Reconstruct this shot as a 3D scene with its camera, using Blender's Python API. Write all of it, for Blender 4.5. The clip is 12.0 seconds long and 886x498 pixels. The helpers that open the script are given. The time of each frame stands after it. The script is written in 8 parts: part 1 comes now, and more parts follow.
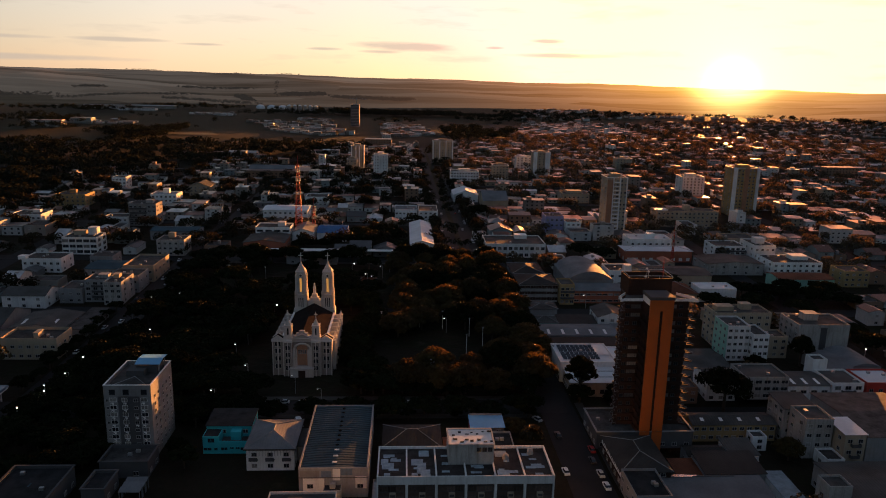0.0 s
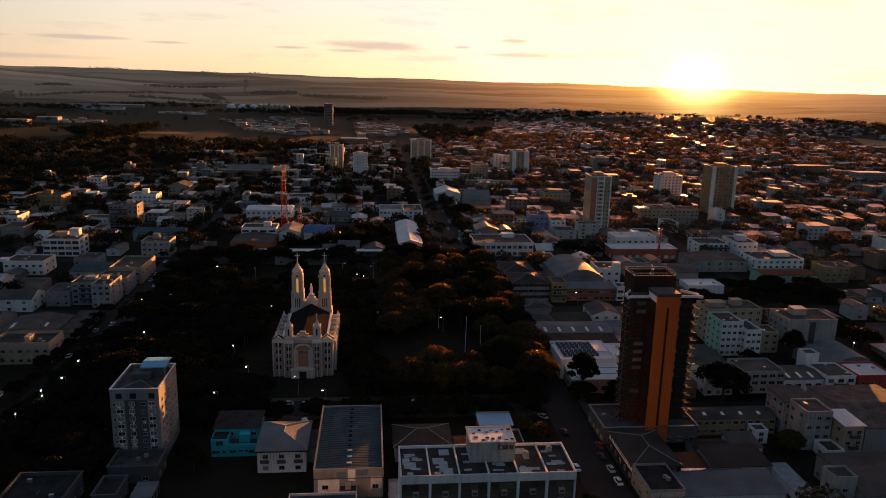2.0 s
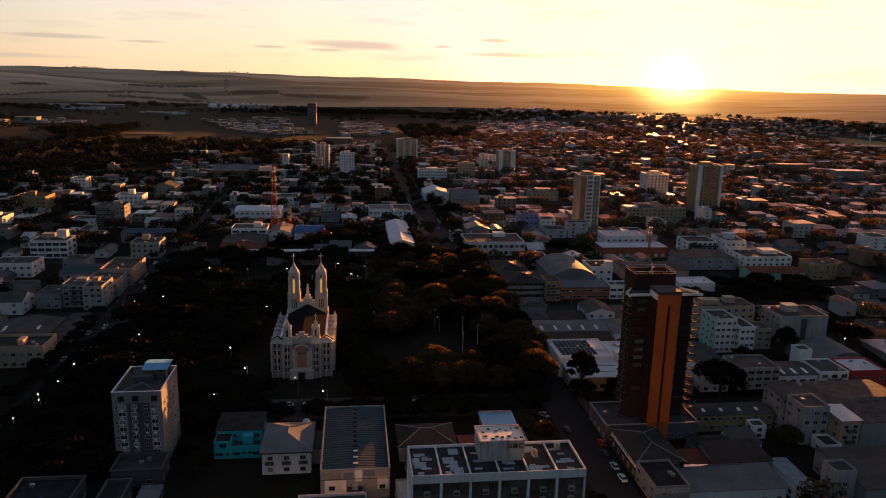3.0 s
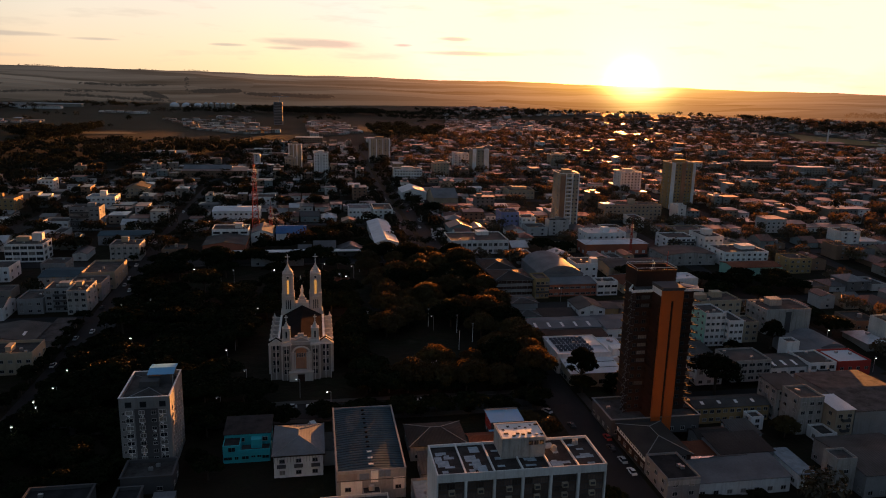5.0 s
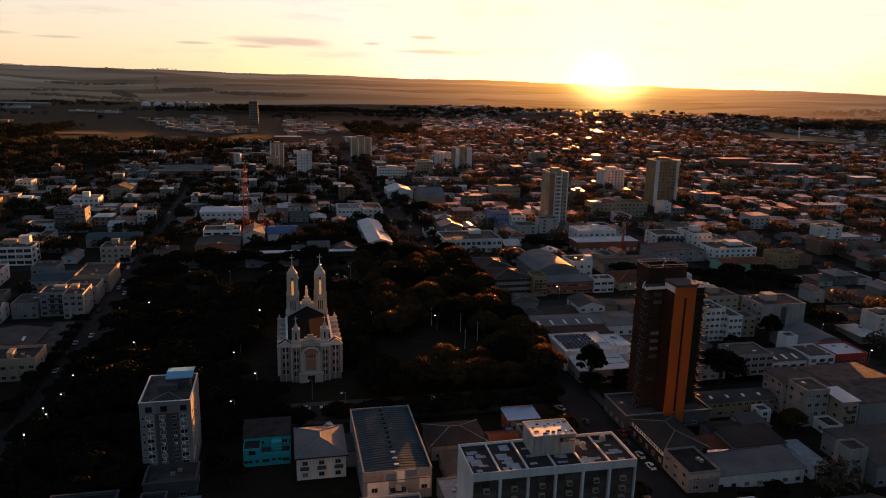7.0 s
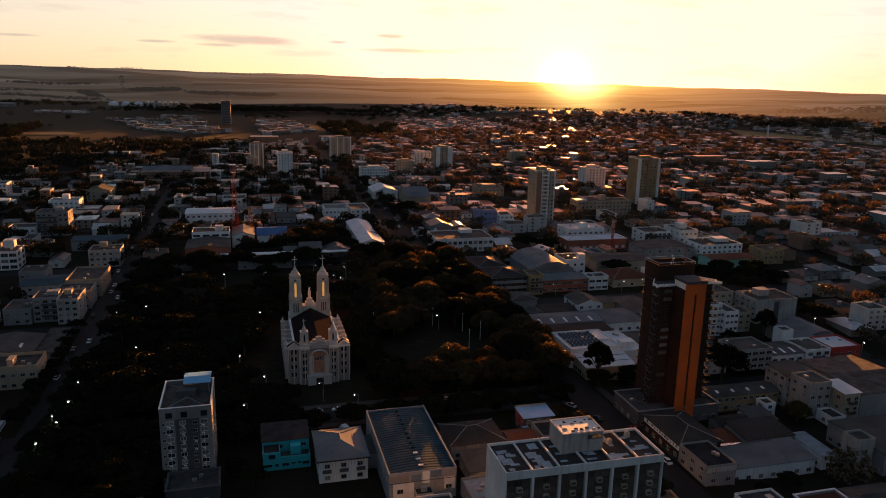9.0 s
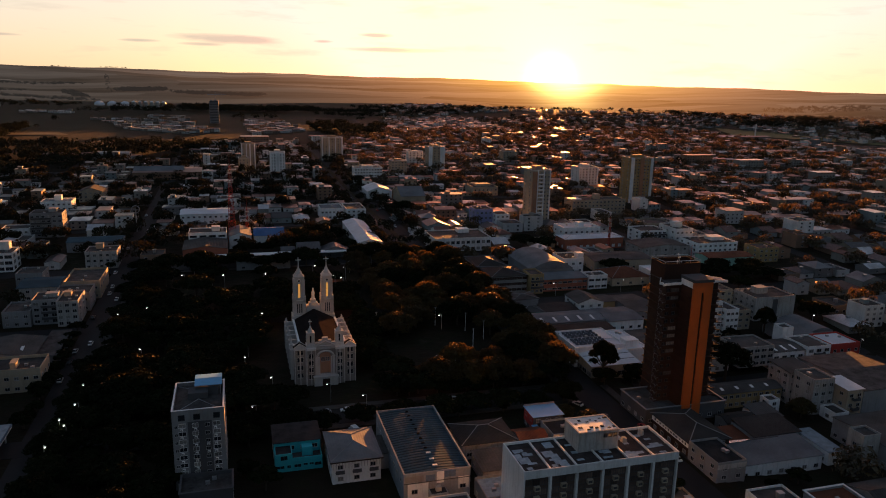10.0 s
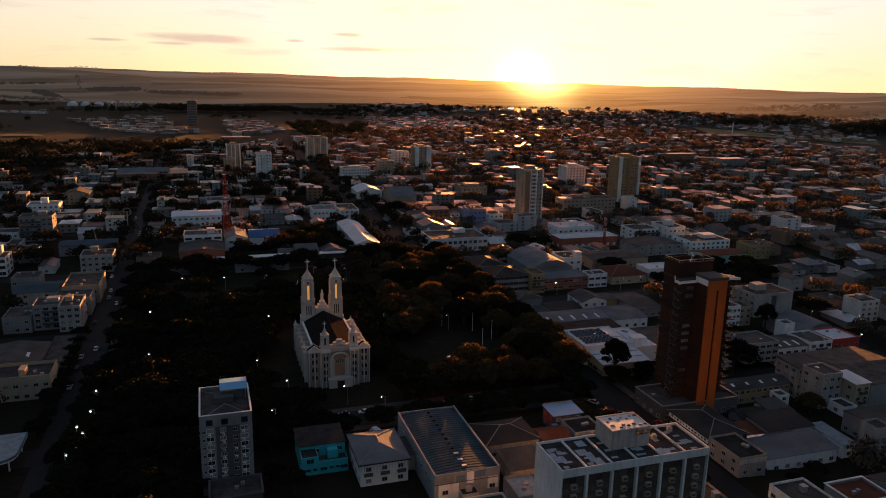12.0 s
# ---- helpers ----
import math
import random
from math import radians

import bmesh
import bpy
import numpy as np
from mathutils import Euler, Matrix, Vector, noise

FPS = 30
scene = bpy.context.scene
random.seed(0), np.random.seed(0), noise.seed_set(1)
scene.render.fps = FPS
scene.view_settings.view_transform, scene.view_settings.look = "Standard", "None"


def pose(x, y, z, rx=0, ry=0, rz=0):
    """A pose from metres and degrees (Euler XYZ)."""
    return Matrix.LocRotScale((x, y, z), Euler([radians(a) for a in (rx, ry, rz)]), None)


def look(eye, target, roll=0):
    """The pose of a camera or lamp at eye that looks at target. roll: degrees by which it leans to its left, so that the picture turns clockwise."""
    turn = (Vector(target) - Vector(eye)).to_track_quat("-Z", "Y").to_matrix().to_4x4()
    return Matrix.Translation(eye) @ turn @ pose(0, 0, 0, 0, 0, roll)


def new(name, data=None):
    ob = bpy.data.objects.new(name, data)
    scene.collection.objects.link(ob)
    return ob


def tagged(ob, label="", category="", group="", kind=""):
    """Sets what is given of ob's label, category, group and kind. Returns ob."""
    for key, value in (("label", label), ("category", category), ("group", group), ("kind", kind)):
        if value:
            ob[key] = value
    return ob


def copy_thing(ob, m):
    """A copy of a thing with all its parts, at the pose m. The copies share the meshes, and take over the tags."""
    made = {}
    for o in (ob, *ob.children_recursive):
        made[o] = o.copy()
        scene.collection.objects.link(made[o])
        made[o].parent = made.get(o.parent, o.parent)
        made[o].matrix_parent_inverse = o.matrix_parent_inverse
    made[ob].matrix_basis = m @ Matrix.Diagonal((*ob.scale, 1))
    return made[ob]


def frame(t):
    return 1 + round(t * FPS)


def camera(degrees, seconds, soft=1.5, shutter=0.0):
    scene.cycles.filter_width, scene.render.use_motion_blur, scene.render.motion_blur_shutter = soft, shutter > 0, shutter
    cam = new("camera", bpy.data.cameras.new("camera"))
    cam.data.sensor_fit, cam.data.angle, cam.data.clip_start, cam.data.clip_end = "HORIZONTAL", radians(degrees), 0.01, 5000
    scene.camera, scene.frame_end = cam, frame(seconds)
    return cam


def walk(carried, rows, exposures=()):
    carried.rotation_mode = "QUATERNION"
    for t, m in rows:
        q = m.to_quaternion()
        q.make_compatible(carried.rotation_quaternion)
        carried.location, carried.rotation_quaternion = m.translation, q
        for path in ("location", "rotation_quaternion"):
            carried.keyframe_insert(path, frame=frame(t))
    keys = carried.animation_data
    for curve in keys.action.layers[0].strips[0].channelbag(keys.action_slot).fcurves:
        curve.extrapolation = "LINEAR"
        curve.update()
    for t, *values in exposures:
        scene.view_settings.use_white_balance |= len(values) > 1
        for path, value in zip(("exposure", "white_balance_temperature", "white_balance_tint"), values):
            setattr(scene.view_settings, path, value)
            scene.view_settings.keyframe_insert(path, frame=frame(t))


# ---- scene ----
cam = camera(62.6, 12.0, 1.0)
EXPOSURE = 2.15
METRES, EYE, TILT, LEAN, TURN = 87.0, 117.3, 1.7, 0.0, -3.2
ROWS = [
    (0.0, 0.0, 0.0, 0.0, 0.31, -14.81, -1.19),
    (0.5, -0.0352, -0.0009, -0.0004, -0.13, -14.81, -1.23),
    (1.0, -0.0711, -0.0012, -0.0015, -0.63, -14.81, -1.29),
    (1.5, -0.1081, -0.0015, -0.0024, -1.32, -14.8, -1.34),
    (2.0, -0.1465, -0.0016, -0.0032, -2.15, -14.81, -1.4),
    (2.5, -0.1857, -0.0011, -0.0038, -2.9, -14.81, -1.44),
    (3.0, -0.2258, -0.0003, -0.004, -3.65, -14.81, -1.46),
    (5.0, -0.3916, 0.0093, -0.0047, -6.67, -14.84, -1.57),
    (5.5, -0.4338, 0.013, -0.0046, -7.3, -14.85, -1.6),
    (6.0, -0.4765, 0.0174, -0.0046, -7.87, -14.86, -1.62),
    (6.5, -0.5195, 0.0222, -0.0044, -8.44, -14.87, -1.61),
    (7.0, -0.5626, 0.0274, -0.004, -9.0, -14.89, -1.62),
    (9.0, -0.7346, 0.0536, -0.0013, -11.52, -14.92, -1.63),
    (9.5, -0.7773, 0.0612, -0.0011, -12.1, -14.92, -1.63),
    (10.0, -0.8202, 0.0696, -0.0007, -12.62, -14.94, -1.64),
    (10.5, -0.8629, 0.0782, -0.0003, -13.11, -14.94, -1.64),
    (11.0, -0.9056, 0.0874, -0.0, -13.61, -14.94, -1.64),
    (11.5, -0.9483, 0.0972, 0.0003, -14.12, -14.94, -1.65),
    (12.0, -0.991, 0.1073, 0.0006, -14.7, -14.92, -1.65),
]
walk(cam, [(t, pose(0, 0, EYE, TILT, LEAN, TURN) @ pose(METRES * x, METRES * y, METRES * z, 90 + pitch, roll, yaw)) for t, x, y, z, yaw, pitch, roll in ROWS],
     exposures=[(0.0, EXPOSURE), (12.0, EXPOSURE)])

# ---- world, sun ----
SUN_AZ, SUN_EL = 24.0, 2.4          # degrees clockwise from +y, degrees above the horizon
SKY, SUN = 0.034, 3.9


class Nodes:
    """Short hand for building node trees."""

    def __init__(self, tree):
        self.t = tree
        tree.nodes.clear()

    def n(self, kind):
        return self.t.nodes.new(kind)

    def put(self, sock, v):
        if isinstance(v, bpy.types.NodeSocket):
            self.t.links.new(v, sock)
        else:
            sock.default_value = v

    def math(self, op, a, b=0.0, c=None):
        m = self.n("ShaderNodeMath")
        m.operation = op
        self.put(m.inputs[0], a)
        self.put(m.inputs[1], b)
        if c is not None:
            self.put(m.inputs[2], c)
        return m.outputs[0]

    def vmath(self, op, a, b=(0, 0, 0)):
        m = self.n("ShaderNodeVectorMath")
        m.operation = op
        self.put(m.inputs[0], a)
        self.put(m.inputs[1], b)
        return m.outputs["Value"] if op in ("DOT_PRODUCT", "LENGTH", "DISTANCE") else m.outputs[0]

    def mix(self, f, a, b, how="MIX"):
        m = self.n("ShaderNodeMix")
        m.data_type, m.blend_type = "RGBA", how
        self.put(m.inputs[0], f)
        self.put(m.inputs[6], a)
        self.put(m.inputs[7], b)
        return m.outputs[2]

    def noise(self, vec, scale, detail=3.0, rough=0.55):
        m = self.n("ShaderNodeTexNoise")
        self.put(m.inputs["Vector"], vec)
        m.inputs["Scale"].default_value = scale
        m.inputs["Detail"].default_value = detail
        m.inputs["Roughness"].default_value = rough
        return m.outputs["Fac"]

    def span(self, v, a, b, lo=0.0, hi=1.0):
        m = self.n("ShaderNodeMapRange")
        for i, q in enumerate((v, a, b, lo, hi)):
            self.put(m.inputs[i], q)
        return m.outputs[0]

    def ramp(self, f, stops, hard=False):
        m = self.n("ShaderNodeValToRGB")
        e = m.color_ramp.elements
        m.color_ramp.interpolation = "CONSTANT" if hard else "LINEAR"
        while len(e) < len(stops):
            e.new(0.5)
        for el, (p, c) in zip(e, stops):
            el.position, el.color = p, (*c, 1)
        self.put(m.inputs[0], f)
        return m.outputs[0]


world = bpy.data.worlds.new("dusk_sky")
scene.world = world
world.use_nodes = True
k = Nodes(world.node_tree)
sky = k.n("ShaderNodeTexSky")
sky.sky_type, sky.sun_disc, sky.sun_elevation, sky.sun_rotation = "NISHITA", False, radians(SUN_EL), radians(SUN_AZ)
sky.altitude, sky.air_density, sky.dust_density, sky.ozone_density = 500, 0.8, 0.6, 1.6
way = k.vmath("NORMALIZE", k.n("ShaderNodeTexCoord").outputs["Generated"])
sep = k.n("ShaderNodeSeparateXYZ")
k.put(sep.inputs[0], way)
az = k.math("MULTIPLY", k.math("ARCTAN2", sep.outputs[0], sep.outputs[1]), 57.2958)
el = k.math("MULTIPLY", k.math("ARCSINE", sep.outputs[2]), 57.2958)
sunway = (math.sin(radians(SUN_AZ)), math.cos(radians(SUN_AZ)), 0.0)
toward = k.math("MAXIMUM", k.vmath("DOT_PRODUCT", way, sunway), 0.0)
# the pale dusk glow over the western half of the sky, and the bright aureole round the low sun
band = k.mix(k.span(el, 0.0, 6.5), (0.475, 0.317, 0.214, 1), (0.445, 0.389, 0.325, 1))
band = k.vmath("MULTIPLY", band, k.math("MULTIPLY", k.span(toward, 0.1, 0.75), k.span(el, 6.6, 16.0, 1.0, 0.0)))
# cooler light from the upper sky and from behind
cool = k.math("MULTIPLY", k.span(el, 2.0, 40.0, 0.25, 1.0), k.span(toward, 0.0, 1.0, 1.0, 0.6))
band = k.vmath("ADD", band, k.vmath("MULTIPLY", (0.056, 0.070, 0.097), cool))
for power, gain, tint in ((9.0, 0.1, (1.0, 0.8, 0.58)), (45.0, 1.6, (1.0, 0.62, 0.3))):
    lobe = k.math("MULTIPLY", k.math("POWER", toward, power), gain)
    band = k.vmath("ADD", band, k.vmath("MULTIPLY", tint, lobe))
# thin bars of cloud low over the horizon
ragged = k.noise(k.vmath("MULTIPLY", way, (9, 9, 60)), 1.0, 4.0, 0.6)
bars = 0.0
for a, e, wa, we in [(-0.2, 2.35, 4.6, 0.42), (-27.0, 2.2, 3.2, 0.16), (-20.0, 2.25, 4.0, 0.18), (-15.0, 2.1, 2.0, 0.12),
                     (10.8, 2.95, 1.5, 0.18), (11.6, 1.9, 5.0, 0.22), (-6.0, 2.05, 1.6, 0.14), (-2.0, 1.95, 2.0, 0.16), (6.8, 2.4, 0.9, 0.14), (-26.0, 0.9, 9.0, 0.25)]:
    da = k.math("DIVIDE", k.math("SUBTRACT", az, a), wa)
    de = k.math("DIVIDE", k.math("SUBTRACT", el, e), we)
    d = k.math("ADD", k.math("MULTIPLY", da, da), k.math("MULTIPLY", de, de))
    bars = k.math("MAXIMUM", bars, k.math("SUBTRACT", 1.0, d))
cloud = k.math("MULTIPLY", k.span(k.math("ADD", bars, k.math("MULTIPLY", k.math("SUBTRACT", ragged, 0.5), 2.0)), 0.1, 0.9), 0.66)
whole = k.vmath("ADD", k.vmath("MULTIPLY", sky.outputs[0], (SKY, SKY, SKY)), band)
whole = k.vmath("MINIMUM", whole, (0.635, 0.550, 0.476))          # the evening haze evens the glow out to cream
for power, gain, tint in ((26.0, 2.0, (1.0, 0.06, 0.0)), (90.0, 6.0, (1.0, 0.3, 0.0))):
    whole = k.vmath("ADD", whole, k.vmath("MULTIPLY", tint, k.math("MULTIPLY", k.math("POWER", toward, power), gain)))
for power, gain, tint in ((350.0, 0.3, (1.0, 0.6, 0.2)), (6000.0, 7.0, (1.0, 0.66, 0.36))):
    whole = k.vmath("ADD", whole, k.vmath("MULTIPLY", tint, k.math("MULTIPLY", k.math("POWER", toward, power), gain)))
b1, out = k.n("ShaderNodeBackground"), k.n("ShaderNodeOutputWorld")
k.put(b1.inputs[0], k.mix(cloud, whole, (0.335, 0.282, 0.238, 1)))
b1.inputs[1].default_value = 0.383
k.put(out.inputs[0], b1.outputs[0])

lamp = bpy.data.lights.new("sun", "SUN")
lamp.energy, lamp.angle, lamp.color = SUN, radians(0.6), (1.0, 0.36, 0.085)
sun = new("sun", lamp)
ca = math.cos(radians(SUN_EL))
sun.matrix_world = look((sunway[0] * ca * 900, sunway[1] * ca * 900, math.sin(radians(SUN_EL)) * 900), (0, 0, 0))


# ---- materials ----
def mat(name, col, rough=0.8, var=0.3, big=0.12, fine=1.5, bump=0.0, spec=0.4, metal=0.0, pick=None, island=False, rib=None, streak=0.0, stain=(0.12, 0.1, 0.08), jitter=0.12, thin=None):
    """A surface: base colour with large and fine variation, optional vertical streaks, ribs, and a palette picked at random per object or island."""
    m = bpy.data.materials.new(name)
    m.use_nodes = True
    k = Nodes(m.node_tree)
    geo = k.n("ShaderNodeNewGeometry")
    pos = geo.outputs["Position"]
    rnd = geo.outputs["Random Per Island"] if island else k.n("ShaderNodeObjectInfo").outputs["Random"]
    c = (*col, 1)
    if pick:
        c = k.ramp(rnd, [(i / len(pick), q) for i, q in enumerate(pick)], True)
    n1, n2 = k.noise(pos, big, 4.0), k.noise(pos, fine, 4.0, 0.65)
    lum = k.math("ADD", k.span(n1, 0.3, 0.7, 1 - var, 1 + var * 0.6), k.span(n2, 0.3, 0.7, -var * 0.5, var * 0.4))
    if jitter:
        lum = k.math("MULTIPLY", lum, k.span(rnd, 0, 1, 1 - jitter, 1 + jitter))
    c = k.vmath("MULTIPLY", c[:3] if isinstance(c, tuple) else c, lum)
    if streak:
        run = k.noise(k.vmath("MULTIPLY", pos, (1.1, 1.1, 0.09)), 1.0, 4.0, 0.7)
        c = k.mix(k.span(run, 0.5, 0.78, 0.0, streak), c, (*stain, 1))
    p, o = k.n("ShaderNodeBsdfPrincipled"), k.n("ShaderNodeOutputMaterial")
    k.put(p.inputs["Base Color"], c)
    k.put(p.inputs["Roughness"], k.span(n2, 0.25, 0.75, max(0.05, rough - 0.1), min(1, rough + 0.1)))
    p.inputs["Metallic"].default_value = metal
    p.inputs["Specular IOR Level"].default_value = spec
    if bump or rib:
        h = n2
        if rib:
            axis, period, depth = rib
            w = k.n("ShaderNodeTexWave")
            w.wave_type, w.bands_direction = "BANDS", axis
            k.put(w.inputs["Vector"], pos)
            w.inputs["Scale"].default_value = 0.314 / period
            h = k.math("ADD", k.math("MULTIPLY", n2, 0.2), w.outputs["Fac"])
            bump = depth
        bm_ = k.n("ShaderNodeBump")
        bm_.inputs["Strength"].default_value = 1.0
        bm_.inputs["Distance"].default_value = bump
        k.put(bm_.inputs["Height"], h)
        k.put(p.inputs["Normal"], bm_.outputs[0])
    k.put(o.inputs[0], p.outputs[0])
    if thin:                                           # light that comes through leaves
        tr, mx = k.n("ShaderNodeBsdfTranslucent"), k.n("ShaderNodeMixShader")
        tr.inputs[0].default_value = (*thin, 1)
        mx.inputs[0].default_value = 0.35
        k.put(mx.inputs[1], p.outputs[0])
        k.put(mx.inputs[2], tr.outputs[0])
        k.put(o.inputs[0], mx.outputs[0])
    return m


WHITE = mat("white_plaster", (0.8, 0.8, 0.79), 0.85, 0.15, streak=0.35, bump=0.01, spec=0.15)
STAINED = mat("stained_plaster", (0.4, 0.385, 0.365), 0.85, 0.25, streak=0.75, bump=0.01, spec=0.15)
CREAM = mat("cream_plaster", (0.42, 0.35, 0.26), 0.85, 0.18, streak=0.35, spec=0.15)
YELLOW = mat("yellow_plaster", (0.36, 0.26, 0.13), 0.85, 0.18, streak=0.3, spec=0.15)
GREYW = mat("grey_render", (0.27, 0.27, 0.275), 0.85, 0.18, streak=0.4, spec=0.15)
DGREY = mat("dark_grey_render", (0.09, 0.09, 0.095), 0.8, 0.15, streak=0.3, spec=0.1)
TEAL = mat("teal_paint", (0.03, 0.4, 0.45), 0.6, 0.12, streak=0.25)
MINT = mat("mint_paint", (0.3, 0.55, 0.45), 0.7, 0.12, streak=0.25)
LILAC = mat("lilac_paint", (0.3, 0.3, 0.5), 0.7, 0.12)
REDP = mat("red_paint", (0.42, 0.04, 0.03), 0.6, 0.15, streak=0.2)
RUST = mat("rust_coloured_render", (0.4, 0.22, 0.14), 0.8, 0.18, streak=0.3, spec=0.1)
BRICK = mat("red_brick", (0.36, 0.12, 0.07), 0.85, 0.25, fine=4.0)
BROWN = mat("brown_cladding", (0.05, 0.029, 0.023), 0.8, 0.2, spec=0.05)
ORANGE = mat("orange_ceramic", (0.52, 0.115, 0.018), 0.55, 0.15, fine=3.0, streak=0.25)
STONE = mat("church_stone", (0.56, 0.53, 0.5), 0.8, 0.18, fine=2.5, streak=0.35, bump=0.02, spec=0.1)
STONEDARK = mat("weathered_church_stone", (0.27, 0.245, 0.225), 0.85, 0.25, fine=2.5, streak=0.5, bump=0.02, spec=0.1)
SLATE = mat("dark_church_roof", (0.024, 0.019, 0.018), 0.9, 0.25, rib=("Y", 0.5, 0.02), spec=0)
WALLS = [(0.7, 0.69, 0.66), (0.3, 0.28, 0.25), (0.36, 0.29, 0.21), (0.2, 0.19, 0.185), (0.5, 0.49, 0.48), (0.24, 0.15, 0.1), (0.74, 0.73, 0.71), (0.22, 0.26, 0.26)]
ROOFS = [(0.1, 0.1, 0.105), (0.06, 0.06, 0.065), (0.15, 0.06, 0.04), (0.2, 0.2, 0.205), (0.05, 0.046, 0.046), (0.11, 0.045, 0.03), (0.5, 0.5, 0.51), (0.08, 0.08, 0.085)]
WALLMIX = mat("town_plaster", (1, 1, 1), 0.85, 0.2, pick=WALLS, streak=0.4, spec=0.4)
WALLSTUFF = mat("far_plaster", (1, 1, 1), 0.85, 0.2, pick=WALLS, island=True, streak=0.4, spec=0.4)
ESTATEWALL = mat("estate_plaster", (1, 1, 1), 0.85, 0.2, pick=[(0.7, 0.69, 0.67), (0.3, 0.28, 0.26), (0.5, 0.48, 0.45), (0.24, 0.2, 0.17)], island=True, spec=0.2)
ROOFMIX = mat("town_roofing", (1, 1, 1), 0.5, 0.35, pick=ROOFS, rib=("X", 0.9, 0.05), spec=0.8, metal=0.5)
FARROOFS = [(0.22, 0.21, 0.2), (0.12, 0.12, 0.12), (0.26, 0.11, 0.07), (0.36, 0.35, 0.34), (0.09, 0.08, 0.075), (0.2, 0.085, 0.055), (0.62, 0.62, 0.61), (0.3, 0.13, 0.08)]
ROOFSTUFF = mat("far_roofing", (1, 1, 1), 0.42, 0.35, pick=FARROOFS, island=True, spec=0.9, metal=0.6)
DECK = mat("weathered_roof_deck", (0.075, 0.072, 0.07), 0.85, 0.5, spec=0.1, big=0.25, fine=1.2)
MEMBRANE = mat("black_roof_membrane", (0.035, 0.035, 0.037), 0.8, 0.4, big=0.3, spec=0.05)
PATCH = mat("blue_grey_roof_patch", (0.24, 0.3, 0.34), 0.8, 0.25, big=0.6, spec=0.1)
METAL = mat("grey_metal_roof", (0.16, 0.165, 0.175), 0.85, 0.25, rib=("X", 0.8, 0.02), spec=0.1)
METALY = mat("grey_metal_roof_cross", (0.17, 0.175, 0.185), 0.85, 0.3, rib=("Y", 0.8, 0.02), spec=0.1)
BLUEGREY = mat("blue_grey_corrugated_roof", (0.05, 0.088, 0.112), 0.85, 0.25, spec=0.1)
HALLWALL = mat("weathered_hall_plaster", (0.3, 0.325, 0.35), 0.85, 0.25, streak=0.5, stain=(0.1, 0.1, 0.1), bump=0.01, spec=0.1)
SEAM = mat("dark_roof_seam", (0.025, 0.032, 0.038), 0.9, 0.2, spec=0.05)
SOOT = mat("soot_black_metal", (0.012, 0.012, 0.012), 0.95, 0.2, spec=0.02)
FADEDBLUE = mat("faded_blue_paint", (0.13, 0.19, 0.27), 0.85, 0.35, streak=0.6, spec=0.1)
SMOKED = mat("smoked_brown_glass", (0.13, 0.095, 0.08), 0.45, 0.5, spec=0.12, jitter=0.5)
BAYBROWN = mat("brown_bay_panel", (0.12, 0.088, 0.074), 0.8, 0.3, spec=0.1)
PALEPATCH = mat("pale_roof_patch", (0.34, 0.41, 0.46), 0.8, 0.3, big=0.6, spec=0.1)
FLATMEMB = mat("brown_black_roofing", (0.055, 0.048, 0.046), 0.85, 0.5, big=0.3, spec=0.05)
WHITEMETAL = mat("white_metal_roof", (0.6, 0.64, 0.68), 0.6, 0.15, spec=0.2, rib=("X", 0.7, 0.04))
BLUEMETAL = mat("blue_metal_roof", (0.05, 0.16, 0.36), 0.8, 0.2, spec=0.1, rib=("X", 0.9, 0.05))
SKYMETAL = mat("pale_blue_metal_canopy", (0.15, 0.42, 0.68), 0.4, 0.12)
FIBRE = mat("fibre_cement_roof", (0.085, 0.083, 0.08), 0.85, 0.35, spec=0.1, rib=("X", 0.9, 0.06))
CLAY = mat("clay_tile_roof", (0.16, 0.06, 0.035), 0.85, 0.3, spec=0.1, rib=("X", 0.45, 0.05))
DARKROOF = mat("dark_tile_roof", (0.045, 0.042, 0.04), 0.85, 0.3, spec=0.1, rib=("X", 0.45, 0.05))
GLASS = mat("dark_window_glass", (0.02, 0.024, 0.03), 0.15, 0.1, spec=0.6)
FRAMEM = mat("window_frame_paint", (0.4, 0.39, 0.38), 0.5, 0.1)
CURTAIN = mat("curtained_glass", (0.2, 0.19, 0.18), 0.3, 0.3, spec=0.3, jitter=0.5)
TRIM = mat("white_trim", (0.78, 0.77, 0.75), 0.6, 0.1, streak=0.2)
PANEL = mat("solar_panel", (0.02, 0.022, 0.035), 0.25, 0.1, spec=0.6)
STEEL = mat("galvanised_steel", (0.4, 0.4, 0.4), 0.4, 0.15, metal=0.6)
REDSTEEL = mat("red_painted_steel", (0.4, 0.05, 0.03), 0.5, 0.15)
BARK = mat("bark", (0.07, 0.05, 0.035), 0.9, 0.3, fine=3)
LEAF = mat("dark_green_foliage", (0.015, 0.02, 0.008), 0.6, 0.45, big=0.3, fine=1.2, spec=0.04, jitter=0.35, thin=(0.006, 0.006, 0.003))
LEAFRED = mat("russet_foliage", (0.12, 0.022, 0.008), 0.8, 0.4, big=0.3, jitter=0.25, spec=0.2, thin=(0.25, 0.04, 0.01))
# warm copy of LEAF: the low sun's glow put into the colour
LEAFLIT = mat("sun_warmed_foliage", (0.045, 0.036, 0.011), 0.6, 0.45, big=0.3, jitter=0.3, spec=0.2, thin=(0.10, 0.055, 0.014))
WOODS = mat("far_woodland_foliage", (0.042, 0.042, 0.026), 0.9, 0.5, big=0.03, fine=0.4, island=True, jitter=0.35, spec=0.08, thin=(0.008, 0.008, 0.003))
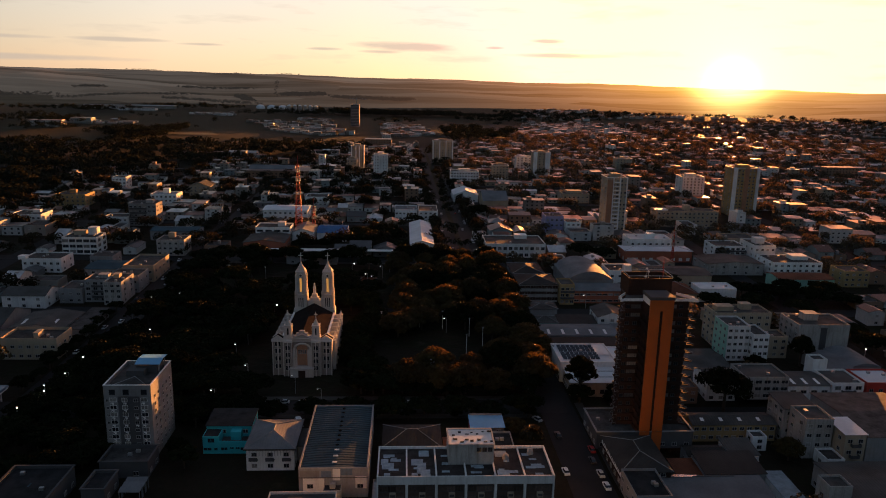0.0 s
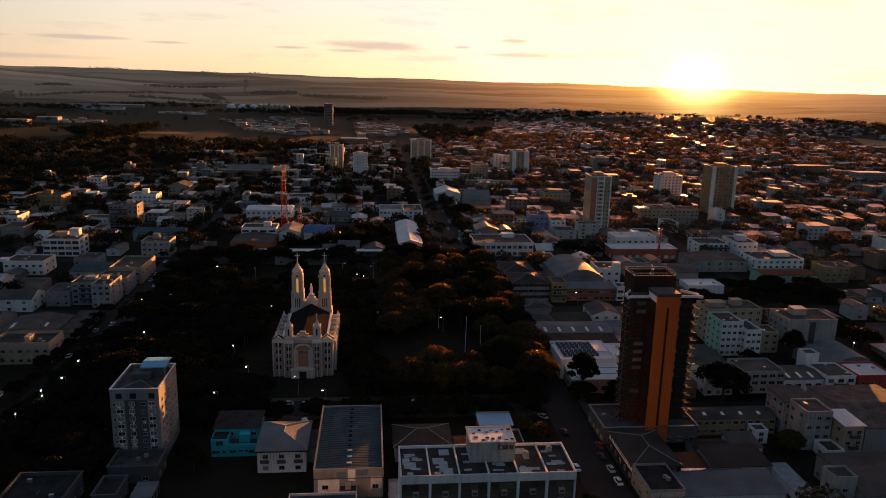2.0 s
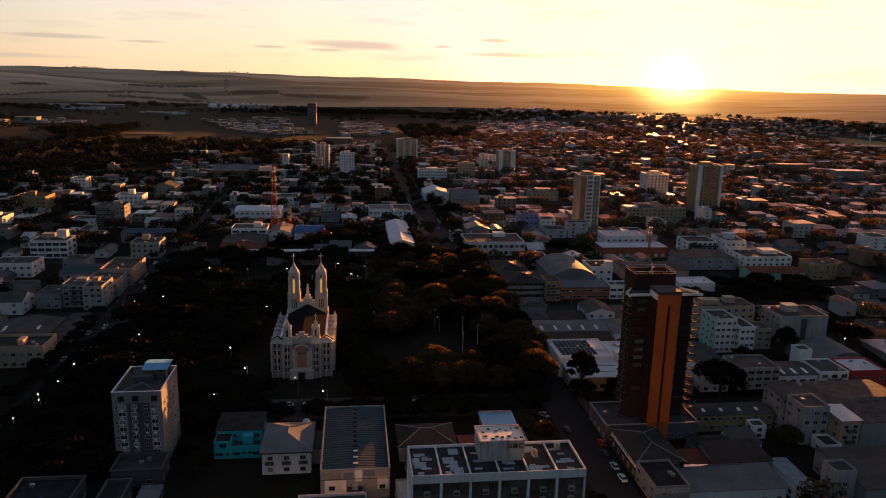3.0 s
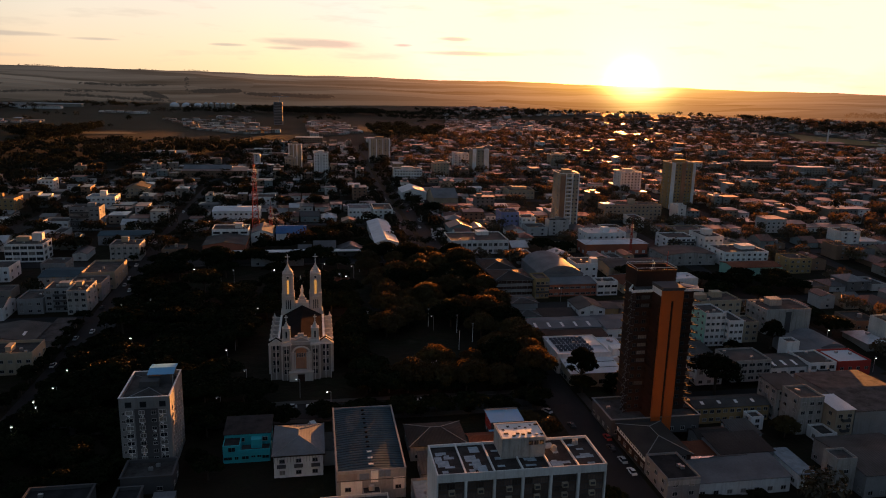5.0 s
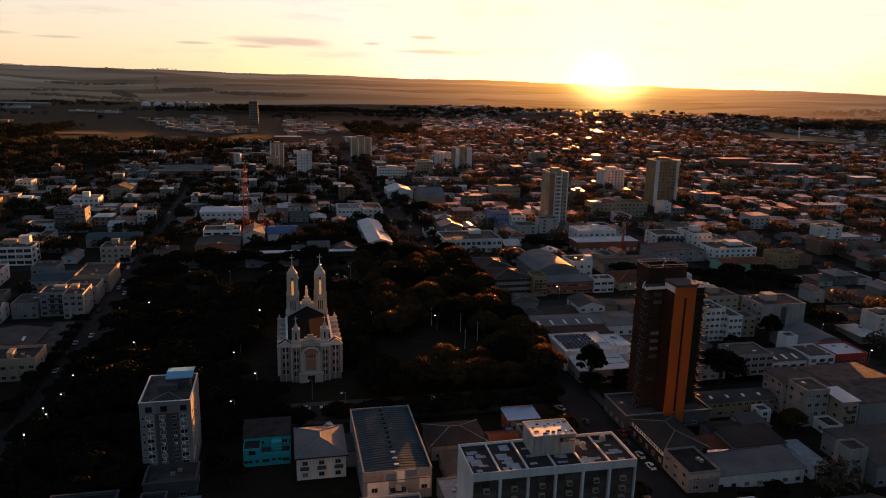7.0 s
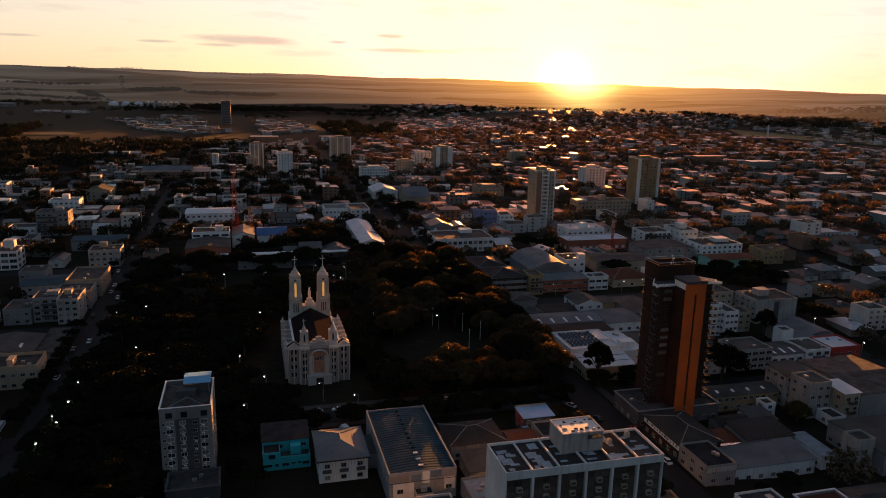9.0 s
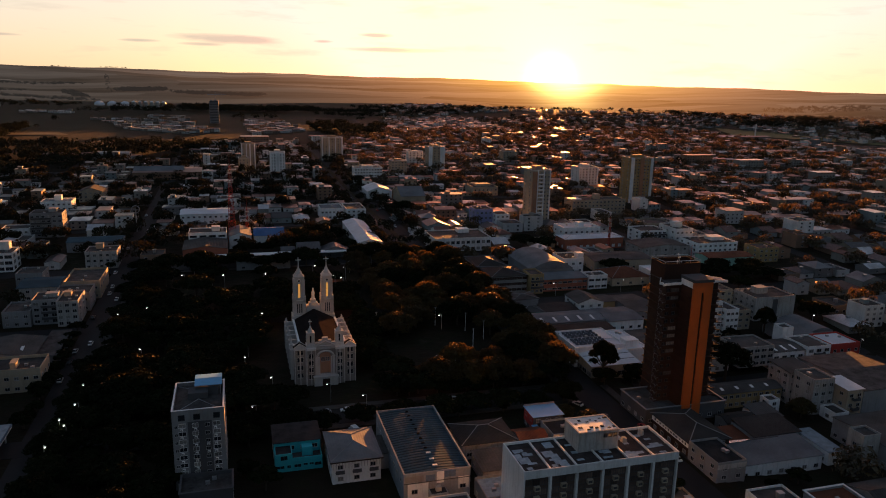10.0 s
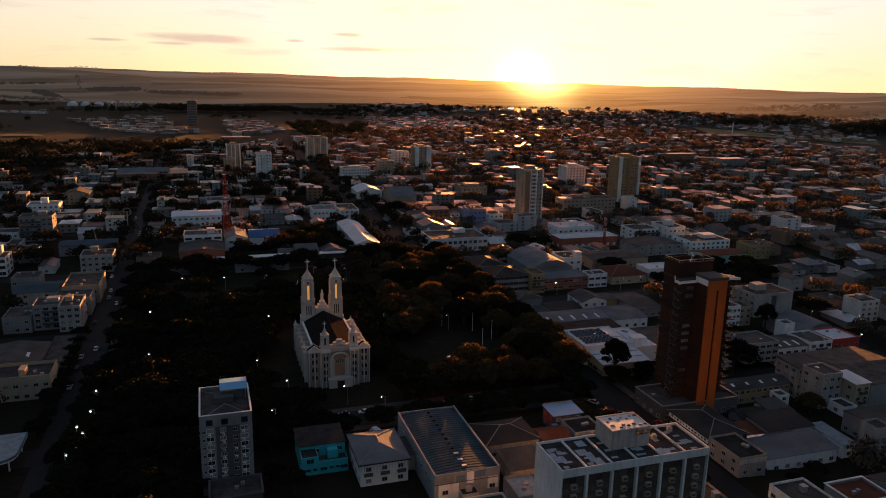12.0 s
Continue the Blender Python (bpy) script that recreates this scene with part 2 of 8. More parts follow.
TOWNLEAF = mat("town_tree_foliage", (0.03, 0.03, 0.015), 0.65, 0.5, big=0.03, fine=0.4, island=True, jitter=0.35, spec=0.15, thin=(0.02, 0.014, 0.005))
# warm copy of TOWNLEAF, sun glow put into colour and translucency
LITTOWNLEAF = mat("sun_warmed_town_foliage", (0.05, 0.04, 0.014), 0.55, 0.4, big=0.03, fine=0.4, island=True, jitter=0.35, spec=0.8, thin=(0.11, 0.06, 0.014))
ASPHALT = mat("asphalt", (0.022, 0.022, 0.023), 0.75, 0.3, spec=0.15, big=0.05, fine=0.8)
MEDIAN = mat("dry_grass_verge", (0.04, 0.035, 0.018), 0.9, 0.4, spec=0.1)
PAVING = mat("pale_paving", (0.04, 0.038, 0.035), 0.8, 0.3, big=0.2)
CARPAINTS = [mat("car_paint_" + n, c, 0.3, 0.05, jitter=0.0) for n, c in (("white", (0.75, 0.75, 0.75)), ("dark", (0.03, 0.03, 0.035)), ("silver", (0.4, 0.41, 0.42)), ("red", (0.35, 0.03, 0.03)))]
RUBBER = mat("rubber", (0.02, 0.02, 0.02), 0.9, 0.1)
# metal mirror that stands in for a puddle's sunset glint
PUDDLEGLINT = mat("puddle_glint_mirror", (0.85, 0.75, 0.65), 0.22, 0.25, big=0.8, jitter=0.0, metal=1.0)


def glowing(name, col, power):
    m = bpy.data.materials.new(name)
    m.use_nodes = True
    k = Nodes(m.node_tree)
    e, o = k.n("ShaderNodeEmission"), k.n("ShaderNodeOutputMaterial")
    e.inputs[0].default_value, e.inputs[1].default_value = (*col, 1), power
    k.put(o.inputs[0], e.outputs[0])
    return m


LAMPLIGHT = glowing("lamp_light", (1.0, 0.93, 0.8), 5.0)


# low sun through the church tower openings, put in as a glow
AMBER = glowing("sunlit_amber_glass", (1.0, 0.45, 0.1), 0.13)


# ---- mesh helpers ----
def box(bm, x0, x1, y0, y1, z0, z1, mi=0):
    v = [bm.verts.new(p) for p in ((x0, y0, z0), (x1, y0, z0), (x1, y1, z0), (x0, y1, z0), (x0, y0, z1), (x1, y0, z1), (x1, y1, z1), (x0, y1, z1))]
    for q in ((3, 2, 1, 0), (4, 5, 6, 7), (0, 1, 5, 4), (1, 2, 6, 5), (2, 3, 7, 6), (3, 0, 4, 7)):
        bm.faces.new([v[i] for i in q]).material_index = mi


def poly(bm, pts, mi=0):
    f = bm.faces.new([bm.verts.new(p) for p in pts])
    f.material_index = mi
    return f


def prism(bm, outline, z0, z1, mi=0, top=None):
    """A prism over an outline (counter-clockwise), with an outline of its own at the top if given."""
    a = [bm.verts.new((*p, z0)) for p in outline]
    b = [bm.verts.new((*p, z1)) for p in (top or outline)]
    n = len(a)
    for i in range(n):
        bm.faces.new((a[i], a[(i + 1) % n], b[(i + 1) % n], b[i])).material_index = mi
    bm.faces.new(b).material_index = mi
    bm.faces.new(a[::-1]).material_index = mi


def ring(n, r, cx=0.0, cy=0.0, turn=0.0):
    return [(cx + r * math.cos(turn + 2 * math.pi * i / n), cy + r * math.sin(turn + 2 * math.pi * i / n)) for i in range(n)]


def sq(r, cx=0.0, cy=0.0):
    return [(cx - r, cy - r), (cx + r, cy - r), (cx + r, cy + r), (cx - r, cy + r)]


def beam(bm, a, b, w, mi=0, n=4):
    a, b = Vector(a), Vector(b)
    q = (b - a).to_track_quat("Z", "Y")
    rings = [[bm.verts.new(p + q @ Vector((w * math.cos(2 * math.pi * i / n), w * math.sin(2 * math.pi * i / n), 0))) for i in range(n)] for p in (a, b)]
    for i in range(n):
        bm.faces.new((rings[0][i], rings[0][(i + 1) % n], rings[1][(i + 1) % n], rings[1][i])).material_index = mi
    bm.faces.new(rings[1]).material_index = mi
    bm.faces.new(rings[0][::-1]).material_index = mi


def mesh_of(name, bm, mats):
    me = bpy.data.meshes.new(name)
    bm.to_mesh(me)
    bm.free()
    for m in mats if isinstance(mats, (list, tuple)) else [mats]:
        me.materials.append(m)
    return me


def part(name, bm, mats, parent, label=""):
    """Links a bmesh, or a mesh, as one object under a thing or part."""
    ob = new(name, bm if isinstance(bm, bpy.types.Mesh) else mesh_of(name, bm, mats))
    ob.parent = parent
    return tagged(ob, label) if label else ob


def thing(name, x, y, z, label, category, group="", kind=""):
    ob = new(name)
    ob.empty_display_size = 0.5
    ob.location = (x, y, z)
    return tagged(ob, label, category, group, kind)


def smooth(a, b, v):
    u = min(1.0, max(0.0, (v - a) / (b - a)))
    return u * u * (3 - 2 * u)


def G(x, y):
    """The height of the ground: the town on a gentle rise, rolling fields to a ridge on the horizon."""
    near = 6 * smooth(260, 560, y) + 8 * smooth(560, 1200, y)
    r, az = math.hypot(x, y), max(-60.0, min(60.0, math.degrees(math.atan2(x, y))))
    rim = 115 - 0.7 * az + 2.5 * math.sin(az * 0.55) + 1.2 * math.sin(az * 1.9)
    w = smooth(1400, 4300, r)
    roll = (9 * math.sin(x / 310 + 1) * math.cos(y / 420) + 5 * math.sin((x + y) / 190)) * smooth(1300, 2200, r) * (1 - smooth(3700, 4300, r))
    dip = 3.0 * smooth(70, 88, x) * (1 - smooth(262, 300, y))
    return near * (1 - w) - dip + rim * w + roll - 160 * smooth(4350, 4950, r)


# ---- ground ----
def ground():
    radii = [0] + list(range(40, 800, 24)) + [800 + 40 * i for i in range(40)] + [2400 + 90 * i for i in range(28)] + [4950]
    n, pts, faces = 240, [(0, 0, G(0, 0))], []
    for r in radii[1:]:
        pts += [(r * math.sin(2 * math.pi * i / n), r * math.cos(2 * math.pi * i / n), G(r * math.sin(2 * math.pi * i / n), r * math.cos(2 * math.pi * i / n))) for i in range(n)]
    faces += [(0, 1 + (i + 1) % n, 1 + i) for i in range(n)]
    for j in range(len(radii) - 2):
        a, b = 1 + j * n, 1 + (j + 1) * n
        faces += [(a + i, a + (i + 1) % n, b + (i + 1) % n, b + i) for i in range(n)]
    me = bpy.data.meshes.new("ground")
    me.from_pydata(pts, [], faces)
    me.polygons.foreach_set("use_smooth", [True] * len(faces))
    m = bpy.data.materials.new("town_ground_and_fields")
    m.use_nodes = True
    k = Nodes(m.node_tree)
    pos = k.n("ShaderNodeNewGeometry").outputs["Position"]
    dist = k.vmath("LENGTH", pos)
    warp = k.vmath("ADD", k.vmath("MULTIPLY", pos, (0.0016, 0.0032, 0)), k.vmath("MULTIPLY", k.vmath("ADD", (0, 0, 0), k.noise(pos, 0.002, 2)), (0.5, 0.5, 0)))
    vor = k.n("ShaderNodeTexVoronoi")
    k.put(vor.inputs["Vector"], warp)
    vor.inputs["Scale"].default_value = 1.0
    cell = k.n("ShaderNodeSeparateColor")
    k.put(cell.inputs[0], vor.outputs["Color"])
    fields = k.ramp(cell.outputs[0], [(0.0, (0.08, 0.068, 0.05)), (0.25, (0.045, 0.045, 0.027)), (0.45, (0.12, 0.088, 0.065)), (0.65, (0.055, 0.055, 0.03)), (0.85, (0.15, 0.11, 0.075))])
    edge = k.n("ShaderNodeTexVoronoi")
    edge.feature = "DISTANCE_TO_EDGE"
    k.put(edge.inputs["Vector"], warp)
    edge.inputs["Scale"].default_value = 1.0
    fields = k.mix(k.span(edge.outputs["Distance"], 0.0, 0.02, 0.6, 0.0), fields, (0.03, 0.03, 0.015, 1))
    furrow = k.noise(k.vmath("MULTIPLY", pos, (0.004, 0.03, 0)), 1.0, 4)
    fields = k.mix(k.span(furrow, 0.35, 0.65, 0.0, 0.35), fields, (0.05, 0.045, 0.025, 1))
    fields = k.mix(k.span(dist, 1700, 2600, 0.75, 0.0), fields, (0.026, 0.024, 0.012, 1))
    mottled = k.noise(pos, 0.05, 5, 0.6)
    town = k.ramp(mottled, [(0.3, (0.012, 0.014, 0.007)), (0.5, (0.024, 0.018, 0.012)), (0.62, (0.018, 0.019, 0.009)), (0.75, (0.045, 0.038, 0.03))])
    town = k.mix(k.span(k.noise(pos, 0.9, 4), 0.4, 0.7, 0.0, 0.5), town, (0.013, 0.012, 0.009, 1))
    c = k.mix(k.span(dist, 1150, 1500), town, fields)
    p, o = k.n("ShaderNodeBsdfPrincipled"), k.n("ShaderNodeOutputMaterial")
    k.put(p.inputs["Base Color"], c)
    far = k.span(dist, 1150, 1700)
    k.put(p.inputs["Roughness"], k.math("SUBTRACT", 0.85, k.math("MULTIPLY", far, 0.05)))
    p.inputs["Specular IOR Level"].default_value = 0.06
    bu = k.n("ShaderNodeBump")
    bu.inputs["Distance"].default_value = 0.6
    k.put(bu.inputs["Height"], k.noise(pos, 0.25, 4))
    k.put(p.inputs["Normal"], bu.outputs[0])
    k.put(o.inputs[0], p.outputs[0])
    me.materials.append(m)
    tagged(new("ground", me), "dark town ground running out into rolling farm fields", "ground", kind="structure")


ground()


def backdrop():
    """The far hills, a plain backdrop from beyond the town out to the skyline, with haze and sun glow painted in as
    emission.
    """
    n, pts, faces = 150, [], []
    radii = [2150 + 75 * i for i in range(29)] + [4300]
    for j, r in enumerate(radii):
        for i in range(n + 1):
            a = radians(-50 + 120 * i / n)
            x, y = r * math.sin(a), r * math.cos(a)
            pts.append((x, y, G(x, y) + (2.0 if j else -3.0)))
    for j in range(len(radii) - 1):
        faces += [(j * (n + 1) + i, j * (n + 1) + i + 1, (j + 1) * (n + 1) + i + 1, (j + 1) * (n + 1) + i) for i in range(n)]
    me = bpy.data.meshes.new("backdrop")
    me.from_pydata(pts, [], faces)
    me.polygons.foreach_set("use_smooth", [True] * len(faces))
    m = bpy.data.materials.new("hazy_hills")
    m.use_nodes = True
    k = Nodes(m.node_tree)
    pos = k.n("ShaderNodeNewGeometry").outputs["Position"]
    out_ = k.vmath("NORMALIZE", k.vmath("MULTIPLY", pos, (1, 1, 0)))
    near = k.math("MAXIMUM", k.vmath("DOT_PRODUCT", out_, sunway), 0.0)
    folds = k.noise(k.vmath("MULTIPLY", pos, (0.0011, 0.0042, 0)), 1.0, 6, 0.62)
    vor = k.n("ShaderNodeTexVoronoi")
    k.put(vor.inputs["Vector"], k.vmath("ADD", k.vmath("MULTIPLY", pos, (0.0021, 0.0060, 0)), k.vmath("MULTIPLY", (0.6, 0.9, 0.0), k.noise(pos, 0.0016, 3))))
    vor.inputs["Scale"].default_value = 1.0
    cell = k.n("ShaderNodeSeparateColor")
    k.put(cell.inputs[0], vor.outputs["Color"])
    fine = k.noise(k.vmath("MULTIPLY", pos, (0.006, 0.02, 0)), 1.0, 4, 0.65)
    folds = k.math("ADD", k.math("MULTIPLY", folds, 0.62), k.math("ADD", k.math("MULTIPLY", cell.outputs[0], 0.3), k.math("MULTIPLY", fine, 0.12)))
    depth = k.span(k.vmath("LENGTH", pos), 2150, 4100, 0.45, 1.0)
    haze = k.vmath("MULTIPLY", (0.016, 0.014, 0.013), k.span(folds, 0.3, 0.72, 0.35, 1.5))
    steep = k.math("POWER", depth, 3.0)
    # glow under the sun, painted over the hills by bearing
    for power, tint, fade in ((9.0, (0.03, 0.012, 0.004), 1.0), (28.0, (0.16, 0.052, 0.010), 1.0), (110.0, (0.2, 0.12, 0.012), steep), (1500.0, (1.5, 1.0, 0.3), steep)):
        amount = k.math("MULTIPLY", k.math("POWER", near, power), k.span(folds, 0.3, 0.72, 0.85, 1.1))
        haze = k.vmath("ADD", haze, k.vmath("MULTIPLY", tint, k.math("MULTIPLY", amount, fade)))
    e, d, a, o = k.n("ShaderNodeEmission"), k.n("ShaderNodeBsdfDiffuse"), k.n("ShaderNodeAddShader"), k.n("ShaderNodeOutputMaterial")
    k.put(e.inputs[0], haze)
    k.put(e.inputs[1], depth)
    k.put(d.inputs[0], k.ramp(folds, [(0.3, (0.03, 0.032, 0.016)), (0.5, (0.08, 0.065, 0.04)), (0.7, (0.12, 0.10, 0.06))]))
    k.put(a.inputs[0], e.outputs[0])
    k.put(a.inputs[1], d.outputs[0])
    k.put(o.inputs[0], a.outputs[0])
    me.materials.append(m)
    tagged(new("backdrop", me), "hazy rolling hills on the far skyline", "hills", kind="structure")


backdrop()
XS = [-740, -640, -540, -440, -340, -240, -135, 58, 205, 305, 405, 505, 605, 705, 805, 905, 1005, 1105, 1205]
YS = [145, 247, 355, 452, 560, 660, 760, 860, 960, 1060, 1160, 1260, 1360, 1460, 1560, 1660, 1760]


def strip(name, x0, y0, x1, y1, w, lift, material, label):
    """A strip of road or pavement that lies on the ground."""
    n = max(1, int(math.hypot(x1 - x0, y1 - y0) / 20))
    d = Vector((x1 - x0, y1 - y0)).normalized()
    s = Vector((d.y, -d.x)) * w / 2
    pts, faces = [], []
    for i in range(n + 1):
        x, y = x0 + (x1 - x0) * i / n, y0 + (y1 - y0) * i / n
        for sx, sy in ((x - s.x, y - s.y), (x + s.x, y + s.y)):
            pts += [(sx, sy, G(sx, sy) + lift), (sx, sy, G(sx, sy) - 0.3)]
        if i:
            a = 4 * (i - 1)
            faces += [(a, a + 2, a + 6, a + 4), (a + 1, a, a + 4, a + 5), (a + 2, a + 3, a + 7, a + 6)]
    me = bpy.data.meshes.new(name)
    me.from_pydata(pts, [], faces)
    me.materials.append(material)
    return tagged(new(name, me), label, name.split(".")[0], kind="structure")


for i, x in enumerate(XS):
    if x == 58:
        strip("road", 56, 60, 58, 452, 13, 0.10, ASPHALT, "dark asphalt avenue beside the wooded square")
        strip("road", 40, 452, 30, 1130, 24, 0.10, ASPHALT, "wide asphalt boulevard running away between the houses")
        strip("pavement", 40, 465, 30, 1120, 3.5, 0.25, MEDIAN, "narrow planted median of the boulevard")
    else:
        strip("road", x, 60 if -200 < x < 300 else 247, x, 1000 if x < 0 else 1760, 11, 0.10, ASPHALT, "dark asphalt town street")
for y in YS:
    strip("road", -740 if y < 900 else 58, y, 900 if y < 700 else 1205, y, 11, 0.13, ASPHALT, "dark asphalt cross street")
for x0, y0, x1, y1 in [(-127, 254.5, 49, 254.5), (-127, 444, 49, 444), (-127.5, 254, -127.5, 444), (49.5, 254, 49.5, 444), (66, 190, 66, 250), (-125, 239.5, 48, 239.5), (66, 258, 66, 350)]:
    strip("pavement", x0, y0, x1, y1, 3.0, 0.28, PAVING, "worn paved footway along the kerb")

# ---- buildings ----
OCC = []
WINDOWS = {}


def window_mesh(w, h, glass=None, frame_mat=None, bars=1):
    key = (round(w, 1), round(h, 1), (glass or GLASS).name, (frame_mat or FRAMEM).name, bars)
    if key not in WINDOWS:
        bm, seen = bmesh.new(), {}

        def v(x, y, z):
            q = (round(x, 3), round(y, 3), round(z, 3))
            if q not in seen:
                seen[q] = bm.verts.new(q)
            return seen[q]

        def face(pts, mi):
            bm.faces.new([v(*p) for p in pts]).material_index = mi
        n, e = bars + 1, 0.07
        xs = [-w / 2 - e]
        for i in range(n):
            xs += [-w / 2 + w * i / n + (0.03 if i else 0), -w / 2 + w * (i + 1) / n - (0.03 if i < n - 1 else 0)]
        xs.append(w / 2 + e)
        zs = [-0.12, 0.0, h, h + e]
        for i in range(len(xs) - 1):
            for j in range(3):
                x0, x1, z0, z1 = xs[i], xs[i + 1], zs[j], zs[j + 1]
                pane = j == 1 and i % 2 == 1
                y = -0.03 if pane else -0.12
                face([(x0, y, z0), (x1, y, z0), (x1, y, z1), (x0, y, z1)], 1 if pane else 0)
                if pane:
                    for (xa, za), (xb, zb) in (((x0, z0), (x1, z0)), ((x1, z0), (x1, z1)), ((x1, z1), (x0, z1)), ((x0, z1), (x0, z0))):
                        face([(xa, -0.12, za), (xb, -0.12, zb), (xb, -0.03, zb), (xa, -0.03, za)], 0)
        for (xa, za), (xb, zb) in (((xs[0], zs[0]), (xs[-1], zs[0])), ((xs[-1], zs[0]), (xs[-1], zs[-1])), ((xs[-1], zs[-1]), (xs[0], zs[-1])), ((xs[0], zs[-1]), (xs[0], zs[0]))):
            bm.faces.new([v(xa, -0.12, za), v(xa, 0.05, za), v(xb, 0.05, zb), v(xb, -0.12, zb)])
        WINDOWS[key] = mesh_of("window", bm, [frame_mat or FRAMEM, glass or GLASS])
    return WINDOWS[key]


def put_window(parent, me, side, u, z, hw, hd, name="window"):
    """side: s, n, w, e of a body of half sizes hw and hd, centred on its thing."""
    x, y, a = {"s": (u, -hd, 0), "n": (-u, hd, 180), "w": (-hw, -u, -90), "e": (hw, u, 90)}[side]
    ob = new(name, me)
    ob.parent = parent
    ob.matrix_basis = pose(x, y, z, 0, 0, a)
    return ob


def shell(bm, hw, hd, z0, z1, z2, t=0.25):
    """Four walls with a parapet up to z2 round a deck at z1, in one piece."""
    loops = [[bm.verts.new((sx * (hw - i), sy * (hd - i), z)) for sx, sy in ((-1, -1), (1, -1), (1, 1), (-1, 1))] for i, z in ((0, z0), (0, z2), (t, z2), (t, z1))]
    for a, b in zip(loops, loops[1:]):
        for i in range(4):
            bm.faces.new((a[i], a[(i + 1) % 4], b[(i + 1) % 4], b[i]))
    bm.faces.new(loops[3])


def gable(bm, w, d, z, rise, over=0.5, along="x", mi=0, th=0.15):
    hw, hd = w / 2 + over, d / 2 + over
    for s in (-1, 1):
        if along == "x":
            a = [(-hw, s * hd, z), (hw, s * hd, z), (hw, 0, z + rise), (-hw, 0, z + rise)]
        else:
            a = [(s * hw, -hd, z), (s * hw, hd, z), (0, hd, z + rise), (0, -hd, z + rise)]
        top = [bm.verts.new(p) for p in a]
        low = [bm.verts.new((p[0], p[1], p[2] - th)) for p in a]
        for q in (top, low[::-1]):
            bm.faces.new(q).material_index = mi
        for i in range(4):
            bm.faces.new((low[i], low[(i + 1) % 4], top[(i + 1) % 4], top[i])).material_index = mi


def hip(bm, w, d, z, rise, over=0.6, mi=0):
    hw, hd = w / 2 + over, d / 2 + over
    r = max(0.0, hw - hd), max(0.0, hd - hw)
    c = [(-hw, -hd), (hw, -hd), (hw, hd), (-hw, hd)]
    low = [bm.verts.new((*p, z - 0.15)) for p in c]
    e = [bm.verts.new((*p, z)) for p in c]
    if r[0] > 0.05:
        a, b = bm.verts.new((-r[0], 0, z + rise)), bm.verts.new((r[0], 0, z + rise))
        fs = [(e[0], e[1], b, a), (e[1], e[2], b), (e[2], e[3], a, b), (e[3], e[0], a)]
    elif r[1] > 0.05:
        a, b = bm.verts.new((0, -r[1], z + rise)), bm.verts.new((0, r[1], z + rise))
        fs = [(e[0], e[1], a), (e[1], e[2], b, a), (e[2], e[3], b), (e[3], e[0], a, b)]
    else:
        a = bm.verts.new((0, 0, z + rise))
        fs = [(e[i], e[(i + 1) % 4], a) for i in range(4)]
    for f in fs:
        bm.faces.new(f).material_index = mi
    for i in range(4):
        bm.faces.new((low[i], low[(i + 1) % 4], e[(i + 1) % 4], e[i])).material_index = mi
    bm.faces.new(low[::-1]).material_index = mi


def vault(bm, w, d, z, rise, n=14, mi=0):
    ring_ = []
    for i in range(n + 1):
        u = -1 + 2 * i / n
        ring_.append((u * w / 2, z + rise * (1 - u * u)))
    lo = [[bm.verts.new((x, y, q)) for x, q in ring_] for y in (-d / 2, d / 2)]
    for i in range(n):
        bm.faces.new((lo[0][i], lo[0][i + 1], lo[1][i + 1], lo[1][i])).material_index = mi
    for side, y in ((0, -d / 2), (1, d / 2)):
        f = lo[side] if side == 0 else lo[side][::-1]
        bm.faces.new(f[::-1]).material_index = mi


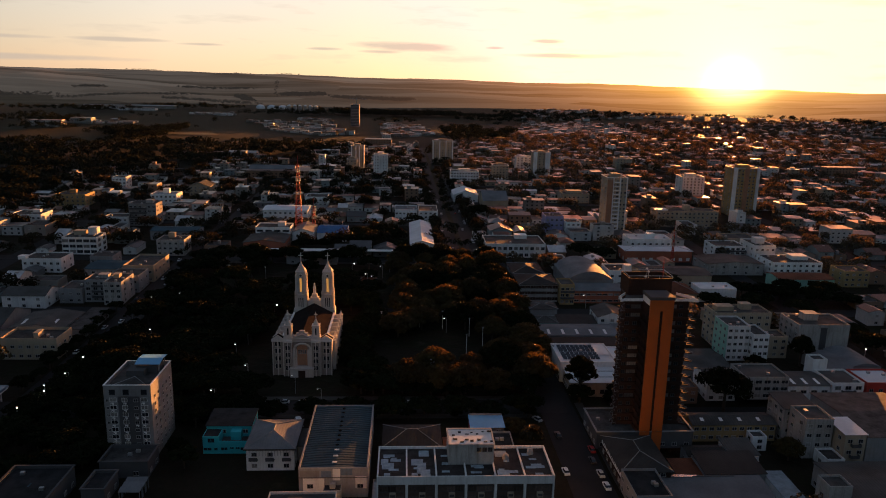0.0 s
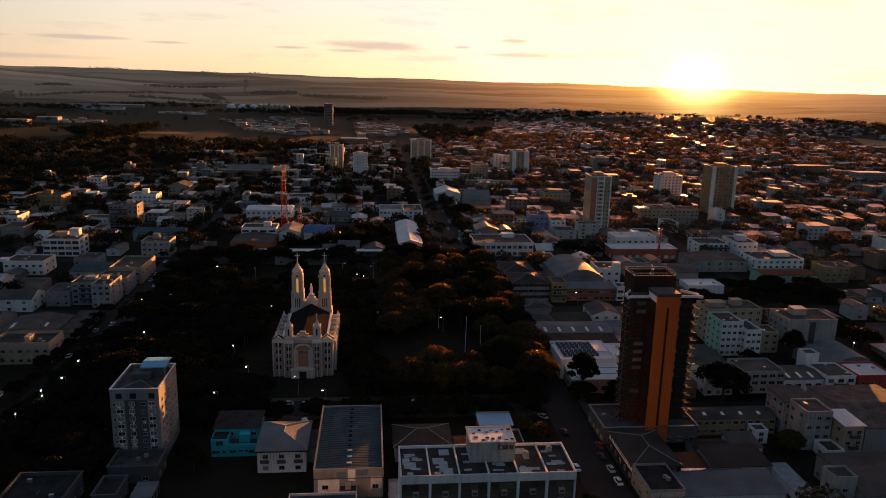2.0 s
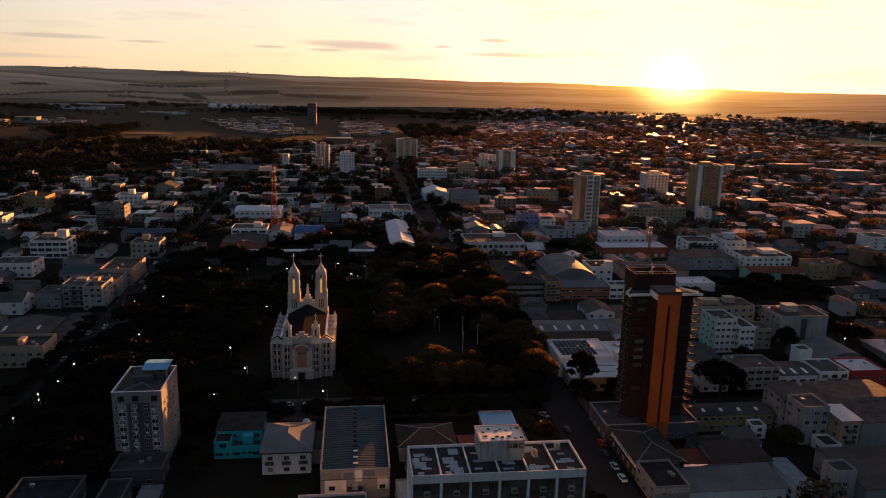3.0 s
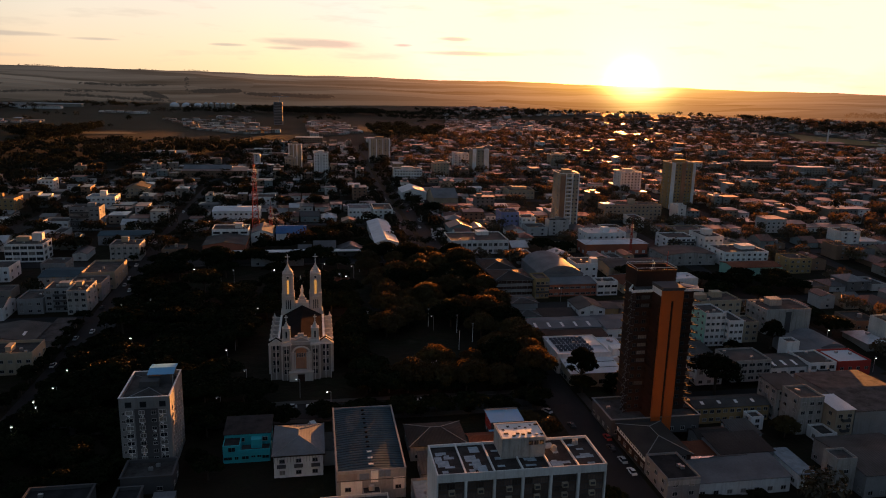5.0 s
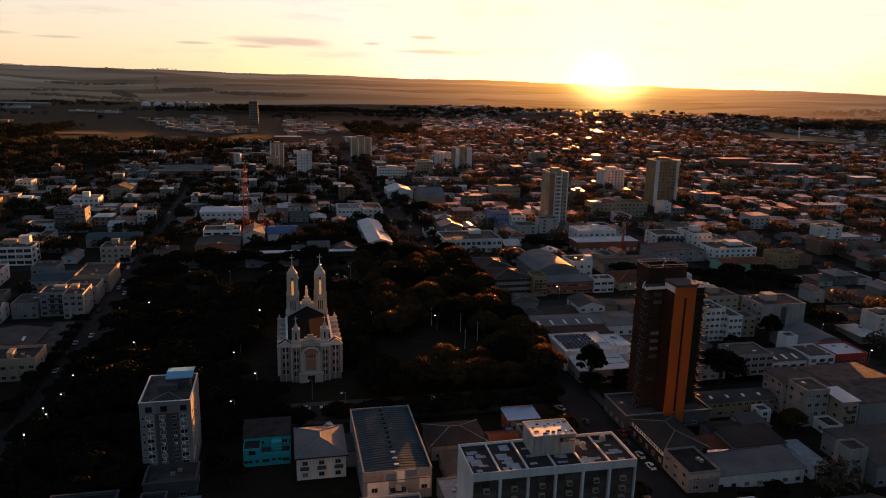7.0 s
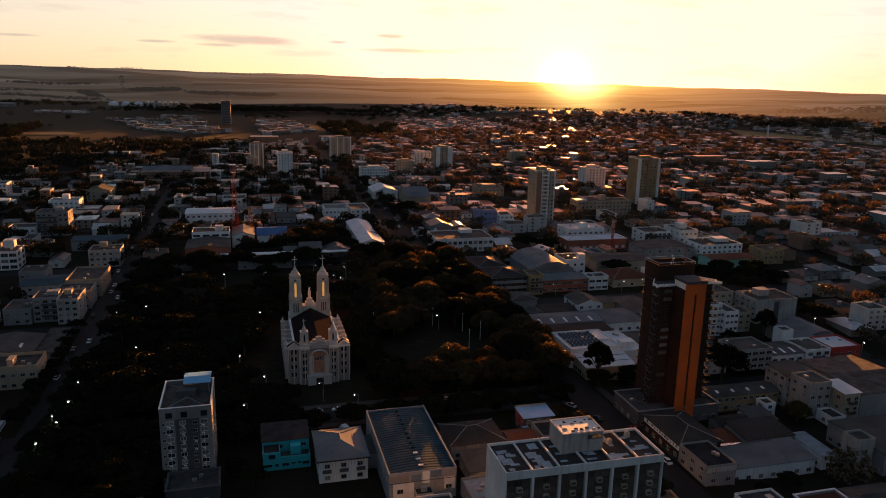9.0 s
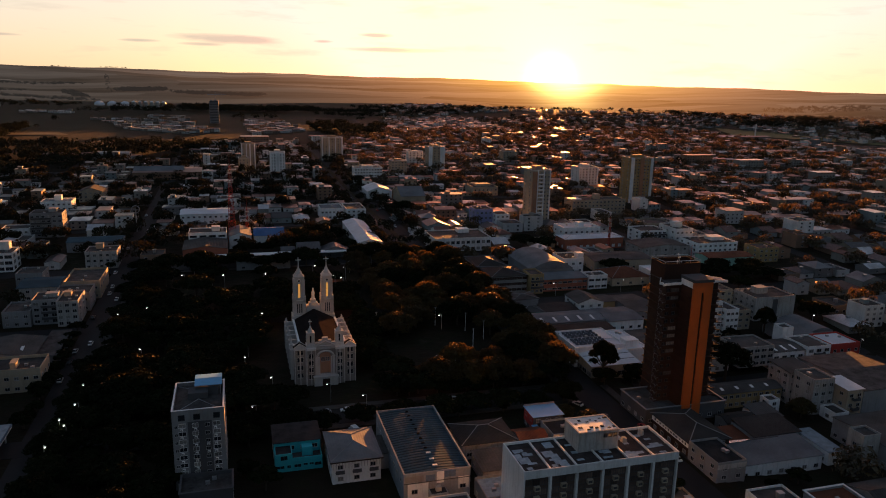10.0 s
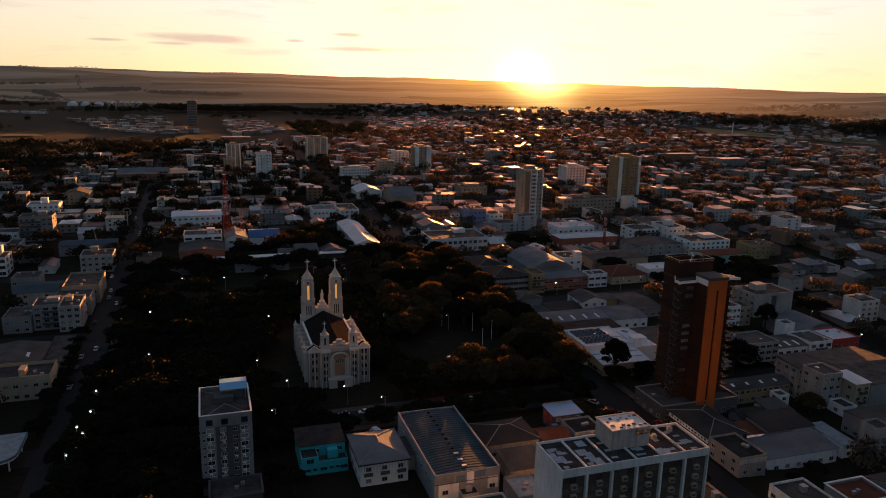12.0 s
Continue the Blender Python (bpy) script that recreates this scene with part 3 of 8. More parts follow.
def building(x0, x1, y0, y1, h, wall=None, roof="flat", top=None, floors=None, cols=None, sides="", label="", name="house", category="house", win=(1.5, 1.2),
             trim=None, tank=None, group="", parapet=0.8, rise=None, occ=True, glass=None, bars=1, base=None, balcony=None, lights=0):
    """A building with walls, roof and windows; roof: flat, hip, gable, gable_y, shed or vault."""
    w, d, cx, cy = x1 - x0, y1 - y0, (x0 + x1) / 2, (y0 + y1) / 2
    sides = sides or ("swe" if y0 < 420 else "se" if x1 < 0 else "sw")
    gz = G(cx, y0) if base is None else base
    if occ:
        OCC.append((x0 - 1.5, x1 + 1.5, y0 - 1.5, y1 + 1.5))
    ob = thing(name, cx, cy, gz, label, category, group)
    bm = bmesh.new()
    hw, hd = w / 2, d / 2
    sunk = -1.5 if base is None else 0.0
    wallm, topm = wall or WALLMIX, top or (DECK if roof == "flat" else ROOFMIX)
    if roof == "flat" and parapet:
        shell(bm, hw, hd, sunk, h, h + parapet)
    else:
        box(bm, -hw, hw, -hd, hd, sunk, h, 0)
    if roof in ("gable", "gable_y"):
        rr = rise or 0.18 * (d if roof == "gable" else w)
        if roof == "gable":
            for x in (-hw, hw):
                prism_pts = [(x, -hd, h), (x, hd, h), (x, 0, h + rr)]
                poly(bm, prism_pts if x > 0 else prism_pts[::-1])
        else:
            for y in (-hd, hd):
                prism_pts = [(-hw, y, h), (hw, y, h), (0, y, h + rr)]
                poly(bm, prism_pts if y < 0 else prism_pts[::-1])
    part("wall", bm, wallm, ob)
    bm = bmesh.new()
    if roof == "flat":
        box(bm, -hw + 0.27, hw - 0.27, -hd + 0.27, hd - 0.27, h + 0.01, h + 0.12)
    elif roof == "hip":
        hip(bm, w, d, h, rise or 0.2 * min(w, d))
    elif roof == "gable":
        gable(bm, w, d, h + 0.1, rise or 0.18 * d, 0.4, "x")
    elif roof == "gable_y":
        gable(bm, w, d, h + 0.1, rise or 0.18 * w, 0.4, "y")
    elif roof == "vault":
        vault(bm, w + 0.4, d + 0.4, h, rise or 0.2 * w)
    elif roof == "shed":
        t = rise or 1.0
        v = [(-hw - 0.4, -hd - 0.4), (hw + 0.4, -hd - 0.4), (hw + 0.4, hd + 0.4), (-hw - 0.4, hd + 0.4)]
        up = [bm.verts.new((x, y, h + 0.15 + (t if y > 0 else 0))) for x, y in v]
        lo = [bm.verts.new((x, y, h + 0.0 + (t if y > 0 else 0))) for x, y in v]
        bm.faces.new(up)
        bm.faces.new(lo[::-1])
        for i in range(4):
            bm.faces.new((lo[i], lo[(i + 1) % 4], up[(i + 1) % 4], up[i]))
        box(bm, -hw, hw, hd - 0.3, hd, h, h + t)
    part("roof", bm, topm, ob)
    if roof == "hip" and occ:
        bm, rr, ow, od = bmesh.new(), (rise or 0.2 * min(w, d)) + 0.04, hw + 0.6, hd + 0.6
        q = min(ow, od)
        ends = [(-(ow - q), 0), (ow - q, 0)] if ow > od else [(0, -(od - q)), (0, od - q)]
        for sx in (-1, 1):
            for sy in (-1, 1):
                e = ends[(sx + 1) // 2] if ow > od else ends[(sy + 1) // 2]
                beam(bm, (sx * ow, sy * od, h + 0.04), (*e, h + rr), 0.14)
        beam(bm, (*ends[0], h + rr), (*ends[1], h + rr + 0.001), 0.14)
        part("ridge_cap", bm, GREYW, ob)
    for i in range(lights):
        bm = bmesh.new()
        x = -hw + w * (i + 0.6) / (lights + 0.4)
        rr = rise or 0.18 * d
        y0_, y1_ = -hd * 0.85, -hd * 0.25
        z0_, z1_ = h + 0.16 + rr * 0.15, h + 0.16 + rr * 0.75
        v = [(x - 0.6, y0_, z0_), (x + 0.6, y0_, z0_), (x + 0.6, y1_, z1_), (x - 0.6, y1_, z1_)]
        a, b = [bm.verts.new(p) for p in v], [bm.verts.new((p[0], p[1], p[2] - 0.1)) for p in v]
        bm.faces.new(a)
        for j in range(4):
            bm.faces.new((b[j], b[(j + 1) % 4], a[(j + 1) % 4], a[j]))
        part("roof_light", bm, TRIM, ob)
    floors = floors if floors is not None else max(1, round(h / 3.0))
    if floors:
        fh = h / floors
        me, drawn, dice = window_mesh(*win, glass, None, bars), window_mesh(*win, glass or CURTAIN, None, bars), random.Random(int(x0 * 7 + y0 * 3))
        for side in sides:
            length = w if side in "sn" else d
            n = cols if (cols and side in "sn") else max(1, int(length / (3.8 if y0 < 330 else 6.5)))
            for f in range(floors):
                for i in range(n):
                    put_window(ob, drawn if dice.random() < 0.25 else me, side, -length / 2 + length * (i + 0.5) / n, f * fh + min(1.0, fh * 0.35), hw, hd)
    if trim:
        bm = bmesh.new()
        t = 0.3
        for a in ((-hw - t, hw + t, -hd - t, -hd + 0.3), (-hw - t, hw + t, hd - 0.3, hd + t), (-hw - t, -hw + 0.3, -hd + 0.3, hd - 0.3), (hw - 0.3, hw + t, -hd + 0.3, hd - 0.3)):
            box(bm, *a, h + parapet, h + parapet + 0.25)
        part("coping", bm, trim, ob)
    for f in range(1, floors) if balcony else ():
        bm = bmesh.new()
        a, b = balcony
        prism(bm, [(a, -hd - 1.3), (b, -hd - 1.3), (b, -hd), (a, -hd)], f * h / floors - 0.15, f * h / floors)
        for q in ((a, b, -hd - 1.3, -hd - 1.2), (a, a + 0.1, -hd - 1.2, -hd), (b - 0.1, b, -hd - 1.2, -hd)):
            box(bm, *q, f * h / floors, f * h / floors + 0.95)
        part("balcony", bm, DGREY, ob)
    if occ and roof == "flat" and w > 8 and d > 8:
        dice = random.Random(int(x0 * 11 + y0 * 5))
        for _ in range(2):
            ux, uy = dice.uniform(-hw + 1.5, hw - 1.5), dice.uniform(-hd + 1.5, hd - 1.5)
            bm = bmesh.new()
            box(bm, ux - 0.6, ux + 0.6, uy - 0.45, uy + 0.45, h + 0.1, h + 1.0)
            part("roof_unit", bm, STEEL, ob)
    for tx, ty, tw, td, th, tm in tank or ():
        bm = bmesh.new()
        box(bm, tx - tw / 2, tx + tw / 2, ty - td / 2, ty + td / 2, h, h + th)
        box(bm, tx - tw / 2 - 0.15, tx + tw / 2 + 0.15, ty - td / 2 - 0.15, ty + td / 2 + 0.15, h + th, h + th + 0.2)
        part("roof_tank", bm, tm, ob)
    return ob


# ---- the church in the square ----
def church():
    ob = thing("church", -40, 277, G(-40, 277), "pale stone church with twin clock towers and a dark roof", "church")
    OCC.append((-58, -22, 268, 342))
    Z0 = -1.0

    def p(name, bm, m, label="", parent=None):
        return part(name, bm, m, parent or ob, label)
    bm = bmesh.new()                                   # west front: flat wall, stepped piers with thin ribs
    box(bm, -11.6, 11.6, 0.6, 4.0, Z0, 14.0)
    p("front_wall", bm, STONEDARK)
    for x0, x1, y, z in ((-11.8, -7.3, 0.0, 14.6), (7.3, 11.8, 0.0, 14.6), (-7.3, -3.8, -1.2, 15.0), (3.8, 7.3, -1.2, 15.0)):
        bm = bmesh.new()
        box(bm, x0, x1, y, 4.2, Z0, z)
        p("front_pier", bm, STONEDARK)
    for x in (-11.8, -9.7, -7.6, -7.3, -5.65, -4.1, 3.8, 5.35, 7.0, 7.3, 9.4, 11.5):
        bm = bmesh.new()
        y = -0.25 if abs(x) > 7.4 or x == 7.3 else -1.45
        box(bm, x, x + 0.3, y, y + 0.4, Z0, 14.2)
        p("rib", bm, STONE)
    for x0, x1, y in ((-12.1, -7.2, -0.4), (7.2, 12.1, -0.4), (-7.4, -3.6, -1.6), (3.6, 7.4, -1.6)):
        bm = bmesh.new()
        prism(bm, [(x0, y), (x1, y), (x1, 4.4), (x0, 4.4)], 14.3, 15.1, 0, [(x0 + 0.15, y + 0.2), (x1 - 0.15, y + 0.2), (x1 - 0.15, 4.2), (x0 + 0.15, 4.2)])
        p("cornice", bm, STONE)
    for sx in (-1, 1):                                 # low gables over the side bays
        bm = bmesh.new()
        c = sx * 9.6
        for y0, y1 in ((-0.2, 0.5), (2.6, 3.3)):
            v = [(c - 2.5, y0, 15.1), (c + 2.5, y0, 15.1), (c, y0, 16.9)]
            a, b = [bm.verts.new(q) for q in v], [bm.verts.new((q[0], y1, q[2])) for q in v]
            bm.faces.new(a)
            bm.faces.new(b[::-1])
            for i in range(3):
                bm.faces.new((a[i], b[i], b[(i + 1) % 3], a[(i + 1) % 3]))
        p("side_gable", bm, STONE)
        bm = bmesh.new()
        poly(bm, [(c - 2.6, 0.1, 15.0), (c, 0.1, 16.7), (c, 3.0, 16.7), (c - 2.6, 3.0, 15.0)][::-1])
        poly(bm, [(c + 2.6, 0.1, 15.0), (c, 0.1, 16.7), (c, 3.0, 16.7), (c + 2.6, 3.0, 15.0)])
        p("side_roof", bm, SLATE)
    bm = bmesh.new()                                   # stepped central pediment
    for x, z0, z1 in ((3.7, 14.0, 16.6), (2.3, 16.6, 17.6), (1.1, 17.6, 18.6)):
        box(bm, -x, x, 0.2, 1.6, z0, z1)
    for s in (-1, 1):
        beam(bm, (s * 3.6, 0.0, 15.6), (0, 0.0, 17.4), 0.3)
    beam(bm, (-3.7, 0.0, 15.4), (3.7, 0.0, 15.4), 0.25)
    p("pediment", bm, STONE)
    bm = bmesh.new()                                   # tall arched portal
    for s in (-1, 1):
        box(bm, s * 3.2 - 0.5, s * 3.2 + 0.5, -0.6, 0.6, Z0, 11.2)
        box(bm, s * 2.3 - 0.25, s * 2.3 + 0.25, -0.3, 0.6, Z0, 10.8)
    for i in range(10):
        a0, a1 = math.pi * i / 10, math.pi * (i + 1) / 10
        beam(bm, (3.2 * math.cos(a0), 0.0, 11.0 + 2.3 * math.sin(a0)), (3.2 * math.cos(a1), 0.0, 11.0 + 2.3 * math.sin(a1)), 0.45)
    p("portal", bm, STONE)
    bm = bmesh.new()
    outline = [(-2.1, 4.2), (2.1, 4.2), (2.1, 11.2)] + [(2.1 * math.cos(math.pi * i / 8), 11.2 + 1.7 * math.sin(math.pi * i / 8)) for i in range(1, 8)] + [(-2.1, 11.2)]
    a, b = [bm.verts.new((x, 0.45, z)) for x, z in outline], [bm.verts.new((x, 0.62, z)) for x, z in outline]
    bm.faces.new(a[::-1])
    for i in range(len(a)):
        bm.faces.new((a[i], a[(i + 1) % len(a)], b[(i + 1) % len(b)], b[i]))
    p("portal_panel", bm, RUST, "rust-brown panel in the portal arch")
    for x in (-1.3, -0.45, 0.45, 1.3):
        w = part("window", window_mesh(0.5, 1.6), None, ob)
        w.location = (x, 0.46, 9.0)
    bm = bmesh.new()
    box(bm, -4.6, 4.6, -2.6, 0.6, Z0, 3.4)
    box(bm, -4.9, 4.9, -2.9, 0.6, 3.4, 3.8)
    p("porch", bm, STONE)
    bm = bmesh.new()
    box(bm, -1.4, 1.4, -2.66, -2.5, 0, 2.9)
    p("door", bm, BROWN, "dark wooden double door")
    me = window_mesh(0.8, 1.9, None, STONE, 0)
    for x in (-10.3, -8.9, 8.9, 10.3):                 # slit windows of the side bays and piers
        for z in (3.0, 6.2, 9.4, 12.2):
            w = part("window", me, None, ob)
            w.location = (x, 0.0, z)
    for x in (-6.0, -5.1, 5.1, 6.0):
        for z in (2.6, 5.4, 8.2, 11.0):
            w = part("window", me, None, ob)
            w.location = (x, -1.2, z)
    for s in (-1, 1):                                  # small front turrets with lantern tops
        bm = bmesh.new()
        cx, cy = s * 5.5, 1.4
        prism(bm, sq(1.75, cx, cy), 15.0, 16.2)
        prism(bm, sq(1.25, cx, cy), 16.2, 20.6)
        prism(bm, sq(1.55, cx, cy), 20.6, 21.0)
        t = p("turret", bm, STONE)
        for dx in (-1.2, 1.2):
            for dy in (-1.2, 1.2):
                bm = bmesh.new()
                box(bm, cx + dx - 0.3, cx + dx + 0.3, cy + dy - 0.3, cy + dy + 0.3, 16.0, 20.2)
                part("corner_post", bm, STONE, t)
        bm = bmesh.new()
        prism(bm, ring(8, 1.2, cx, cy), 21.0, 22.6, 0, ring(8, 0.5, cx, cy))
        prism(bm, ring(8, 0.55, cx, cy), 22.6, 23.6, 0, ring(8, 0.08, cx, cy))
        part("lantern_top", bm, STONE, t)
        for z, hh in ((17.0, 2.8),):
            w = part("window", window_mesh(0.6, hh, None, STONE, 0), None, t)
            w.location = (cx, cy - 1.26, z)
        bm = bmesh.new()
        beam(bm, (cx, cy, 23.4), (cx, cy, 26.0), 0.12)
        beam(bm, (cx - 0.7, cy, 25.1), (cx + 0.7, cy, 25.1), 0.12)
        part("cross", bm, TRIM, t)
    bm = bmesh.new()                                   # nave and aisles
    box(bm, -8.2, 8.2, 4.0, 46, Z0, 13.2)
    for y in (4.0, 46.0):
        v = [(-8.2, y, 13.2), (8.2, y, 13.2), (0, y, 17.4)]
        poly(bm, v if y < 10 else v[::-1])
    p("nave_wall", bm, STONEDARK)
    bm = bmesh.new()
    box(bm, -11.4, -8.2, 4.2, 44, Z0, 9.5)
    p("aisle", bm, STONEDARK)
    bm = bmesh.new()
    box(bm, 8.2, 11.4, 4.2, 44, Z0, 9.5)
    p("aisle", bm, STONEDARK)
    bm = bmesh.new()
    for s in (-1, 1):
        a = [(s * 8.5, 3.6, 13.1), (s * 8.5, 40.5, 13.1), (0, 40.5, 17.6), (0, 3.6, 17.6)]
        poly(bm, a[::-1] if s < 0 else a)
    p("nave_roof", bm, SLATE)
    for s in (-1, 1):
        bm = bmesh.new()
        x0, x1 = sorted((s * 8.55, s * 9.4))
        box(bm, x0, x1, 4.4, 40.6, 12.9, 13.25)
        p("gutter", bm, WHITE, "pale gutter along the nave roof")
        bm = bmesh.new()
        x0, x1 = sorted((s * 8.3, s * 11.5))
        box(bm, x0, x1, 4.5, 43.8, 9.52, 9.62)
        p("aisle_roof", bm, DECK)
    for s in (-1, 1):                                  # buttresses with pinnacles
        for i in range(7):
            y = 6.5 + i * 5.6
            bm = bmesh.new()
            x0, x1 = sorted((s * 11.2, s * 12.8))
            box(bm, x0, x1, y - 0.7, y + 0.7, Z0, 10.8)
            x0, x1 = sorted((s * 8.0, s * 11.4))
            prism(bm, [(x0, y - 0.4), (x1, y - 0.4), (x1, y + 0.4), (x0, y + 0.4)], 9.0, 12.4)
            prism(bm, sq(0.75, s * 12.0, y), 10.8, 12.2)
            prism(bm, sq(0.9, s * 12.0, y), 12.2, 12.5, 0)
            prism(bm, sq(0.55, s * 12.0, y), 12.5, 14.4, 0, sq(0.1, s * 12.0, y))
            p("buttress", bm, STONE)
            if i < 6:
                w = new("window", window_mesh(1.2, 3.6, None, STONE, 1))
                w.parent = ob
                w.matrix_basis = pose(s * 11.4, y + 2.8, 3.5, 0, 0, 90 * s)
    for s in (-1, 1):                                  # the tall rear towers
        cx, cy = s * 6.0, 44.0
        bm = bmesh.new()
        prism(bm, sq(3.2, cx, cy), Z0, 14.5)
        prism(bm, sq(2.55, cx, cy), 14.5, 20.7)
        prism(bm, sq(2.75, cx, cy), 20.7, 21.3)
        prism(bm, sq(2.0, cx, cy), 21.3, 31.4)
        t = p("bell_tower", bm, STONE)
        for dx in (-2.1, 2.1):
            for dy in (-2.1, 2.1):
                bm = bmesh.new()
                prism(bm, sq(0.65, cx + dx, cy + dy), 14.0, 23.0, 0)
                prism(bm, sq(0.5, cx + dx * 0.92, cy + dy * 0.92), 23.0, 30.2, 0)
                prism(bm, sq(0.5, cx + dx * 0.92, cy + dy * 0.92), 30.2, 31.2, 0, sq(0.1, cx + dx * 0.92, cy + dy * 0.92))
                part("corner_pier", bm, STONE, t)
        bm = bmesh.new()
        prism(bm, sq(2.3, cx, cy), 31.4, 31.9)
        prism(bm, sq(2.0, cx, cy), 31.9, 32.9, 0, sq(1.6, cx, cy))
        part("tower_cornice", bm, STONE, t)
        bm = bmesh.new()
        prism(bm, ring(8, 1.6, cx, cy, 0.39), 32.9, 33.7, 0, ring(8, 1.45, cx, cy, 0.39))
        prism(bm, ring(8, 1.15, cx, cy, 0.39), 33.7, 34.9, 0, ring(8, 0.7, cx, cy, 0.39))
        prism(bm, ring(8, 0.5, cx, cy, 0.39), 34.9, 36.6, 0, ring(8, 0.15, cx, cy, 0.39))
        part("spire", bm, STONE, t)
        for a, dx, dy in ((0, 0, -1), (180, 0, 1), (90, 1, 0), (-90, -1, 0)):
            w = new("tower_window", window_mesh(0.9, 6.4, AMBER, STONE, 1))
            w.parent = t
            w.matrix_basis = pose(cx + dx * 2.01, cy + dy * 2.01, 22.4, 0, 0, a)
            bm = bmesh.new()
            prism(bm, ring(16, 0.75), 0, 0.14)
            prism(bm, ring(16, 0.55), 0.14, 0.18, 1)
            f = part("clock_face", bm, [TRIM, DGREY], t)
            f.matrix_basis = pose(cx + dx * 2.0, cy + dy * 2.0, 30.0, 90, 0, a)
            for u in (-0.9, 0, 0.9):
                w = new("slit_window", window_mesh(0.4, 4.2, None, STONE, 0))
                w.parent = t
                w.matrix_basis = pose(cx + dx * 2.55 + (u if dy else 0), cy + dy * 2.55 + (u if dx else 0), 15.6, 0, 0, a)
        bm = bmesh.new()
        beam(bm, (cx, cy, 36.3), (cx, cy, 40.2), 0.16)
        beam(bm, (cx - 1.1, cy, 38.9), (cx + 1.1, cy, 38.9), 0.16)
        part("cross", bm, TRIM, t)
    bm = bmesh.new()                                   # gable with plinth between the towers
    box(bm, -3.0, 3.0, 41.5, 45.5, 13.0, 18.4)
    box(bm, -1.9, 1.9, 41.8, 44.5, 18.4, 19.8)
    box(bm, -1.2, 1.2, 42.2, 44.2, 19.8, 21.2)
    p("rear_gable", bm, STONE)
    bm = bmesh.new()
    for z0, z1, r0, r1 in ((21.2, 22.6, 0.75, 0.6), (22.6, 24.2, 0.6, 0.7), (24.2, 25.2, 0.7, 0.3), (25.2, 25.7, 0.34, 0.42), (25.7, 26.3, 0.42, 0.2)):
        prism(bm, ring(10, r0, 0, 43.2), z0, z1, 0, ring(10, r1, 0, 43.2))
    st = new("statue", mesh_of("statue", bm, WHITE))
    st.location = (-40, 277, G(-40, 277))
    tagged(st, "pale stone statue standing between the church towers", "statue")


church()


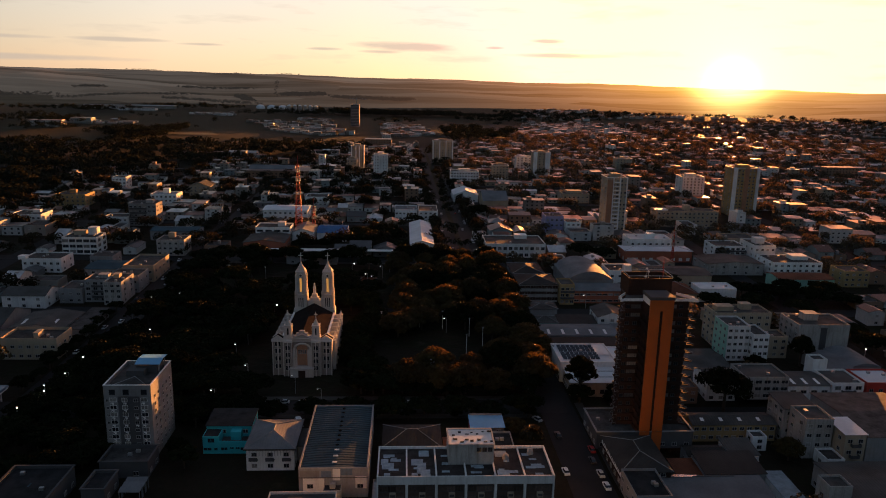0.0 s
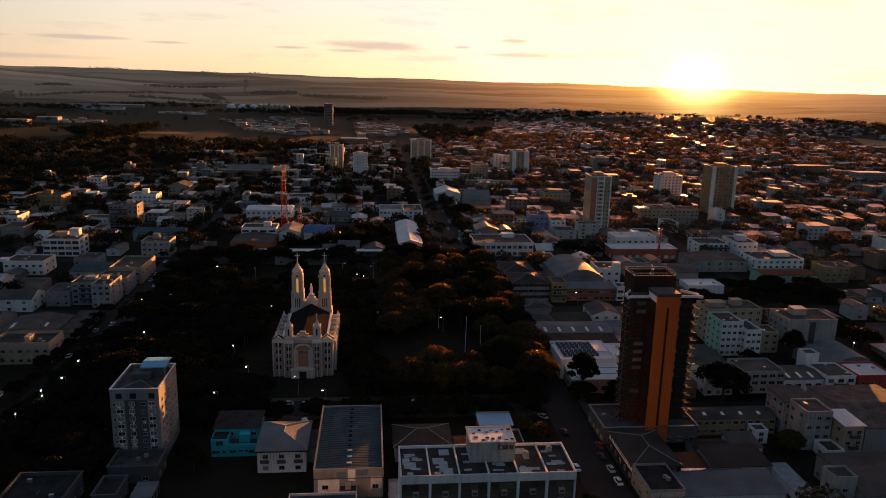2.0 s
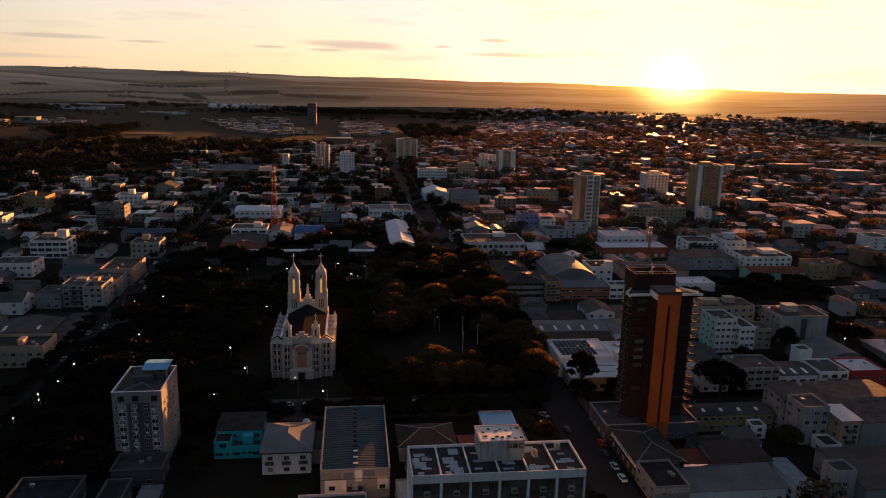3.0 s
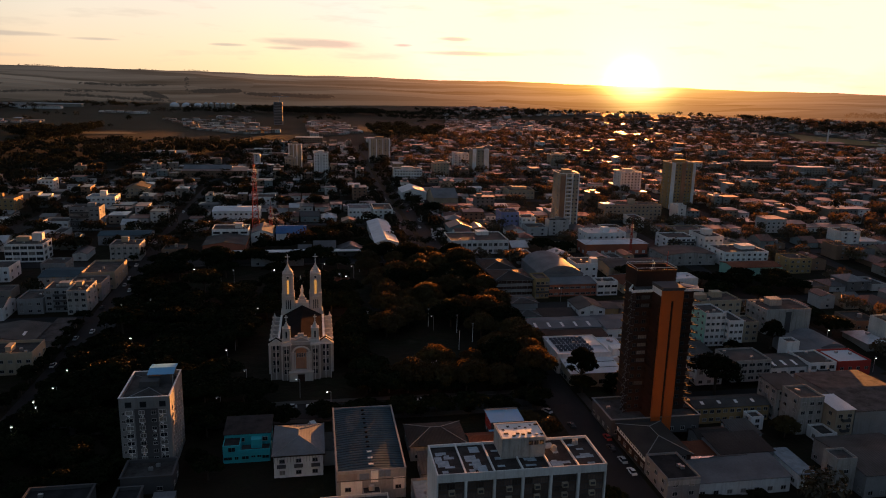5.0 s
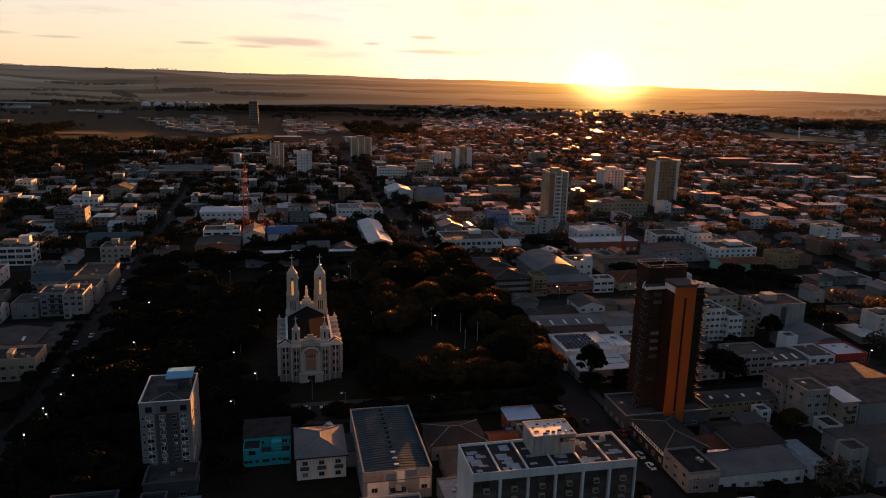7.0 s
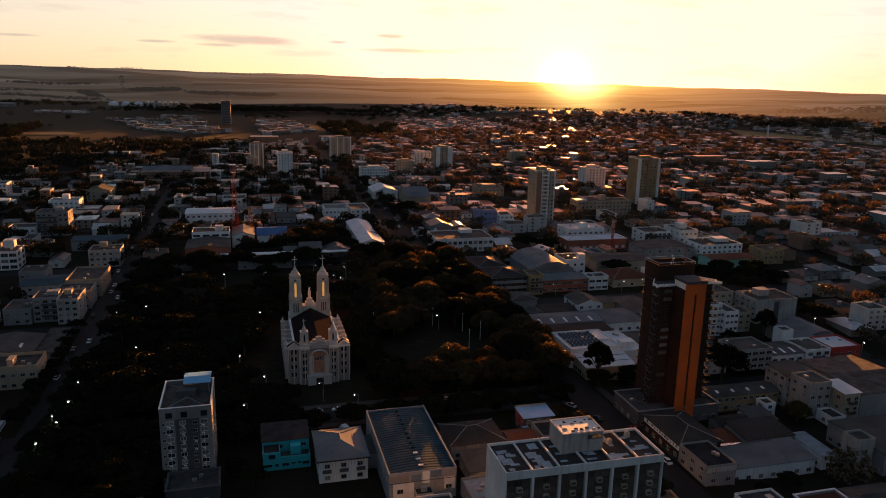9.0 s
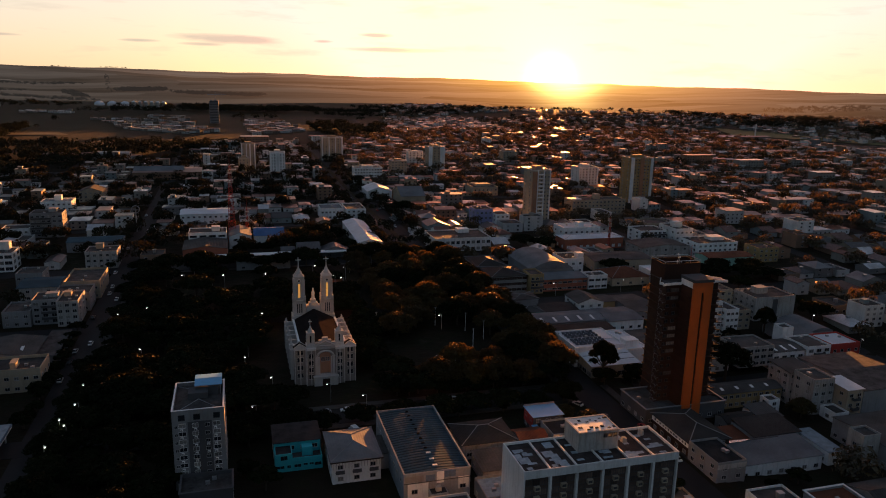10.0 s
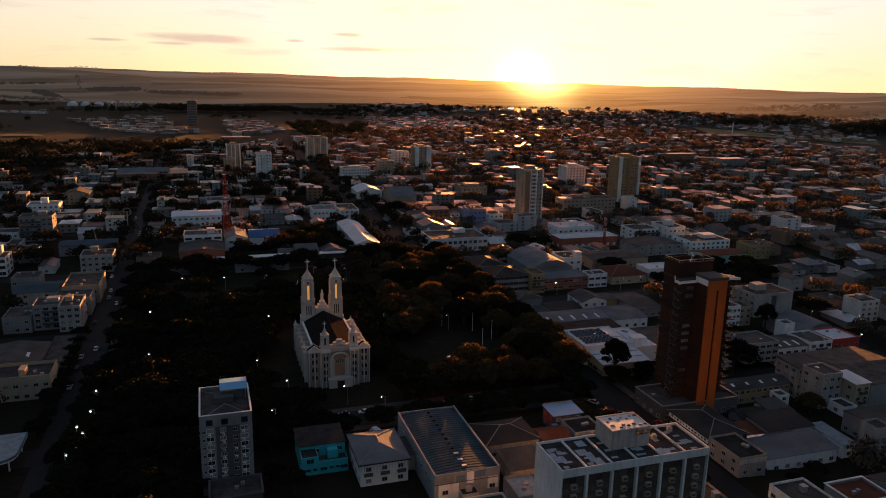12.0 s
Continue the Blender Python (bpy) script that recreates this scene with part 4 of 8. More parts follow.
# ---- the orange and brown tower ----
def office_tower():
    cx, cy = 82.3, 228.6
    ob = thing("apartment_tower", cx, cy, 0, "tall brown tower with twin orange shafts and jagged balcony edges", "tower")
    OCC.append((64, 100, 212, 246))
    bm = bmesh.new()
    prism(bm, [(-10.2, -5.6), (10.9, -5.6), (9.4, -2.2), (7.4, 1.2), (7.0, 9.0), (-7.4, 9.0), (-7.8, 1.2), (-9.0, -2.2)], -1, 48.6)
    part("body", bm, BROWN, ob)
    floors = 15
    bm = bmesh.new()
    left = [(-4.5, -6.3), (-10.4, -6.3), (-12.0, -7.0), (-11.2, -5.2), (-12.0, -4.4), (-10.0, -2.6), (-10.2, -1.6), (-8.4, 0.8), (-8.2, 3.0), (-7.9, 9.6)]
    right = [(7.5, 9.6), (7.9, 3.0), (8.9, 0.8), (11.2, -1.6), (10.6, -2.6), (13.0, -4.4), (11.8, -5.2), (13.2, -7.0), (11.0, -6.3), (3.0, -6.3)]
    out = left + right
    prism(bm, out[::-1], 0.0, 0.22)
    for x0, x1 in ((-10.4, -4.6), (3.1, 11.0)):
        box(bm, x0, x1, -6.4, -5.5, 0.22, 1.15)
    box(bm, -5.3, -4.42, -12.3, -6.45, 0.0, 0.22)
    box(bm, -5.3, -5.18, -12.3, -6.45, 0.22, 1.05)
    slab = mesh_of("balcony_band", bm, BROWN)
    bm = bmesh.new()
    for a, b in list(zip(left[1:7], left[2:8])) + list(zip(right[2:8], right[3:9])):
        beam(bm, (*a, 0.8), (*b, 0.8), 0.05)
        beam(bm, (*a, 0.2), (*a, 0.8), 0.03)
    rail = mesh_of("balcony_rail", bm, GREYW)
    wm = window_mesh(3.0, 1.2, CURTAIN, DGREY, 4)
    ws = window_mesh(1.2, 1.1, None, DGREY, 1)
    rng = random.Random(5)
    for f in range(floors):
        z = 6.4 + f * 2.82
        b = part("balcony_band", slab, None, ob)
        b.location = (0, 0, z - 1.0)
        part("balcony_rail", rail, None, b)
        for x, me in ((-9.2, ws), (-6.6, wm if rng.random() < 0.6 else ws), (5.4, wm if rng.random() < 0.6 else ws), (8.4, ws)):
            put_window(ob, me, "s", x, z + 0.25, 9.9, 5.6)
        put_window(ob, wm, "w", -9.4, z + 0.3, 4.4, 5.6)
    for x0, x1 in ((-4.5, -1.2), (-0.3, 3.0)):
        bm = bmesh.new()
        box(bm, x0, x1, -13.3, -12.5, -1, 51.2)
        part("orange_shaft", bm, ORANGE, ob, "orange ceramic-clad shaft")
    bm = bmesh.new()
    box(bm, -1.2, -0.3, -12.9, -12.5, -1, 47.5)
    box(bm, -4.4, 2.9, -12.5, -5.7, -1, 49.0)
    part("shaft_core", bm, BROWN, ob)
    bm = bmesh.new()
    box(bm, -1.2, -0.3, -13.3, -12.5, 47.5, 51.2)
    part("orange_shaft", bm, ORANGE, ob)
    bm = bmesh.new()
    box(bm, -4.45, 2.95, -12.5, -5.7, 49.0, 51.2)
    part("shaft_head", bm, WHITE, ob, "white side panel at the shaft head")
    bm = bmesh.new()
    box(bm, -4.7, 3.2, -13.6, -5.6, 51.2, 52.2)
    part("shaft_cap", bm, DGREY, ob)
    bm = bmesh.new()
    prism(bm, [(-10.4, -6.2), (11.0, -6.2), (9.7, -2.2), (7.6, 1.2), (7.2, 9.4), (-7.6, 9.4), (-8.0, 1.2), (-9.3, -2.2)], 48.6, 48.9)
    part("roof", bm, DECK, ob)
    for pts in ([(-4.6, -6.3), (-10.5, -6.3), (-12.2, -7.0), (-11.4, -5.2), (-12.0, -4.2), (-8.4, 0.9)], [(3.1, -6.3), (11.1, -6.3), (13.5, -7.2), (12.0, -5.2), (13.2, -4.2), (9.0, 0.9)]):          # pale zigzag parapets of the top terraces
        bm = bmesh.new()
        for a, b in zip(pts, pts[1:]):
            va, vb = Vector(a), Vector(b)
            n = Vector((-(vb - va).y, (vb - va).x)).normalized() * 0.12
            q = [va - n, vb - n, vb + n, va + n]
            area = sum(q[i].x * q[(i + 1) % 4].y - q[(i + 1) % 4].x * q[i].y for i in range(4))
            prism(bm, [tuple(v) for v in (q if area > 0 else q[::-1])], 48.7, 49.6)
        part("terrace_parapet", bm, WHITE, ob, "white zigzag parapet")
    bm = bmesh.new()
    for q in ((-7.7, 6.9, 0.0, 0.25), (-7.7, 6.9, 8.75, 9.0), (-7.7, -7.45, 0.25, 8.75), (6.65, 6.9, 0.25, 8.75)):
        box(bm, *q, 48.9, 54.6)
    box(bm, -7.45, 6.65, 0.25, 8.75, 48.9, 51.5)
    part("crown", bm, BROWN, ob)
    bm = bmesh.new()
    pts = [(-7.7, 0.05), (-1, 0.4), (2.5, 0.3), (6.9, 0.05), (6.9, 9), (-7.7, 9), (-7.7, 0.05)]
    for a, b in zip(pts, pts[1:]):
        beam(bm, (*a, 55.4), (*b, 55.4), 0.09)
        beam(bm, (*a, 54.6), (*a, 55.4), 0.06)
    part("railing", bm, TRIM, ob)
    bm = bmesh.new()
    beam(bm, (4.6, 3, 53.6), (4.6, 3, 60.5), 0.12)
    for z in (56, 57.5, 59):
        beam(bm, (4.0, 3, z), (5.2, 3, z), 0.06)
    part("antenna_mast", bm, REDSTEEL, ob)
    for x, z in ((-1.5, 54.6), (-0.6, 56.2), (-1.2, 57.2)):
        bm = bmesh.new()
        beam(bm, (x, 2.2, 53.6), (x, 2.2, z), 0.06)
        prism(bm, ring(8, 0.45, x, 2.2), z, z + 0.5, 0, ring(8, 0.2, x, 2.2))
        part("dish_antenna", bm, TRIM, ob)


office_tower()


# ---- the apartment block ----
def apartment_block():
    x0, x1, y0, y1, h = -90.8, -76.6, 211.0, 231.0, 24.6
    w, d = x1 - x0, y1 - y0
    ob = thing("apartment_block", (x0 + x1) / 2, (y0 + y1) / 2, 0, "nine-storey pale grey apartment block with rooftop canopy", "apartment block")
    OCC.append((x0 - 2, x1 + 2, y0 - 2, y1 + 2))
    hw, hd = w / 2, d / 2
    bm = bmesh.new()
    shell(bm, hw, hd, -1, h - 1.2, h, 0.3)
    part("wall", bm, GREYW, ob)
    bm = bmesh.new()
    for a in ((-hw - 0.1, hw + 0.1, -hd - 0.1, -hd + 0.4), (-hw - 0.1, hw + 0.1, hd - 0.4, hd + 0.1), (-hw - 0.1, -hw + 0.4, -hd + 0.4, hd - 0.4), (hw - 0.4, hw + 0.1, -hd + 0.4, hd - 0.4)):
        box(bm, *a, h, h + 0.12)
    part("coping", bm, TRIM, ob)
    bm = bmesh.new()
    hip(bm, w - 1.0, d - 1.0, h - 1.0, 0.9, 0.0)
    part("roof", bm, DECK, ob)
    for sx in (-1, 1):
        for sy in (-1, 1):
            bm = bmesh.new()
            beam(bm, (sx * (hw - 0.5), sy * (hd - 0.5), h - 0.95), (0, sy * (hd - hw), h - 0.05), 0.13)
            part("ridge_cap", bm, GREYW, ob)
    for a in ((-2.9, 3.6),):
        bm = bmesh.new()
        box(bm, a[0], a[1], -hd - 0.06, -hd + 0.1, 3.0, h - 3.6)
        part("dark_panel", bm, DGREY, ob, "dark grey recessed facade strip")
    bm = bmesh.new()
    box(bm, -3.0, 2.5, -2.0, 3.0, h - 1.0, h + 1.4)
    box(bm, -1.0, 5.5, 1.0, 7.5, h - 1.0, h + 2.0)
    part("roof_room", bm, DGREY, ob)
    bm = bmesh.new()
    for x in (0.0, 6.0):
        for y in (1.6, 7.2):
            box(bm, x - 0.15, x + 0.15, y - 0.15, y + 0.15, h - 1.0, h + 2.65)
    part("canopy_post", bm, GREYW, ob)
    bm = bmesh.new()
    v = [(-1.2, 0.6, h + 2.6), (6.6, 0.6, h + 2.6), (6.6, 4.4, h + 3.3), (-1.2, 4.4, h + 3.3), (6.6, 8.4, h + 2.9), (-1.2, 8.4, h + 2.9)]
    for q in ((0, 1, 2, 3), (3, 2, 4, 5)):
        t = [bm.verts.new(v[i]) for i in q]
        b = [bm.verts.new((v[i][0], v[i][1], v[i][2] - 0.15)) for i in q]
        bm.faces.new(t)
        bm.faces.new(b[::-1])
        for i in range(4):
            bm.faces.new((b[i], b[(i + 1) % 4], t[(i + 1) % 4], t[i]))
    part("canopy", bm, SKYMETAL, ob, "pale blue metal canopy")
    for x in (-4.5, -0.4, 5.0):
        put_window(ob, window_mesh(1.7, 1.6, None, DGREY, 0), "s", x, h - 3.0, hw, hd)
    bm = bmesh.new()
    box(bm, -0.4, 0.4, -0.55, 0.0, 0, 0.45, 0)
    box(bm, -0.3, 0.1, -0.58, -0.5, 0.05, 0.4, 1)
    unit = mesh_of("air_conditioner", bm, [TRIM, DGREY])
    rng = random.Random(3)
    for f in range(8):
        z = h - 5.6 - f * 2.45
        blind = lambda: CURTAIN if rng.random() < 0.6 else None
        for x, me in ((-6.1, window_mesh(0.7, 0.8)), (-4.4, window_mesh(1.9, 1.2, blind(), TRIM)), (-0.9, window_mesh(1.5, 1.2, blind(), TRIM)), (2.4, window_mesh(1.2, 0.9)), (4.9, window_mesh(1.9, 1.2, blind(), TRIM))):
            put_window(ob, me, "s", x, z + 0.3, hw, hd + (0.07 if -2.9 < x < 3.6 else 0))
        for x in (-4.6, -0.8, 2.5, 4.6):
            if x != 2.5 or rng.random() < 0.5:
                a = put_window(ob, unit, "s", x, z - 0.5, hw, hd, "air_conditioner")
        for u in (-7, -3.5, 0.5, 4.0, 7.5):
            put_window(ob, window_mesh(1.2, 1.1), "e", u, z + 0.3, hw, hd)
            put_window(ob, window_mesh(1.2, 1.1), "w", u, z + 0.3, hw, hd)


apartment_block()


# ---- the white hotel with the panelled flat roof ----
def hotel():
    x0, x1, y0, y1, h = -5.9, 37.4, 158.5, 173.5, 24.0
    w, d = x1 - x0, y1 - y0
    ob = thing("hotel", (x0 + x1) / 2, (y0 + y1) / 2, 0, "white slab building with patched black roof and deep window bays", "hotel")
    OCC.append((x0 - 2, x1 + 2, y0 - 2, y1 + 2))
    hw, hd = w / 2, d / 2
    bm = bmesh.new()
    box(bm, -hw + 0.36, hw - 0.36, -hd + 0.9, hd - 0.31, -1, h - 1.6)
    part("bay_infill", bm, BAYBROWN, ob, "dark brown infill of the window bays")
    for name, a, z in (("side_wall", (-hw, -hw + 0.35, -hd, hd), -1), ("side_wall", (hw - 0.35, hw, -hd, hd), -1), ("front_fascia", (-hw + 0.35, hw - 0.35, -hd, -hd + 0.3), h - 2.2), ("back_wall", (-hw + 0.35, hw - 0.35, hd - 0.3, hd), -1)):
        bm = bmesh.new()
        box(bm, *a, z, h)
        part(name, bm, WHITE, ob)
    bm = bmesh.new()
    box(bm, -hw + 0.36, hw - 0.36, -hd + 0.31, hd - 0.31, h - 1.5, h - 0.7)
    part("roof", bm, FLATMEMB, ob, "black patched roof membrane")
    bays = 6
    bw = w / bays
    for i in range(1, bays):
        bm = bmesh.new()
        x = -hw + i * bw
        box(bm, x - 0.3, x + 0.3, -hd - 0.05, -hd + 1.0, -1, h - 2.2)
        part("pier", bm, WHITE, ob)
    for i in range(bays):
        if i:
            bm = bmesh.new()
            x = -hw + i * bw
            box(bm, x - 0.19, x + 0.19, -hd + 0.3, hd - 0.3, h - 0.75, h - 0.2)
            part("roof_beam", bm, TRIM, ob)
    rng = random.Random(11)
    for i in range(40):
        bm = bmesh.new()
        bay = rng.choice((0, 0, 1, 1, 2, 3, 3, 3, 4, 5))
        px_ = -hw + bay * bw + rng.uniform(0.5, bw - 3.8)
        py = rng.uniform(-hd + 0.6, hd - 4.0)
        z = h - 0.69 + 0.012 * i / 22
        box(bm, px_, px_ + rng.uniform(1.4, 3.2), py, py + rng.choice((0.9, 1.2, 3.0)), z - 0.02, z)
        part("roof_patch", bm, PALEPATCH, ob)
    bm = bmesh.new()
    box(bm, -4.0, 7.4, -0.8, hd + 0.2, h - 0.7, h + 4.6)
    for a in ((-4.2, 7.6, -1.0, -0.6), (-4.2, 7.6, hd - 0.2, hd + 0.4), (-4.2, -3.8, -0.6, hd - 0.2), (7.2, 7.6, -0.6, hd - 0.2)):
        box(bm, *a, h + 4.6, h + 4.9)
    pent = part("penthouse", bm, STAINED, ob, "stained white rooftop penthouse")
    bm = bmesh.new()
    box(bm, -3.79, 7.19, -0.59, hd - 0.21, h + 4.6, h + 4.75)
    part("penthouse_roof", bm, TRIM, pent)
    for i in range(14):
        bm = bmesh.new()
        x, y = -3.0 + 1.5 * (i % 7) + rng.uniform(0, 0.5), (0.2 if i < 7 else 3.8) + rng.uniform(0, 2.0)
        box(bm, x, x + rng.uniform(0.5, 1.2), y, y + rng.uniform(0.4, 1.0), h + 4.75, h + rng.choice((4.78, 4.8, 5.0)))
        part("roof_hatch", bm, MEMBRANE, pent)
    for x in (3.6, 5.0, 6.4):
        put_window(pent, window_mesh(1.0, 1.0, None, DGREY), "s", x, h + 2.9, hw, 0.8)
    bm = bmesh.new()
    for a, b in ((0.0, 0.16), (1.04, 1.2)):
        box(bm, -0.75, 0.75, -1.0, 0.1, a, b, 0)
    box(bm, -0.75, -0.6, -1.0, 0.1, 0.16, 1.04, 0)
    box(bm, 0.6, 0.75, -1.0, 0.1, 0.16, 1.04, 0)
    box(bm, -0.6, 0.6, -0.7, 0.1, 0.16, 1.04, 1)
    niche = mesh_of("air_conditioner_niche", bm, [CREAM, DGREY])
    for f in range(8):
        z = h - 5.0 - f * 2.75
        for i in range(bays):
            x = -hw + (i + 0.5) * bw
            for u in (-2.0, 0.0, 2.0):
                put_window(ob, window_mesh(1.9, 1.5, SMOKED, DGREY, 2), "s", x + u, z + 0.4, hw, hd - 0.9)
            put_window(ob, niche, "s", x + 0.2, z - 0.9, hw, hd - 0.9, "air_conditioner_niche")
    for x, y in ((10.8, 2.0), (17.5, 4.6)):
        bm = bmesh.new()
        prism(bm, ring(12, 0.9, x, y), h - 0.7, h + 0.4, 0, ring(12, 0.75, x, y))
        prism(bm, ring(12, 0.45, x, y), h + 0.4, h + 0.7)
        part("roof_vent", bm, STAINED, ob)


hotel()


# ---- hand-placed buildings ----
def hall():
    w, d, h = 19.6, 41.0, 9.0
    ob = thing("warehouse", -19.3, 209.0, 0, "long hall with blue-grey corrugated arched roof", "warehouse")
    OCC.append((-30, -8, 187, 231))
    bm = bmesh.new()
    shell(bm, w / 2, d / 2, -1, h - 0.85, h + 0.3, 0.3)
    part("wall", bm, HALLWALL, ob)
    for s in (-1, 1):
        bm = bmesh.new()
        x0, x1 = sorted((s * (w / 2 + 0.08), s * (w / 2 - 0.4)))
        box(bm, x0, x1, -d / 2 - 0.05, d / 2 + 0.05, h + 0.3, h + 0.4)
        part("coping", bm, GREYW, ob)
    bm = bmesh.new()
    n, rows = 28, []
    pitch = (d - 0.7) / n
    for i in range(n):
        for u0, z in ((0.0, 0.0), (0.3, 0.0), (0.36, 0.16), (0.94, 0.16)):
            y = -d / 2 + 0.35 + (i + u0) * pitch
            rows.append([bm.verts.new((u * (w / 2 - 0.35), y, h - 0.55 + 0.6 * (1 - u * u) + z)) for u in (-1, -0.6, -0.2, 0.2, 0.6, 1)])
    for j, (a, b) in enumerate(zip(rows, rows[1:])):
        for i in range(5):
            bm.faces.new((a[i], a[i + 1], b[i + 1], b[i])).material_index = 1 if j % 4 == 0 else 0
    part("roof", bm, [BLUEGREY, SEAM], ob, "blue-grey corrugated metal roof")
    for i in range(9):
        bm = bmesh.new()
        prism(bm, ring(10, 0.62, 0.0, -d / 2 + 13.6 + i * 3.1), h + 0.1, h + 0.34, 0, ring(10, 0.4, 0.0, -d / 2 + 13.6 + i * 3.1))
        part("ridge_vent", bm, SOOT, ob, "soot-black roof vent")
    for i in range(3):
        bm = bmesh.new()
        box(bm, -0.6, 0.8, -d / 2 + 3.0 + i * 3.6, -d / 2 + 3.7 + i * 3.6, h + 0.1, h + 0.36)
        part("skylight", bm, TRIM, ob)
    for x0, x1, z0, z1, m in ((-8.6, -2.6, 0.0, 6.0, WHITE), (-3.4, -0.6, 6.4, 8.3, FADEDBLUE), (-0.2, 1.9, 5.4, 9.0, WHITE), (2.2, 5.4, 7.0, 8.9, FADEDBLUE), (6.2, 9.4, 2.8, 6.6, WHITE), (-9.4, -4.0, 6.6, 8.4, GREYW)):
        bm = bmesh.new()
        box(bm, x0, x1, -d / 2 - 0.05, -d / 2 + 0.02, z0, z1)
        part("painted_panel", bm, m, ob, "faded blue painted panel" if m is FADEDBLUE else "whitewashed wall panel")
    bm = bmesh.new()
    box(bm, -9.7, 9.7, -d / 2 - 0.12, -d / 2 + 0.02, 6.15, 6.35)
    part("wall_band", bm, DGREY, ob)
    for x in (-6.6, 7.6):
        put_window(ob, window_mesh(1.6, 1.2), "s", x, 3.0, w / 2, d / 2 + 0.06)
    bm = bmesh.new()
    box(bm, -2.6, 2.4, -d / 2 - 3.2, -d / 2 - 0.06, -1, 4.0)
    porch = part("porch", bm, STAINED, ob)
    bm = bmesh.new()
    box(bm, -2.35, 2.15, -d / 2 - 2.95, -d / 2 - 0.3, 4.0, 4.05)
    part("porch_roof", bm, MEMBRANE, porch)
    bm = bmesh.new()
    box(bm, -0.9, 0.7, -d / 2 - 2.2, -d / 2 - 0.9, 4.06, 5.4)
    part("water_tank", bm, STAINED, porch)
    for s_ in (-1, 1):
        for i in range(9):
            put_window(ob, window_mesh(1.4, 1.0), "e" if s_ > 0 else "w", -17 + i * 4.2, 5.2, w / 2, d / 2)


hall()
B = building
HOUSE, SHOP, FLATS = dict(name="house", category="house"), dict(name="shop_building", category="shop"), dict(name="apartment_building", category="apartment building")
WARE = dict(name="warehouse", category="warehouse")

# near row facing the square
whouse = B(-47.0, -32.6, 203.5, 222.0, 7.5, WHITE, "hip", METAL, 2, 3, label="white two-storey house with grey metal hip roof", rise=2.2, **HOUSE)
for x in (-5.0, 0.0, 5.0):
    bm = bmesh.new()
    box(bm, x - 1.3, x + 1.3, -10.4, -9.25, 3.6, 3.8)
    box(bm, x - 1.3, x + 1.3, -10.4, -10.3, 3.8, 4.8)
    part("balcony", bm, DGREY, whouse)
for q in ((-7.9, 7.9, -9.95, -9.35), (-7.9, 7.9, 9.35, 9.95), (-7.9, -7.3, -9.3, 9.3), (7.3, 7.9, -9.3, 9.3)):
    bm = bmesh.new()
    box(bm, *q, 7.02, 7.32)
    part("eave_band", bm, BROWN, whouse, "dark timber eave band")
for i in range(16):
    bm = bmesh.new()
    box(bm, -7.0 + i * 0.92, -6.9 + i * 0.92, -9.34, -9.24, 4.9, 7.0)
    part("wall_batten", bm, GREYW, whouse)
bm = bmesh.new()
box(bm, 7.4, 11.4, -4.0, 7.5, -1.0, 5.2)
annex = part("side_annex", bm, GREYW, whouse)
bm = bmesh.new()
box(bm, 7.3, 11.6, -4.2, 7.7, 5.2, 5.35)
part("annex_roof", bm, FIBRE, annex)
teal = B(-62.8, -48.7, 219.2, 230.5, 7.0, TEAL, "shed", MEMBRANE, 2, 4, label="turquoise two-storey house with dark roof and front terrace", rise=0.5, **HOUSE)
for name, x0, x1, y0, y1, z0, z1, m in (("front_room", -7.05, -1.9, -10.9, -5.66, -1.5, 5.9, TEAL), ("front_room_roof", -6.75, -2.2, -10.6, -5.9, 5.9, 5.96, MEMBRANE), ("terrace_base", -1.88, 7.05, -10.9, -5.66, -1.5, 3.3, TEAL),
                                   ("terrace_floor", -1.7, 6.8, -10.6, -5.9, 3.3, 3.34, DECK), ("terrace_wall", -1.88, 7.05, -10.9, -10.68, 3.34, 4.3, TEAL), ("terrace_wall", 6.85, 7.05, -10.66, -5.7, 3.34, 4.3, TEAL), ("stair_head", 1.2, 4.4, -8.4, -5.7, 3.35, 6.2, TEAL)):
    bm = bmesh.new()
    box(bm, x0, x1, y0, y1, z0, z1)
    part(name, bm, m, teal)
for x, z, w_, h_ in ((-4.4, 3.9, 2.0, 1.4), (-5.6, 1.2, 2.4, 0.9), (-3.0, 1.2, 1.0, 0.9), (-0.4, 1.2, 2.0, 1.0), (2.0, 1.6, 1.2, 0.7), (3.8, 1.6, 1.2, 0.7), (5.7, 1.2, 2.0, 1.0)):
    put_window(teal, window_mesh(w_, h_, None, TEAL, 1), "s", x, z, 7.0, 10.91)
OCC.append((-64, -47, 212, 221))
B(-89.0, -75.0, 199.6, 209.5, 4.6, DGREY, "flat", DECK, 1, 2, label="low annex with flat roof and white parapet", trim=DGREY, **HOUSE)
B(-88.4, -82.0, 185.5, 195.4, 4.2, DGREY, "flat", MEMBRANE, 1, label="low yard building with white-edged parapet", trim=DGREY, **HOUSE)
OCC.append((-136, -50, 150, 213))
OCC.append((-136, -64, 213, 246))
low = B(-111.0, -94.4, 178.0, 196.0, 5.5, DGREY, "flat", MEMBRANE, 1, label="wide low building with dark hip roof behind a white parapet", trim=DGREY, **SHOP)
bm = bmesh.new()
hip(bm, 15.6, 17.0, 4.75, 0.9, 0.0)
part("hip_roof", bm, BLUEGREY, low, "dark blue-grey hip roof")
